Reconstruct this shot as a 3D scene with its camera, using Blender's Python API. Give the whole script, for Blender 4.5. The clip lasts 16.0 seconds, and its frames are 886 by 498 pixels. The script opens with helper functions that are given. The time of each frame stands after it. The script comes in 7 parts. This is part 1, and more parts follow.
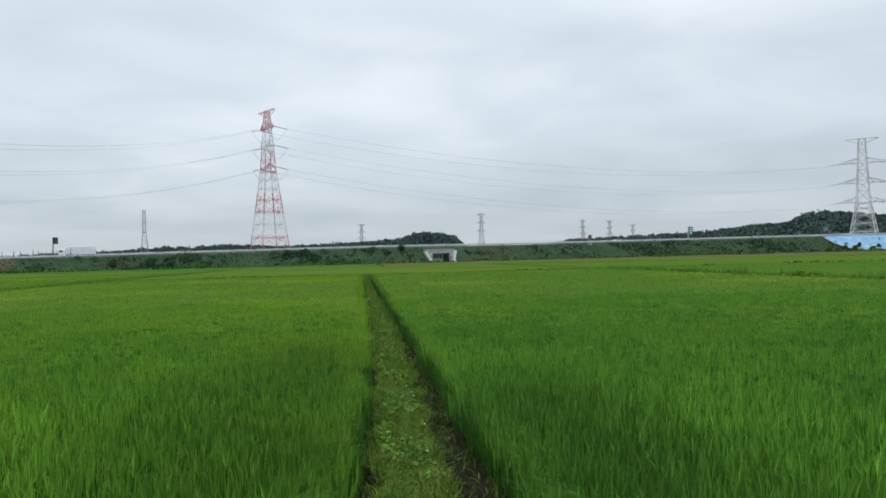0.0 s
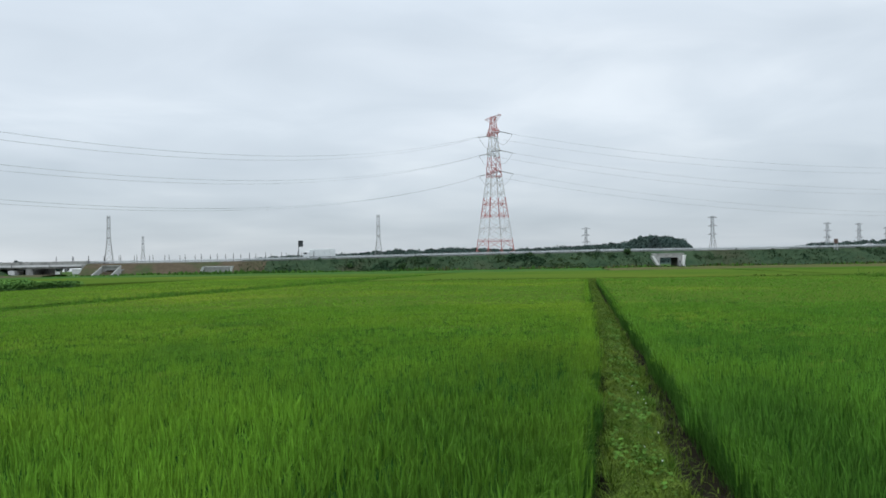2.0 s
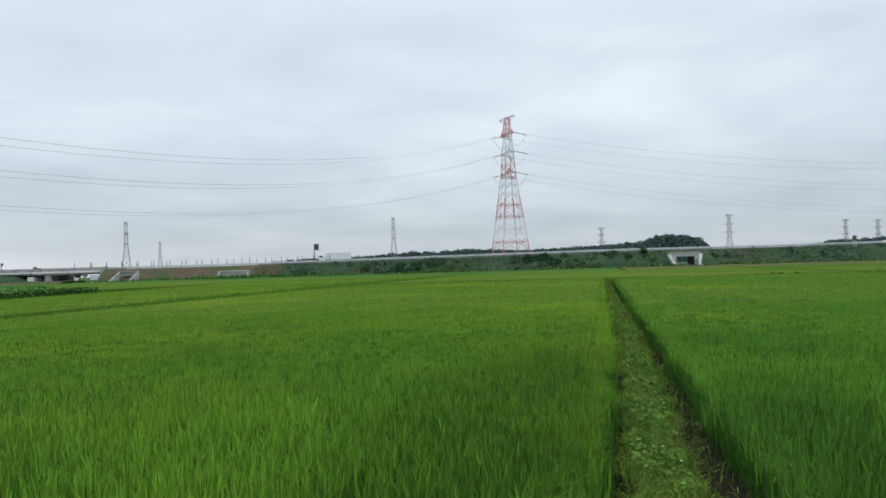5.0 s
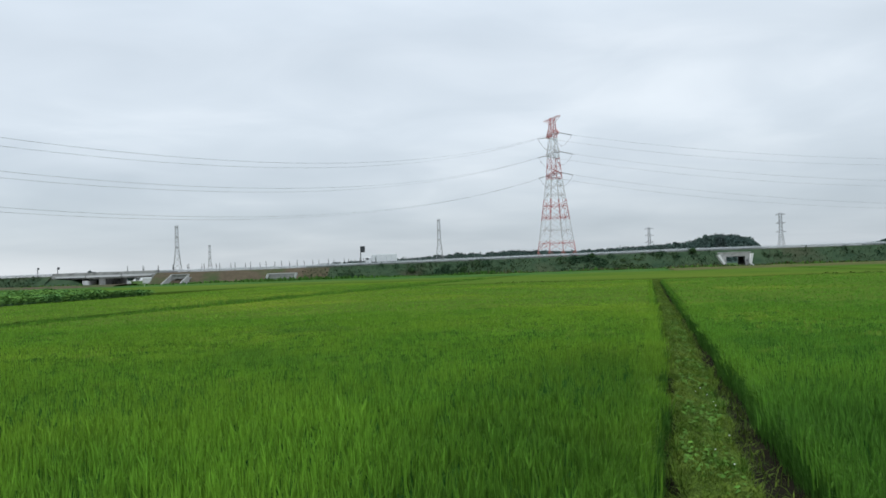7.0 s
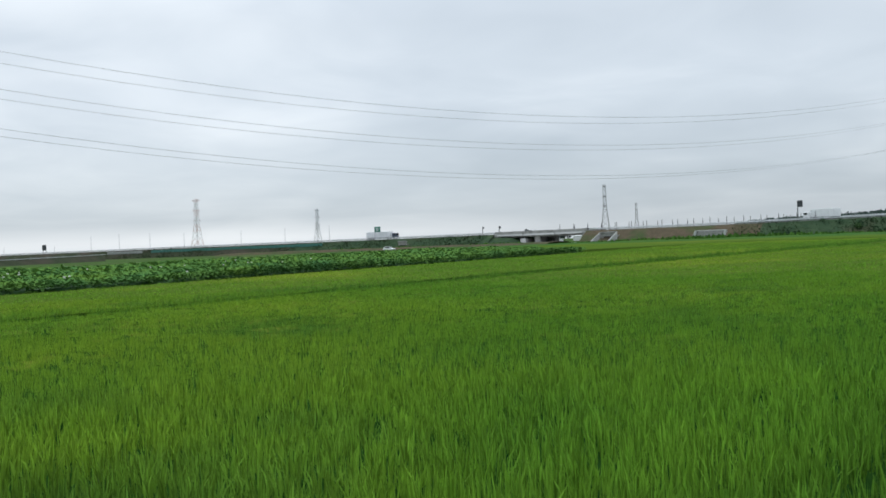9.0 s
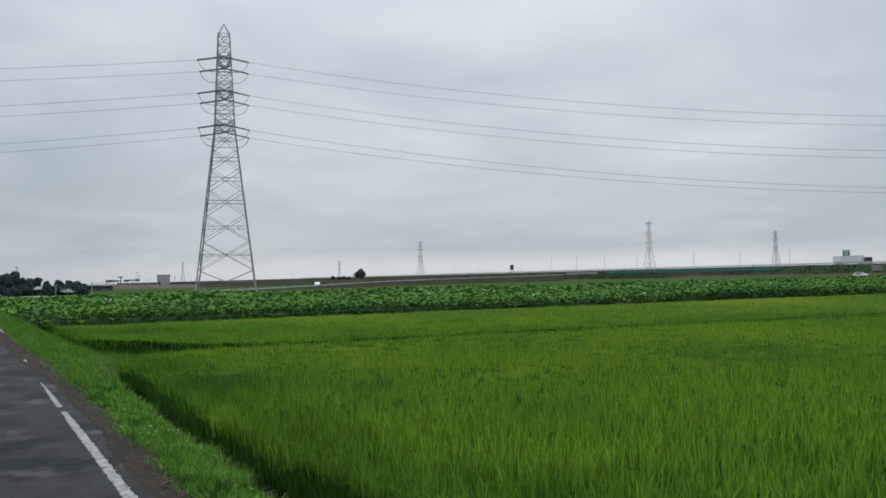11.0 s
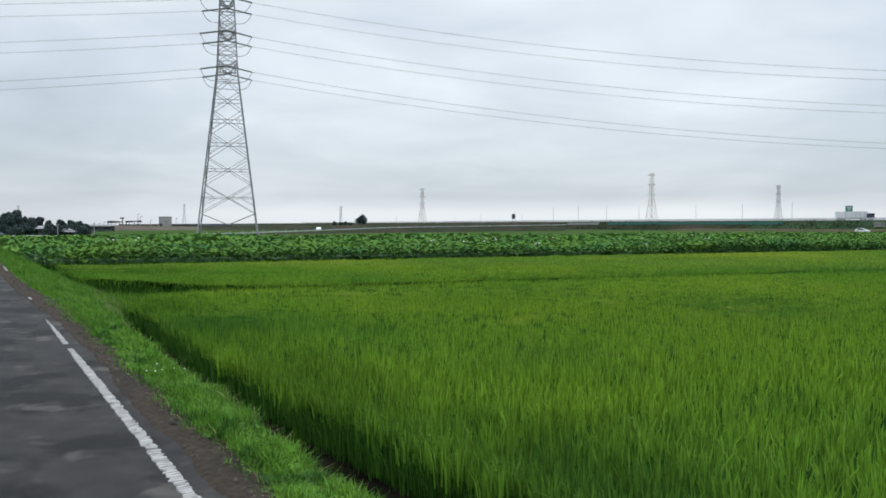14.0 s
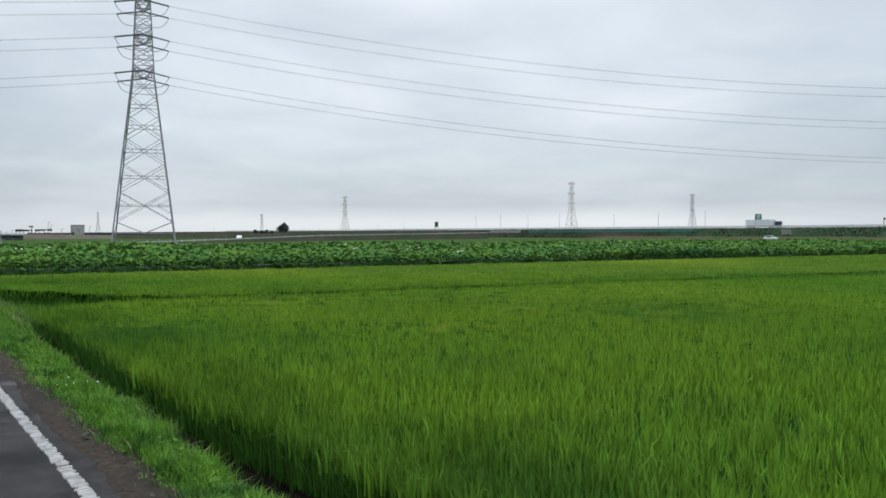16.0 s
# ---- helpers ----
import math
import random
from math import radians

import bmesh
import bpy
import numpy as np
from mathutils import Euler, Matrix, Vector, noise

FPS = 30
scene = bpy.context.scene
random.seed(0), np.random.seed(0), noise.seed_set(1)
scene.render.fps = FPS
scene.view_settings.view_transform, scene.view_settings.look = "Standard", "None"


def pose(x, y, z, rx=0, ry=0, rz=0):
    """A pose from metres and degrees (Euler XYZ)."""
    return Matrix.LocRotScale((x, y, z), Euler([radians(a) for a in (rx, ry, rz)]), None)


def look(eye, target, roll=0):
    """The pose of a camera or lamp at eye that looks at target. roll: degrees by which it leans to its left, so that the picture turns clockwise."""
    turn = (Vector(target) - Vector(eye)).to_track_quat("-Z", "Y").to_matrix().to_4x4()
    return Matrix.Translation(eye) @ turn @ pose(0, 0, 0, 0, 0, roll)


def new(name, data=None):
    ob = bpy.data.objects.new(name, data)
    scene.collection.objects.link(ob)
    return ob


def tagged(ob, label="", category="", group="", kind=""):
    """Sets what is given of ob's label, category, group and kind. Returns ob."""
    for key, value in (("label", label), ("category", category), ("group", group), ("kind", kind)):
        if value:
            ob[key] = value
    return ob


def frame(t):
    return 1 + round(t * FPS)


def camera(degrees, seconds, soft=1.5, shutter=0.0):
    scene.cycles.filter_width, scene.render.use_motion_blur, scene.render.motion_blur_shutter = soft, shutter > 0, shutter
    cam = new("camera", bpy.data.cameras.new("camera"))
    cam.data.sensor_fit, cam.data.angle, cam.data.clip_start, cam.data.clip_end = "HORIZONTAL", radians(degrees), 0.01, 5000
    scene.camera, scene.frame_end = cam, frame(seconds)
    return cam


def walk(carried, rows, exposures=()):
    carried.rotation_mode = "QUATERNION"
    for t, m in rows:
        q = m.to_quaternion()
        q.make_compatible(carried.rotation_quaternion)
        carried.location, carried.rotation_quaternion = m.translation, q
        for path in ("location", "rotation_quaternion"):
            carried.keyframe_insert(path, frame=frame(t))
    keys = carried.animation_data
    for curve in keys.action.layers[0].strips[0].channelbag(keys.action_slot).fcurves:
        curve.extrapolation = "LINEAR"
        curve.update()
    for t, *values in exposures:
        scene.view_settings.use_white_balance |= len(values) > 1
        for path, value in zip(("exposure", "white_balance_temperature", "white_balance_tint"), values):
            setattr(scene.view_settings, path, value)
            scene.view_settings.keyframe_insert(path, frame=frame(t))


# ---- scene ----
cam = camera(54.68, 16.0, 1.65)
EYE = 1.55
ROWS = [
    (0, 0.0000, 0.0000, 1.5500, 90.529, 1.403, -5.502),
    (0.5, -0.0581, -0.0126, 1.5558, 90.240, 0.751, 2.180),
    (1, -0.1004, -0.0258, 1.5514, 90.544, 0.508, 9.085),
    (1.5, -0.1000, -0.0256, 1.5499, 90.828, 0.630, 10.139),
    (2, -0.0834, -0.0187, 1.5505, 91.073, 0.941, 9.391),
    (2.5, -0.0818, -0.0152, 1.5451, 90.393, 1.044, 8.981),
    (3, -0.0771, -0.0129, 1.5477, 90.429, 1.104, 9.170),
    (5.5, -0.0821, -0.0132, 1.5476, 91.382, 1.484, 10.906),
    (6, -0.0925, -0.0166, 1.5506, 91.462, 1.312, 11.629),
    (6.5, -0.0954, -0.0188, 1.5506, 91.318, 1.692, 12.812),
    (7, -0.0972, -0.0166, 1.5485, 91.412, 1.925, 13.485),
    (7.5, -0.0975, -0.0130, 1.5452, 91.115, 2.245, 13.454),
    (8, -0.1179, -0.0123, 1.5430, 90.071, 3.546, 19.459),
    (8.5, -0.1843, -0.0378, 1.5503, 88.880, 2.656, 27.980),
    (9, -0.2571, -0.0814, 1.5504, 89.587, 2.211, 41.446),
    (9.5, -0.3210, -0.1443, 1.5526, 91.368, 1.714, 53.265),
    (10, -0.3840, -0.2224, 1.5534, 91.774, 1.426, 61.427),
    (12.5, -0.4876, -0.3781, 1.5480, 92.207, 0.849, 74.739),
    (13, -0.4905, -0.3749, 1.5446, 91.141, 0.128, 72.781),
    (13.5, -0.4967, -0.3753, 1.5359, 89.091, -0.090, 71.397),
    (14, -0.4969, -0.3758, 1.5289, 88.449, -0.070, 71.062),
    (14.5, -0.4968, -0.3741, 1.5254, 88.406, -0.027, 69.527),
    (15, -0.5000, -0.3731, 1.5256, 88.101, -0.062, 68.659),
    (15.5, -0.4927, -0.3714, 1.5278, 88.921, 0.010, 67.987),
    (16, -0.4914, -0.3727, 1.5271, 88.992, 0.025, 65.922),
]
EXPOSURES = [(0.0, 0.0), (7.5, 0.0), (8.8, -0.05), (9.5, -0.2), (10.0, -0.42), (12.5, -0.41), (13.0, -0.37), (13.5, -0.20), (14.0, -0.05), (14.5, 0.0), (15.2, 0.0), (16.0, -0.13)]
walk(cam, [(row[0], pose(*row[1:])) for row in ROWS], EXPOSURES)

# ---- world and sun: bright overcast ----
SUN_AZ, SUN_EL = 60.0, 62.0


def node(tree, kind, **values):
    n = tree.nodes.new(kind)
    for k, v in values.items():
        n.inputs[k].default_value = v
    return n


def ramp(tree, fac, stops):
    r = tree.nodes.new("ShaderNodeValToRGB")
    el = r.color_ramp.elements
    while len(el) < len(stops):
        el.new(0.5)
    for e, (p, c) in zip(el, stops):
        e.position, e.color = p, (c if len(c) == 4 else (*c, 1))
    tree.links.new(fac, r.inputs[0])
    return r.outputs[0]


def math_node(tree, op, a, b=None, c=None, clamp=False):
    m = tree.nodes.new("ShaderNodeMath")
    m.operation, m.use_clamp = op, clamp
    for i, v in enumerate((a, b, c)):
        if v is None:
            continue
        if isinstance(v, (int, float)):
            m.inputs[i].default_value = v
        else:
            tree.links.new(v, m.inputs[i])
    return m.outputs[0]


def mix_color(tree, fac, a, b, blend="MIX"):
    m = tree.nodes.new("ShaderNodeMix")
    m.data_type, m.blend_type = "RGBA", blend
    for i, v in ((0, fac), (6, a), (7, b)):
        if isinstance(v, (int, float)):
            m.inputs[i].default_value = v
        elif isinstance(v, (tuple, list)):
            m.inputs[i].default_value = (*v, 1)
        else:
            tree.links.new(v, m.inputs[i])
    return m.outputs[2]


def noise_tex(tree, vec, scale, detail=3.0, rough=0.5, distortion=0.0):
    n = node(tree, "ShaderNodeTexNoise", Scale=scale, Detail=detail, Roughness=rough, Distortion=distortion)
    if vec is not None:
        tree.links.new(vec, n.inputs["Vector"])
    return n.outputs["Fac"]


def build_world():
    w = bpy.data.worlds.new("overcast_sky")
    scene.world = w
    w.use_nodes = True
    tr = w.node_tree
    tr.nodes.clear()
    co = tr.nodes.new("ShaderNodeTexCoord").outputs["Generated"]
    sep = tr.nodes.new("ShaderNodeSeparateXYZ")
    tr.links.new(co, sep.inputs[0])
    up = math_node(tr, "MAXIMUM", sep.outputs[2], 0.0)
    den = math_node(tr, "ADD", up, 0.13)
    comb = tr.nodes.new("ShaderNodeCombineXYZ")
    tr.links.new(math_node(tr, "DIVIDE", sep.outputs[0], den), comb.inputs[0])
    tr.links.new(math_node(tr, "DIVIDE", sep.outputs[1], den), comb.inputs[1])
    big = noise_tex(tr, comb.outputs[0], 0.42, 3.0, 0.5, 0.5)
    fine = noise_tex(tr, comb.outputs[0], 1.5, 4.0, 0.5, 0.5)
    cloud = math_node(tr, "ADD", math_node(tr, "MULTIPLY", big, 0.72), math_node(tr, "MULTIPLY", fine, 0.28))
    cover = ramp(tr, cloud, [(0.34, (0.515, 0.585, 0.655)), (0.50, (0.645, 0.715, 0.785)), (0.66, (0.85, 0.91, 0.965))])
    # a lighter gap under the cloud deck, close over the horizon on the sun's side
    low = ramp(tr, up, [(0.0, (1, 1, 1)), (0.014, (0.9, 0.9, 0.9)), (0.034, (0, 0, 0))])
    dot = tr.nodes.new("ShaderNodeVectorMath")
    dot.operation = "DOT_PRODUCT"
    tr.links.new(co, dot.inputs[0])
    dot.inputs[1].default_value = (-math.sin(radians(66)), math.cos(radians(66)), 0)
    side = ramp(tr, dot.outputs["Value"], [(0.78, (0.12, 0.12, 0.12)), (0.97, (1, 1, 1))])
    lowfac = math_node(tr, "MULTIPLY", math_node(tr, "MULTIPLY", low, side), 0.8)
    cover = mix_color(tr, lowfac, cover, (1.5, 1.53, 1.56))
    haze = ramp(tr, up, [(0.0, (1, 1, 1)), (0.16, (0, 0, 0))])
    cover = mix_color(tr, math_node(tr, "MULTIPLY", haze, 0.62), cover, (0.41, 0.472, 0.53))
    away = math_node(tr, "MULTIPLY", math_node(tr, "SUBTRACT", 1.0, side), haze)
    cover = mix_color(tr, away, cover, mix_color(tr, 1.0, cover, (0.84, 0.85, 0.86), "MULTIPLY"))
    sky = tr.nodes.new("ShaderNodeTexSky")
    sky.sky_type, sky.sun_disc = "NISHITA", False
    sky.sun_elevation, sky.sun_rotation = radians(SUN_EL), radians(-SUN_AZ)
    hazy = mix_color(tr, 0.012, cover, sky.outputs[0])
    # an overcast dome is brightest overhead
    dome = ramp(tr, up, [(0.0, (0.3, 0.3, 0.3)), (0.25, (0.3, 0.3, 0.3)), (0.42, (0.38, 0.38, 0.38)), (1.0, (1.0, 1.0, 1.0))])
    bg = tr.nodes.new("ShaderNodeBackground")
    tr.links.new(math_node(tr, "MULTIPLY", dome, 3.42), bg.inputs["Strength"])
    tr.links.new(hazy, bg.inputs[0])
    out = tr.nodes.new("ShaderNodeOutputWorld")
    tr.links.new(bg.outputs[0], out.inputs[0])


build_world()
sun = new("sun", bpy.data.lights.new("sun", "SUN"))
sun.data.energy, sun.data.angle, sun.data.color = 1.1, radians(20), (1.0, 0.97, 0.92)
sun.matrix_world = look((0, 0, 60), (60 * math.sin(radians(SUN_AZ)), -60 * math.cos(radians(SUN_AZ)), 60 - 60 * math.tan(radians(SUN_EL))))


# ---- materials ----
def material(name, dark, light, scale=4.0, rough=0.8, bump=0.0, bump_scale=40.0, metal=0.0, third=None, third_scale=0.6, third_at=(0.5, 0.65), fourth=None, fourth_scale=0.1, fourth_at=(0.55, 0.7),
             island=0.0, piece=0.0, translucent=0.0, spec=0.35, detail=4.0):
    """Two-colour grain at one scale, an optional third colour in larger patches, relief, and variation by piece."""
    m = bpy.data.materials.new(name)
    m.use_nodes = True
    tr = m.node_tree
    b = tr.nodes["Principled BSDF"]
    co = tr.nodes.new("ShaderNodeTexCoord").outputs["Object"]
    fac = noise_tex(tr, co, scale, detail, 0.6)
    col = ramp(tr, fac, [(0.3, dark), (0.7, light)])
    if third:
        f3 = ramp(tr, noise_tex(tr, co, third_scale, 4.0, 0.6), [(third_at[0], (0, 0, 0)), (third_at[1], (1, 1, 1))])
        col = mix_color(tr, f3, col, third)
    if fourth:
        f4 = ramp(tr, noise_tex(tr, co, fourth_scale, 3.0, 0.55), [(fourth_at[0], (0, 0, 0)), (fourth_at[1], (1, 1, 1))])
        col = mix_color(tr, f4, col, fourth)
    if island or piece:
        src = tr.nodes.new("ShaderNodeNewGeometry").outputs["Random Per Island"] if island else tr.nodes.new("ShaderNodeObjectInfo").outputs["Random"]
        k = island or piece
        v = math_node(tr, "MULTIPLY_ADD", src, 2 * k, 1 - k)
        comb = tr.nodes.new("ShaderNodeCombineXYZ")
        for i in range(3):
            tr.links.new(v, comb.inputs[i])
        col = mix_color(tr, 1.0, col, comb.outputs[0], "MULTIPLY")
    tr.links.new(col, b.inputs["Base Color"])
    b.inputs["Roughness"].default_value, b.inputs["Metallic"].default_value = rough, metal
    b.inputs["Specular IOR Level"].default_value = spec
    if bump:
        bn = node(tr, "ShaderNodeBump", Strength=bump, Distance=0.02)
        tr.links.new(noise_tex(tr, co, bump_scale, 4.0, 0.65), bn.inputs["Height"])
        tr.links.new(bn.outputs[0], b.inputs["Normal"])
    if translucent:
        t = tr.nodes.new("ShaderNodeBsdfTranslucent")
        tr.links.new(col, t.inputs[0])
        mx = node(tr, "ShaderNodeMixShader", Fac=translucent)
        tr.links.new(b.outputs[0], mx.inputs[1])
        tr.links.new(t.outputs[0], mx.inputs[2])
        tr.links.new(mx.outputs[0], tr.nodes["Material Output"].inputs[0])
    return m


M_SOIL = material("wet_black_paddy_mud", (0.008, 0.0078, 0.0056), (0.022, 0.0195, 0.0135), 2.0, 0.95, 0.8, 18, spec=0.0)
M_GRASSLAND = material("rough_grassland", (0.024, 0.054, 0.011), (0.046, 0.085, 0.019), 0.25, 0.95, 0.5, 3, third=(0.052, 0.066, 0.025), third_scale=0.02, spec=0.02)
M_ASPHALT = material("damp_asphalt", (0.0150, 0.0143, 0.0142), (0.031, 0.0294, 0.0290), 3.5, 0.72, 0.35, 160, third=(0.0072, 0.0070, 0.0070), third_scale=1.0, third_at=(0.48, 0.57), fourth=(0.066, 0.061, 0.057), fourth_scale=2.1, fourth_at=(0.57, 0.70), spec=0.12)
M_LINE = material("worn_white_paint", (0.22, 0.216, 0.208), (0.40, 0.393, 0.38), 9.0, 0.8, 0.3, 90, third=(0.13, 0.128, 0.124), third_scale=11.0, third_at=(0.58, 0.68), spec=0.1)
M_SHOULDER = material("brown_gravel_soil", (0.022, 0.0175, 0.0135), (0.060, 0.047, 0.036), 14.0, 0.95, 0.8, 70, third=(0.030, 0.025, 0.021), third_scale=1.2, spec=0.1)
M_RICE = material("rice_leaf", (0.080, 0.194, 0.020), (0.140, 0.288, 0.025), 0.40, 0.6, island=0.45, translucent=0.2, spec=0.05, third=(0.182, 0.298, 0.025), third_scale=0.055, third_at=(0.42, 0.66), fourth=(0.060, 0.156, 0.026), fourth_scale=0.16, fourth_at=(0.56, 0.76))


def deep_and_shaded_stand(m, spots, colour):
    """Darkens the crop's colour to a deeper blue-green in ragged patches: (x, y, half width, half length)."""
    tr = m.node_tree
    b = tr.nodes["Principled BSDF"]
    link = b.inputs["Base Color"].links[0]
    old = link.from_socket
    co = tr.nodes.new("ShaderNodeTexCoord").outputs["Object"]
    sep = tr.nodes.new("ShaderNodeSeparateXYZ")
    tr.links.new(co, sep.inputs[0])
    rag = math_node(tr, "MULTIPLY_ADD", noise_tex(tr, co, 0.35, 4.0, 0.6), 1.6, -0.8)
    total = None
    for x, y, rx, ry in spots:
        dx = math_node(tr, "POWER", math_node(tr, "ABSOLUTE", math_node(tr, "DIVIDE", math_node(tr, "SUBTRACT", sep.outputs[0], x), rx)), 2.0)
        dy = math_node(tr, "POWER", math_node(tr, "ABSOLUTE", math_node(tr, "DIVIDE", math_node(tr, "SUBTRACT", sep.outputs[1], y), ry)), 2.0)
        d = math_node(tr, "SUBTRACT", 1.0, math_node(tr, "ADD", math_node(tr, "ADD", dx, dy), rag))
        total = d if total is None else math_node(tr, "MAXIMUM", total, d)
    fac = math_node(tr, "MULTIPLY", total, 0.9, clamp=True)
    deepened = mix_color(tr, 1.0, old, colour, "MULTIPLY")
    mixed = mix_color(tr, fac, old, deepened)
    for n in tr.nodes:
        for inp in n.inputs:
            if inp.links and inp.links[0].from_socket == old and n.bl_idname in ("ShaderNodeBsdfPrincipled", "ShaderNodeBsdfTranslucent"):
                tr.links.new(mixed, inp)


M_RICE_DEEP = material("deep_green_rice_leaf", (0.070, 0.182, 0.022), (0.112, 0.256, 0.026), 0.40, 0.6, island=0.45, translucent=0.2, spec=0.05, third=(0.130, 0.252, 0.024), third_scale=0.055, third_at=(0.48, 0.7), fourth=(0.060, 0.156, 0.026), fourth_scale=0.16, fourth_at=(0.56, 0.76))
# the spots along the road put the stand's edge shade into the leaf colour
deep_and_shaded_stand(M_RICE, ((-0.9, 9.0, 2.1, 11.0), (2.0, 6.0, 1.5, 7.0), (-5.0, 2.3, 3.0, 0.9), (-9.5, 1.3, 3.2, 1.0), (-14.0, 0.6, 3.2, 1.1), (-18.0, -0.1, 2.6, 1.2), (-33.0, -1.5, 6.0, 3.5)), (0.60, 0.65, 0.74))
deep_and_shaded_stand(M_RICE_DEEP, ((2.0, 6.0, 1.5, 7.0),), (0.62, 0.66, 0.76))
M_LOWLEAF = material("shaded_rice_leaf", (0.032, 0.092, 0.014), (0.056, 0.136, 0.020), 0.5, 0.7, island=0.4, spec=0.03)
# near-black sheet: the shade between the leaves, put into its colour
M_CANOPYSHADE = material("shaded_rice_canopy", (0.006, 0.026, 0.005), (0.020, 0.058, 0.009), 9.0, 1.0, spec=0.0)
# lit copy of that sheet for its far part
M_CANOPYLIT = material("lit_rice_canopy", (0.040, 0.076, 0.012), (0.064, 0.104, 0.015), 5.0, 1.0, 0.6, 9, third=(0.096, 0.124, 0.017), third_scale=0.055, spec=0.0)
M_FARRICE = material("far_rice_canopy", (0.045, 0.084, 0.013), (0.068, 0.110, 0.017), 1.2, 0.9, 0.8, 4, third=(0.082, 0.110, 0.018), third_scale=0.016, fourth=(0.036, 0.078, 0.013), fourth_scale=0.05, spec=0.0)
M_MIDRICE = material("ripening_rice_canopy", (0.032, 0.078, 0.011), (0.054, 0.104, 0.014), 1.2, 0.9, 0.8, 4, third=(0.062, 0.102, 0.015), third_scale=0.02, fourth=(0.030, 0.074, 0.012), fourth_scale=0.06, spec=0.0)
M_VERGE = material("verge_grass", (0.060, 0.162, 0.016), (0.124, 0.256, 0.028), 3.5, 0.65, island=0.55, translucent=0.12, spec=0.08, fourth=(0.034, 0.100, 0.016), fourth_scale=2.6, fourth_at=(0.50, 0.64))
M_TURF = material("mown_levee_grass", (0.050, 0.098, 0.012), (0.104, 0.146, 0.022), 1.1, 0.8, island=0.5, translucent=0.1, spec=0.05, third=(0.042, 0.100, 0.012), third_scale=2.2)
M_TURFBASE = material("levee_turf_base", (0.024, 0.048, 0.008), (0.050, 0.076, 0.016), 9.0, 0.95, 0.9, 40, spec=0.0)
M_VERGEBASE = material("verge_ground", (0.025, 0.055, 0.008), (0.055, 0.105, 0.016), 9.0, 0.95, 0.9, 40, spec=0.03)
M_LOTUS = material("lotus_leaf", (0.046, 0.122, 0.044), (0.112, 0.202, 0.034), 0.28, 0.75, island=0.20, translucent=0.10, spec=0.0)
M_STEM = material("lotus_stem", (0.018, 0.050, 0.014), (0.034, 0.080, 0.020), 6, 0.8, spec=0.0)
M_PETAL = material("white_lotus_petal", (0.75, 0.74, 0.70), (0.85, 0.84, 0.82), 8, 0.6, translucent=0.2)
M_BANK = material("embankment_grass", (0.021, 0.043, 0.023), (0.042, 0.066, 0.034), 0.35, 0.95, 1.0, 2.2, third=(0.050, 0.050, 0.030), third_scale=0.045, third_at=(0.54, 0.72), spec=0.03)
M_CONCRETE = material("pale_concrete", (0.30, 0.30, 0.285), (0.42, 0.42, 0.40), 1.2, 0.85, 0.2, 12, third=(0.24, 0.24, 0.225), third_scale=0.5)
M_STEEL = material("galvanised_steel", (0.36, 0.37, 0.39), (0.48, 0.49, 0.51), 0.8, 0.55, metal=0.1)
M_TOWERGREY = material("dull_tower_steel", (0.22, 0.225, 0.235), (0.30, 0.305, 0.315), 0.5, 0.7)
M_DIMCON = material("stained_concrete", (0.22, 0.22, 0.205), (0.33, 0.33, 0.31), 0.9, 0.9, 0.2, 8, third=(0.15, 0.15, 0.14), third_scale=0.4)
M_DARKSTEEL = material("weathered_grey_steel", (0.20, 0.205, 0.215), (0.28, 0.285, 0.295), 0.6, 0.6, metal=0.1)
M_CABLE = material("aluminium_cable", (0.32, 0.33, 0.34), (0.42, 0.43, 0.45), 0.5, 0.6)
M_WHITESTEEL = material("white_painted_steel", (0.62, 0.62, 0.62), (0.74, 0.74, 0.74), 0.8, 0.6)
M_PORCELAIN = material("grey_insulator_glaze", (0.10, 0.11, 0.12), (0.16, 0.17, 0.18), 3, 0.35)


def banded(name, band, top, reds=((0.36, 0.07, 0.06), (0.46, 0.12, 0.10))):
    """Orange-red and white aviation bands by height on the tower."""
    m = bpy.data.materials.new(name)
    m.use_nodes = True
    tr = m.node_tree
    b = tr.nodes["Principled BSDF"]
    co = tr.nodes.new("ShaderNodeTexCoord").outputs["Object"]
    sep = tr.nodes.new("ShaderNodeSeparateXYZ")
    tr.links.new(co, sep.inputs[0])
    k = math_node(tr, "DIVIDE", math_node(tr, "SUBTRACT", top, sep.outputs[2]), 2 * band)
    odd = math_node(tr, "GREATER_THAN", math_node(tr, "FRACT", k), 0.5)
    wear = noise_tex(tr, co, 0.9, 4.0, 0.6)
    red = ramp(tr, wear, [(0.3, reds[0]), (0.7, reds[1])])
    tr.links.new(mix_color(tr, odd, red, (0.54, 0.54, 0.54)), b.inputs["Base Color"])
    b.inputs["Roughness"].default_value = 0.6
    return m


M_BANDS = banded("red_and_white_tower_paint", 8.4, 63.0)


# ---- mesh helpers ----
def place(az, r, z=0.0):
    return Vector((-math.sin(radians(az)) * r, math.cos(radians(az)) * r, z))


def mesh_from(name, verts, faces, mat, smooth=False):
    me = bpy.data.meshes.new(name)
    me.from_pydata([tuple(v) for v in verts], [], faces)
    me.materials.append(mat)
    if smooth:
        me.polygons.foreach_set("use_smooth", [True] * len(me.polygons))
    me.update()
    return me


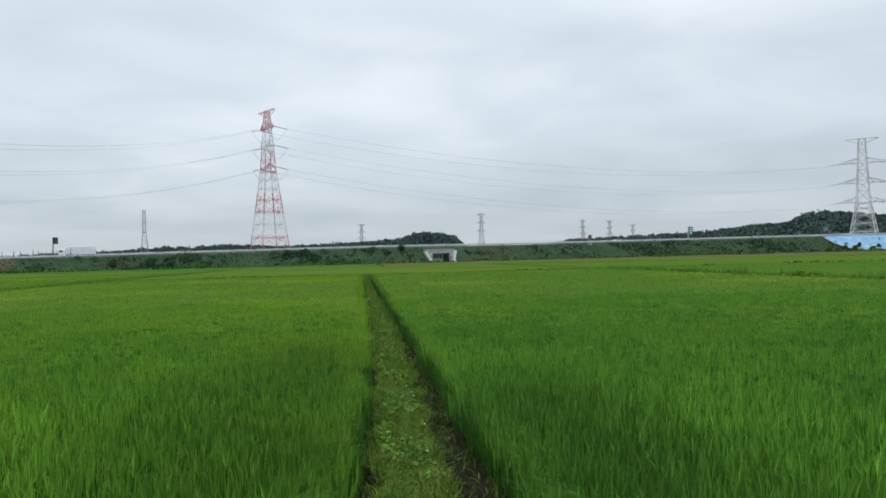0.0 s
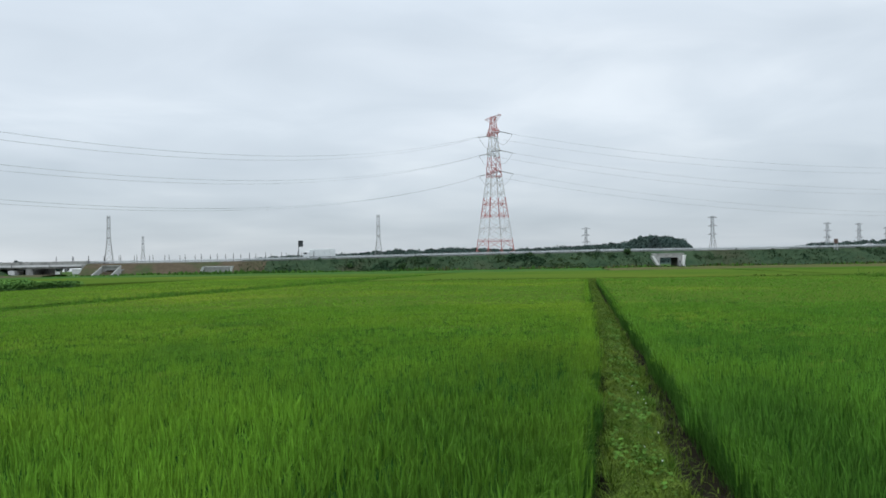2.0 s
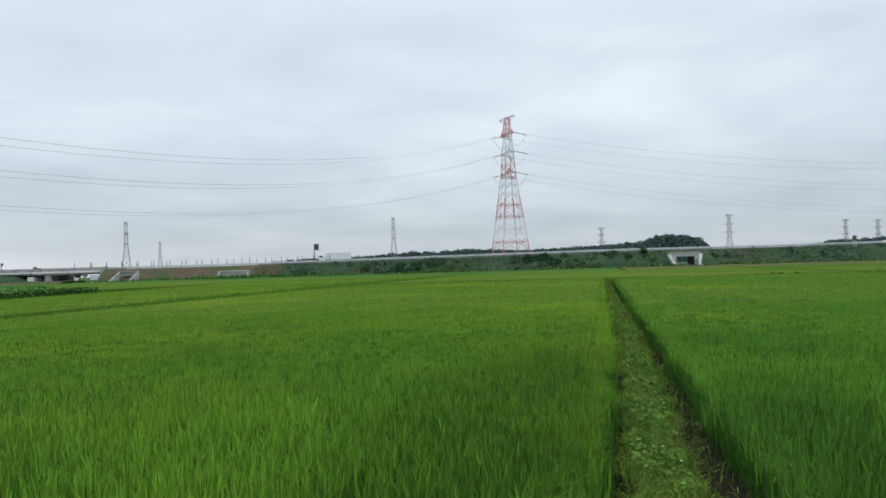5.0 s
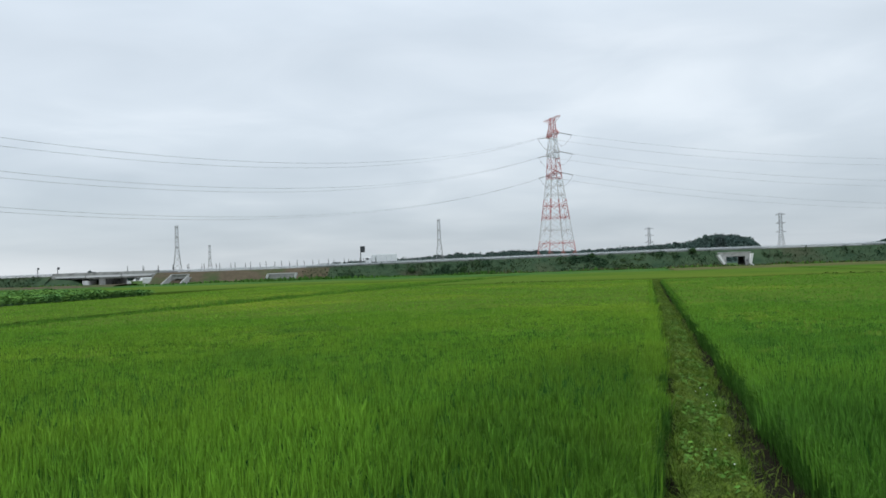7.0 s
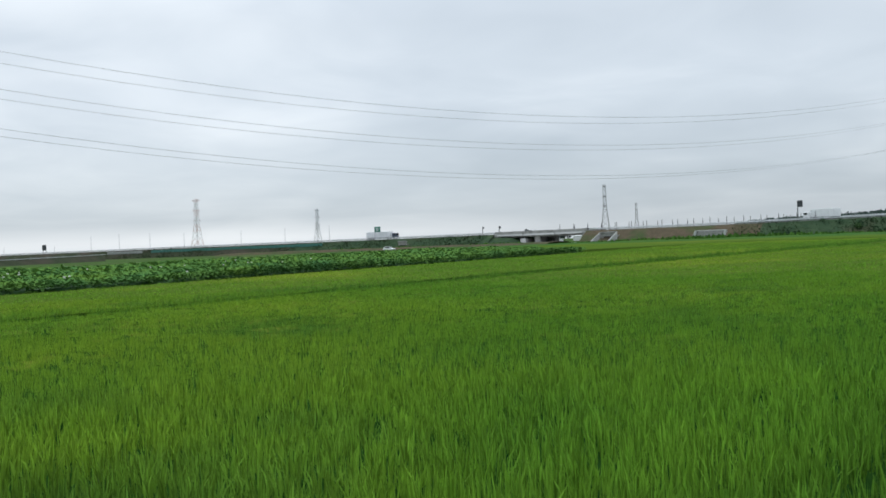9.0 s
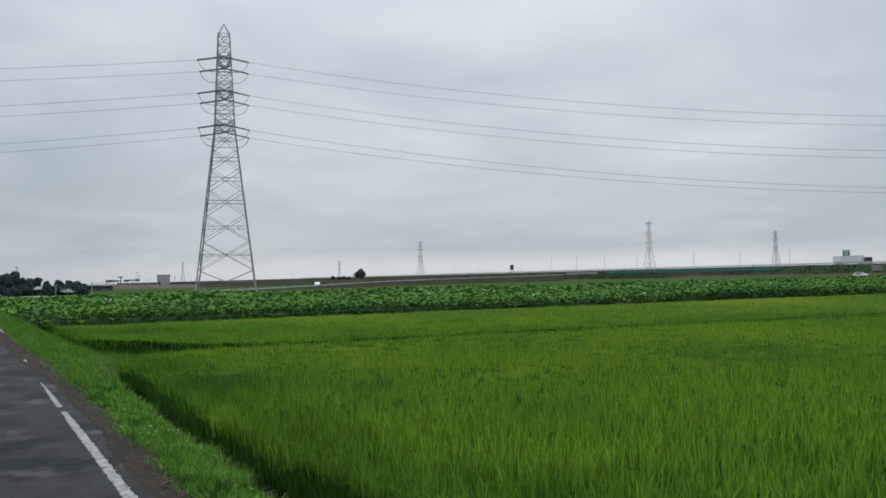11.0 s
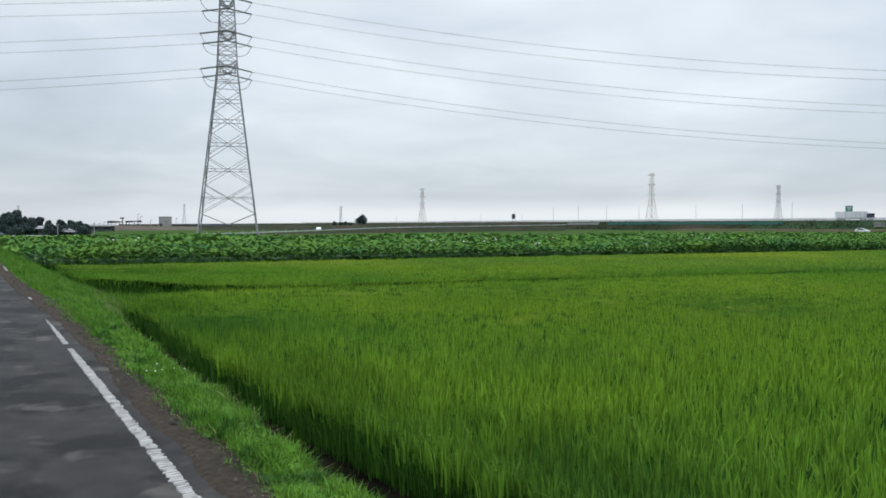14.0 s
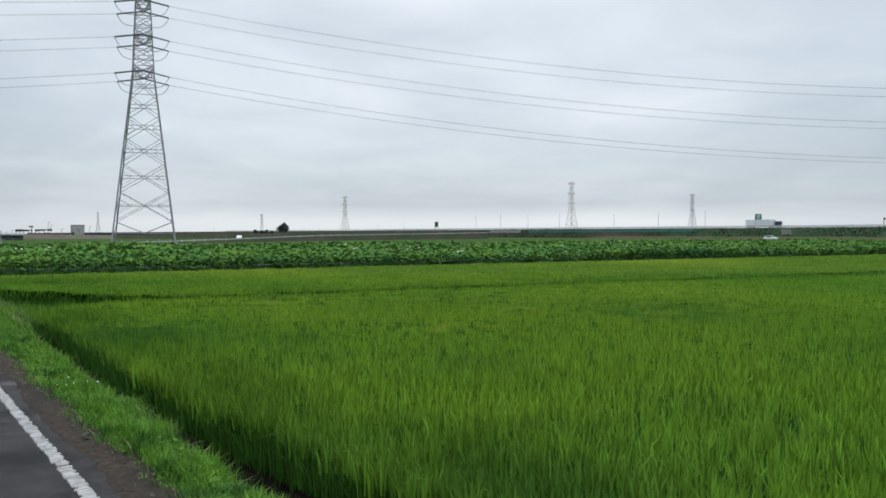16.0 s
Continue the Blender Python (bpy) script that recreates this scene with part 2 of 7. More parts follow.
def np_mesh(name, verts, quads, tris, mat):
    """A large mesh from arrays: verts (n,3), quads (m,4), tris (k,3)."""
    me = bpy.data.meshes.new(name)
    nq, nt = len(quads), len(tris)
    me.vertices.add(len(verts))
    me.vertices.foreach_set("co", np.asarray(verts, np.float32).ravel())
    loops = np.concatenate([np.asarray(quads, np.int32).ravel(), np.asarray(tris, np.int32).ravel()])
    me.loops.add(len(loops))
    me.loops.foreach_set("vertex_index", loops)
    me.polygons.add(nq + nt)
    starts = np.concatenate([np.arange(nq) * 4, nq * 4 + np.arange(nt) * 3]).astype(np.int32)
    me.polygons.foreach_set("loop_start", starts)
    me.materials.append(mat)
    me.update(calc_edges=True)
    return me


def thing(name, label, category, at=(0, 0, 0), rz=0.0, group="", kind=""):
    ob = new(name)
    ob.matrix_basis = pose(*at, 0, 0, rz)
    return tagged(ob, label, category, group, kind)


def part(name, bm, mat, parent, label="", at=None):
    me = bm
    if isinstance(bm, bmesh.types.BMesh):
        me = bpy.data.meshes.new(name)
        bm.to_mesh(me)
        bm.free()
    if mat is not None and not me.materials:
        me.materials.append(mat)
    ob = new(name, me)
    ob.parent = parent
    if at is not None:
        ob.matrix_basis = at
    if label:
        tagged(ob, label)
    return ob


def box(bm, size, at=(0, 0, 0), rz=0.0, ry=0.0, bevel=0.0):
    r = bmesh.ops.create_cube(bm, size=1.0)
    vs = r["verts"]
    bmesh.ops.transform(bm, matrix=pose(*at, 0, ry, rz) @ Matrix.Diagonal((*size, 1)), verts=vs)
    if bevel:
        es = list({e for v in vs for e in v.link_edges})
        bmesh.ops.bevel(bm, geom=es, offset=bevel, segments=1, affect="EDGES")
    return bm


def boxes(*specs, bevel=0.0):
    bm = bmesh.new()
    for size, at in specs:
        box(bm, size, at, bevel=bevel)
    return bm


def beam(bm, a, b, w):
    """A square bar from a to b."""
    a, b = Vector(a), Vector(b)
    d = (b - a).normalized()
    s = d.cross(Vector((0, 0, 1)) if abs(d.z) < 0.9 else Vector((1, 0, 0))).normalized() * w / 2
    t = d.cross(s).normalized() * w / 2
    va = [bm.verts.new(a + p) for p in (s + t, s - t, -s - t, -s + t)]
    vb = [bm.verts.new(b + p) for p in (s + t, s - t, -s - t, -s + t)]
    for i in range(4):
        bm.faces.new((va[i], va[(i + 1) % 4], vb[(i + 1) % 4], vb[i]))
    bm.faces.new(va[::-1])
    bm.faces.new(vb)


def tube(bm, pts, r, sides=6, caps=True):
    """A round bar along a line of points; r: one radius or one for each point."""
    rings = []
    for i, p in enumerate(pts):
        p = Vector(p)
        d = (Vector(pts[min(i + 1, len(pts) - 1)]) - Vector(pts[max(i - 1, 0)])).normalized()
        s = d.cross(Vector((0, 0, 1)) if abs(d.z) < 0.95 else Vector((1, 0, 0))).normalized()
        t = d.cross(s).normalized()
        rr = r[i] if isinstance(r, (list, tuple)) else r
        rings.append([bm.verts.new(p + rr * (s * math.cos(2 * math.pi * k / sides) + t * math.sin(2 * math.pi * k / sides))) for k in range(sides)])
    for a, b in zip(rings, rings[1:]):
        for k in range(sides):
            bm.faces.new((a[k], a[(k + 1) % sides], b[(k + 1) % sides], b[k]))
    if caps:
        bm.faces.new(rings[0][::-1])
        bm.faces.new(rings[-1])


# ---- plan ----
GROUND = -0.55
ROAD_AZ = 100.0                       # the road's way, to the left and away
ROAD_U = Vector((-math.sin(radians(ROAD_AZ)), math.cos(radians(ROAD_AZ)), 0))
ROAD_N = Vector((-math.sin(radians(ROAD_AZ - 90)), math.cos(radians(ROAD_AZ - 90)), 0))
LINE_W = 0.788                       # the edge line's distance from the origin
HWY_AZ, HWY_D = 10.0, 320.0
HWY_U = Vector((-math.sin(radians(HWY_AZ + 90)), math.cos(radians(HWY_AZ + 90)), 0))
HWY_N = Vector((-math.sin(radians(HWY_AZ)), math.cos(radians(HWY_AZ)), 0))


def road_pt(s, w, z=0.0):
    return ROAD_U * s + ROAD_N * (w + LINE_W) + Vector((0, 0, z))


def hwy_z(s):
    """The highway's surface height along its length."""
    return float(np.interp(s, [-900, -276, -140, -62, 23, 58, 85, 124, 224, 356, 600, 880, 2200], [8.0, 6.45, 5.5, 5.45, 4.65, 4.3, 4.1, 4.15, 4.0, 4.05, 4.1, 4.2, 4.2]))


def hwy_pt(s, w, z):
    return HWY_U * s + HWY_N * (HWY_D + w) + Vector((0, 0, z))


def az_to_s(az, w=0.0):
    return (HWY_D + w) * math.tan(radians(az - HWY_AZ))


def field_front(x):
    """The rice's edge along the road."""
    return 2.40 + 0.1835 * x + 0.13 * min(1.0, max(0.0, (x + 12) / 6)) + 0.18 * min(1.0, max(0.0, (x + 9) / 5)) + 0.24 * min(1.0, max(0.0, (-11.5 - x) / 5)) if x > -20.5 else 2.30 + 0.1835 * x


def field_left(y):
    """The far side of the field left of the path, where it meets the low levee."""
    return np.interp(y, [-4, -1, 0.5, 4, 10, 30, 60, 90], [-19.3, -19.7, -21.6, -22.3, -22.9, -23.8, -24.3, -24.1])


def second_right(y):
    """The near side of the field beyond the low levee."""
    return np.interp(y, [-6, -3, -1, 0.6, 3, 10, 30, 60, 130], [-31.5, -29.0, -26.8, -24.7, -23.4, -24.1, -25.4, -26.0, -25.6])


def lotus_front(y):
    return -38.4 - 0.145 * np.maximum(y, -4.0)


def path_left(y):
    """The levee path's worn edges."""
    return np.interp(y, [0, 7.2, 9.8, 15, 24, 40, 90], [0.06, 0.06, 0.13, 0.23, 0.25, 0.28, 0.28]) + 0.035 * np.sin(1.9 * y) + 0.025 * np.sin(4.3 * y + 1.0)


def path_right(y):
    return np.interp(y, [0, 6.5, 9.8, 15, 24, 40, 90], [0.64, 0.65, 0.73, 0.83, 0.87, 0.86, 0.84]) + 0.035 * np.sin(1.6 * y + 2.0) + 0.03 * np.sin(3.7 * y)


def road_right(s):
    """Edges along the farm road, by the way along it: asphalt, verge grass, and the verge's brink over the ditch."""
    return np.interp(s, [9, 12, 14, 17, 22, 26, 36, 62, 87, 135], [0.22, 0.25, 0.23, 0.14, -0.04, -0.14, -0.22, -0.18, -0.08, 0.05]) + 0.02 * np.sin(1.3 * s) + 0.015 * np.sin(3.7 * s + 2.0)


def road_left(s):
    return np.interp(s, [20, 33, 59, 84, 98, 131], [-4.4, -3.75, -3.2, -2.8, -2.2, -1.6])


def road_mid(s):
    return np.interp(s, [20, 33, 42, 59, 84, 98, 131], [-2.1, -1.99, -1.83, -1.56, -1.42, -1.12, -0.75])


def verge_edge(s):
    return np.interp(s, [9, 15, 19.2, 22.7, 27, 34, 40, 87, 114], [0.43, 0.44, 0.42, 0.27, 0.14, 0.09, 0.05, -0.05, 0.05]) + 0.03 * np.sin(2.3 * s) + 0.02 * np.sin(5.9 * s + 1.0)


def verge_brink(s):
    return np.interp(s, [6, 8, 10, 13, 16, 18, 21, 23, 27, 35, 44, 58, 73], [0.86, 0.91, 0.95, 1.00, 1.09, 1.16, 1.32, 1.42, 1.30, 1.22, 1.15, 0.85, 0.80]) + 0.03 * np.sin(1.7 * s) + 0.02 * np.sin(4.4 * s)


def verge_foot(s):
    return verge_brink(s) + np.interp(s, [17, 20.5, 24, 30, 45, 60], [0.22, 0.90, 1.10, 0.75, 0.60, 0.35])


# ---- ground, road, levees ----
def build_ground():
    rings = [0, 30, 80, 160, 300, 600, 1200, 2400, 4500]
    verts, faces = [(0, 0, GROUND)], []
    n = 48
    for r in rings[1:]:
        for k in range(n):
            verts.append((r * math.cos(2 * math.pi * k / n), r * math.sin(2 * math.pi * k / n), GROUND - (0.1 if r > 300 else 0)))
    for k in range(n):
        faces.append((0, 1 + k, 1 + (k + 1) % n))
    for i in range(len(rings) - 2):
        for k in range(n):
            a, b = 1 + i * n + k, 1 + i * n + (k + 1) % n
            faces.append((a, a + n, b + n, b))
    ob = new("ground", mesh_from("ground", verts, faces, M_GRASSLAND))
    tagged(ob, "flat green farmland reaching the horizon", "ground", kind="structure")
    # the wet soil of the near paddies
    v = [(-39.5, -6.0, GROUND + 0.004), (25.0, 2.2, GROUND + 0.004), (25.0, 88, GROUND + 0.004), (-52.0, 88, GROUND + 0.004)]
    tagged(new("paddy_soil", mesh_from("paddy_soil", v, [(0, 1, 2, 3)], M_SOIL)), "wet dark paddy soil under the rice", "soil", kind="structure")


def strip(name, section, s0, s1, step, mat, point=road_pt, wob=0.0, closed=False, smooth=False):
    """A long body with the cross-section [(w, z), ...] along a line."""
    n = max(1, int(abs(s1 - s0) / step))
    verts, faces, k = [], [], len(section)
    rnd = random.Random(5)
    for i in range(n + 1):
        s = s0 + (s1 - s0) * i / n
        for w, z in section:
            verts.append(point(s, w + wob * (rnd.random() - 0.5), z + 0.3 * wob * (rnd.random() - 0.5)))
    for i in range(n):
        for j in range(k if closed else k - 1):
            a, b = i * k + j, i * k + (j + 1) % k
            faces.append((a, b, b + k, a + k))
    return mesh_from(name, verts, faces, mat, smooth)


def swept(name, section, ways, mat, wob=0.0, seed=5):
    """A body along the road whose cross-section [(w, z), ...] is given for each way s."""
    rnd = random.Random(seed)
    rows = [[road_pt(t, w + wob * (rnd.random() - 0.5), z + 0.3 * wob * (rnd.random() - 0.5)) for w, z in section(float(t))] for t in ways]
    k = len(rows[0])
    faces = [(i * k + j, i * k + j + 1, (i + 1) * k + j + 1, (i + 1) * k + j) for i in range(len(rows) - 1) for j in range(k - 1)]
    return mesh_from(name, [p for row in rows for p in row], faces, mat)


def build_road():
    ways = np.concatenate([np.arange(-60, 0, 3.0), np.arange(0, 152, 1.0)])
    me = swept("road", lambda t: [(road_left(t) - 1.4, GROUND - 0.05), (road_left(t) - 0.4, -0.04), (road_left(t), 0.0), (road_mid(t), 0.035), (road_right(t), 0.0), (road_right(t) + 0.04, -0.03)], ways, M_ASPHALT)
    tagged(new("road", me), "worn grey asphalt farm road with damp dark patches", "road", kind="structure")
    ways = np.concatenate([np.arange(-40, -4, 1.0), np.arange(-4, 40, 0.2), np.arange(40, 150, 1.0)])
    me = swept("road_shoulder", lambda t: [(road_right(t) - 0.10, -0.008), (road_right(t) - 0.03, 0.010), (verge_edge(t), 0.006), (verge_edge(t) + 0.10, -0.02)], ways, M_SHOULDER, 0.045)
    tagged(new("road_shoulder", me), "narrow strip of brown gravelly soil beside the asphalt", "road shoulder", kind="structure")
    me = swept("road_verge", lambda t: [(verge_edge(t) - 0.02, -0.012), (0.6 * verge_edge(t) + 0.4 * verge_brink(t), 0.005), (verge_brink(t), -0.06), (0.55 * verge_brink(t) + 0.45 * verge_foot(t), -0.27), (verge_foot(t), GROUND - 0.05)],
               np.concatenate([np.arange(-60, -4, 1.0), np.arange(-4, 40, 0.4), np.arange(40, 152, 2.0)]), M_VERGEBASE, 0.05)
    tagged(new("road_verge", me), "low grassy verge between road and rice", "verge", kind="structure")


def build_line_marks():
    rnd = random.Random(3)
    edge = thing("edge_line", "worn white edge line painted on the asphalt", "road marking", kind="structure")
    stretches, s = [], -40.0
    while s < 15.4:
        ln = min(rnd.uniform(0.5, 2.2), 15.7 - s if s > 12.6 else 12.0 - s if s < 12 else 0.4)
        if 12.0 <= s < 12.4:
            s = 12.5
        stretches.append((s, ln))
        s += ln + rnd.uniform(0.01, 0.05)
    for s, ln in stretches + [(19.7, 0.55), (32.2, 3.1)]:
        half = 0.055 if s < 10.5 else 0.044
        rise = 0.0 if s < 16 else 0.03
        # thick paint cracked across into short ribs with ragged ends
        verts, faces, p = [], [], s
        while p < s + ln:
            rib = rnd.uniform(0.02, 0.055)
            taper = 1.0 if p < 13.5 else max(0.4, 1.0 - 0.25 * (p - 13.5)) if s < 16 else 0.8
            l0, r0 = -half * taper + rnd.uniform(0, 0.018), half * taper - rnd.uniform(0, 0.020)
            skew = rnd.uniform(-0.008, 0.008)
            q = min(p + rib, s + ln)
            k = len(verts)
            for (a, w, z) in ((p, l0, 0.003), (q, l0 + 0.004, 0.003), (q, r0, 0.003), (p, r0 - 0.004, 0.003), (p + 0.003, l0 + 0.006, 0.010), (q - 0.003, l0 + 0.009, 0.010), (q - 0.003, r0 - 0.006, 0.010), (p + 0.003, r0 - 0.009, 0.010)):
                verts.append(road_pt(a + (skew if w > 0 else -skew), w, z + rise))
            faces += [(k + 4, k + 5, k + 6, k + 7), (k, k + 1, k + 5, k + 4), (k + 1, k + 2, k + 6, k + 5), (k + 2, k + 3, k + 7, k + 6), (k + 3, k, k + 4, k + 7)]
            p = q + rnd.uniform(0.003, 0.014)
        part("paint_patch", mesh_from("paint_patch", verts, faces, M_LINE), None, edge)
    mid = thing("centre_line", "broken white centre line on the farm road", "road marking", kind="structure")
    s = 5.8
    while s < 130:
        ln = 2.5 + 0.5 * math.sin(s)
        verts = [road_pt(s + a, float(road_mid(s + a)) + w, 0.042) for a, w in ((0, -0.06), (0, 0.06), (ln, 0.055), (ln, -0.055))]
        part("dash", mesh_from("dash", verts, [(0, 1, 2, 3)], M_LINE), None, mid)
        s += 4.42
    # the lane that crosses the road's far end
    me = swept("cross_lane", lambda t: [(-60, -0.10), (45, -0.14)], [147.0, 154.0], M_CONCRETE)
    tagged(new("cross_lane", me), "pale concrete lane crossing the road's far end", "road", kind="structure")


def levee(name, x, y0, y1, width, top, label):
    half = width / 2

    def at(s, w, z):
        return Vector((x + w, s, z))
    sec = [(-half - 0.12, GROUND - 0.02), (-half, top - 0.05), (-half * 0.5, top), (half * 0.5, top + 0.01), (half, top - 0.05), (half + 0.12, GROUND - 0.02)]
    me = strip(name, sec, y0, y1, 0.4, M_TURFBASE, at, 0.05, smooth=True)
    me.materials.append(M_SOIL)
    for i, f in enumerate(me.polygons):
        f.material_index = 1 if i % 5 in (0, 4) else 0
    ob = new(name, me)
    return tagged(ob, label, "levee", kind="structure")


def levee_path():
    """The trodden path between the two near fields, its edges crumbling into the ditches."""
    ys = np.concatenate([np.arange(1.6, 30, 0.2), np.arange(30, 86.1, 0.8)])
    rnd = random.Random(15)
    verts, faces, k = [], [], 8
    for y in ys:
        l, r = float(path_left(y)), float(path_right(y))
        m, h = (l + r) / 2, (r - l) / 2
        for f, z in ((-1.0, GROUND - 0.02), (-1.0, -0.50), (-0.92, -0.40), (-0.55, -0.365), (0.1, -0.355), (0.6, -0.365), (0.94, -0.41), (1.0, GROUND - 0.02)):
            out = 0.07 if z < -0.45 else 0.0
            verts.append((m + f * (h + out) + rnd.uniform(-0.02, 0.02), y, z + rnd.uniform(-0.012, 0.012)))
    for i in range(len(ys) - 1):
        for q in range(k - 1):
            a = i * k + q
            faces.append((a, a + 1, a + k + 1, a + k))
    me = mesh_from("levee_path", verts, faces, M_TURFBASE, True)
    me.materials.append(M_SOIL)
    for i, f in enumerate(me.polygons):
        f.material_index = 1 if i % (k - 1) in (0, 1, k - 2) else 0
    tagged(new("levee_path", me), "mown grass path on a low levee between rice fields", "levee", kind="structure")


def cross_levee(name, y, x0, x1, width, top, label):
    half = width / 2

    def at(s, w, z):
        return Vector((s, y + w, z))
    sec = [(half + 0.12, GROUND - 0.02), (half, top), (-half, top), (-half - 0.12, GROUND - 0.02)]
    return tagged(new(name, strip(name, sec, x0, x1, 2.0, M_TURFBASE, at, 0.05)), label, "levee", kind="structure")


build_ground()
build_road()
build_line_marks()
levee_path()
levee("levee_left", -24.6, 3.2, 130, 1.3, -0.26, "low grassy levee between two rice fields")
levee("levee_right", 25.2, 4.0, 92.0, 0.6, -0.30, "low grassy levee between two rice fields")
cross_levee("levee_far", 87.0, -19.9, 160.0, 0.8, -0.34, "low cross levee at the rice field's end")


# ---- rice ----
def canopy(name, x0, x1, y0f, y1, step, height, mat, label, seed=1, left=None, right=None):
    """The closed lower canopy of a field, uneven, with sides down to the soil; left, right: slanting sides by y."""
    nx = max(2, int((x1 - x0) / step))
    end = y1 if callable(y1) else (lambda x: y1)
    ny = max(2, int(abs(end(0.5 * (x0 + x1)) - y0f(0.5 * (x0 + x1))) / step))
    xs = np.linspace(x0, x1, nx + 1)
    t = np.linspace(0, 1, ny + 1)
    rng = np.random.default_rng(seed)
    y0 = np.array([y0f(x) for x in xs])
    X = np.repeat(xs[:, None], ny + 1, 1)
    Y = y0[:, None] + (np.array([end(x) for x in xs]) - y0)[:, None] * t[None]
    if left:
        X = np.maximum(X, left(Y))
    if right:
        X = np.minimum(X, right(Y))
    Z = GROUND + height(np.hypot(X, Y)) + rng.normal(0, 0.018, X.shape)
    verts = np.stack([X, Y, Z], -1).reshape(-1, 3)
    idx = np.arange((nx + 1) * (ny + 1)).reshape(nx + 1, ny + 1)
    quads = np.stack([idx[:-1, :-1], idx[1:, :-1], idx[1:, 1:], idx[:-1, 1:]], -1).reshape(-1, 4)
    rim = np.concatenate([idx[:, 0], idx[-1, 1:], idx[-2::-1, -1], idx[0, -2:0:-1]])
    low = verts[rim].copy()
    low[:, 2] = GROUND - 0.02
    base = len(verts)
    k = np.arange(len(rim))
    skirt = np.stack([rim[k], base + k, base + (k + 1) % len(rim), rim[(k + 1) % len(rim)]], -1)
    me = np_mesh(name, np.concatenate([verts, low]), np.concatenate([quads, skirt]), np.zeros((0, 3), int), mat)
    if mat is M_CANOPYSHADE:
        # the lit copy takes over with distance from the origin
        me.materials.append(M_CANOPYLIT)
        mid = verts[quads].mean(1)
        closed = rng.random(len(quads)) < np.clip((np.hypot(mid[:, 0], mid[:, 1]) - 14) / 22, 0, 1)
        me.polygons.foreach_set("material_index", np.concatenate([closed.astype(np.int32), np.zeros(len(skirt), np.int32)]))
    return tagged(new(name, me), label, "rice", kind="stuff")


def blades(px, py, pz, h, lean, width, rng, segs, th=None):
    """Curved tapering leaves as arrays: roots, heights, reach of the tip, width; segs pieces each."""
    n = len(px)
    th = rng.uniform(0, 2 * np.pi, n) if th is None else th
    dx, dy = np.cos(th), np.sin(th)
    ta = th + np.pi / 2 + rng.normal(0, 0.6, n)
    wx, wy = np.cos(ta), np.sin(ta)
    rows, per = [], 2 * segs + 1
    for i in range(segs + 1):
        f = i / segs
        off = lean * f ** 2.0
        up = h * (f - 0.18 * (lean / h) * f ** 3)
        w = 0.5 * width * (1 - f) ** 0.6 * (0.55 + 0.9 * f if f < 0.5 else 1.0)
        cx, cy, cz = px + dx * off, py + dy * off, pz + up
        if i == segs:
            rows.append(np.stack([cx, cy, cz], -1))
        else:
            rows.append(np.stack([cx - wx * w, cy - wy * w, cz], -1))
            rows.append(np.stack([cx + wx * w, cy + wy * w, cz], -1))
    verts = np.stack(rows, 1).reshape(-1, 3)
    b = (np.arange(n) * per)[:, None]
    quads = np.concatenate([b + np.array([[2 * i, 2 * i + 1, 2 * i + 3, 2 * i + 2]]) for i in range(segs - 1)]) if segs > 1 else np.zeros((0, 4), int)
    tris = b + np.array([[2 * segs - 2, 2 * segs - 1, 2 * segs]])
    return verts, quads, tris


def joined(parts):
    vs, qs, ts, o = [], [], [], 0
    for v, q, t in parts:
        vs.append(v), qs.append(q + o), ts.append(t + o)
        o += len(v)
    return np.concatenate(vs), np.concatenate(qs), np.concatenate(ts)


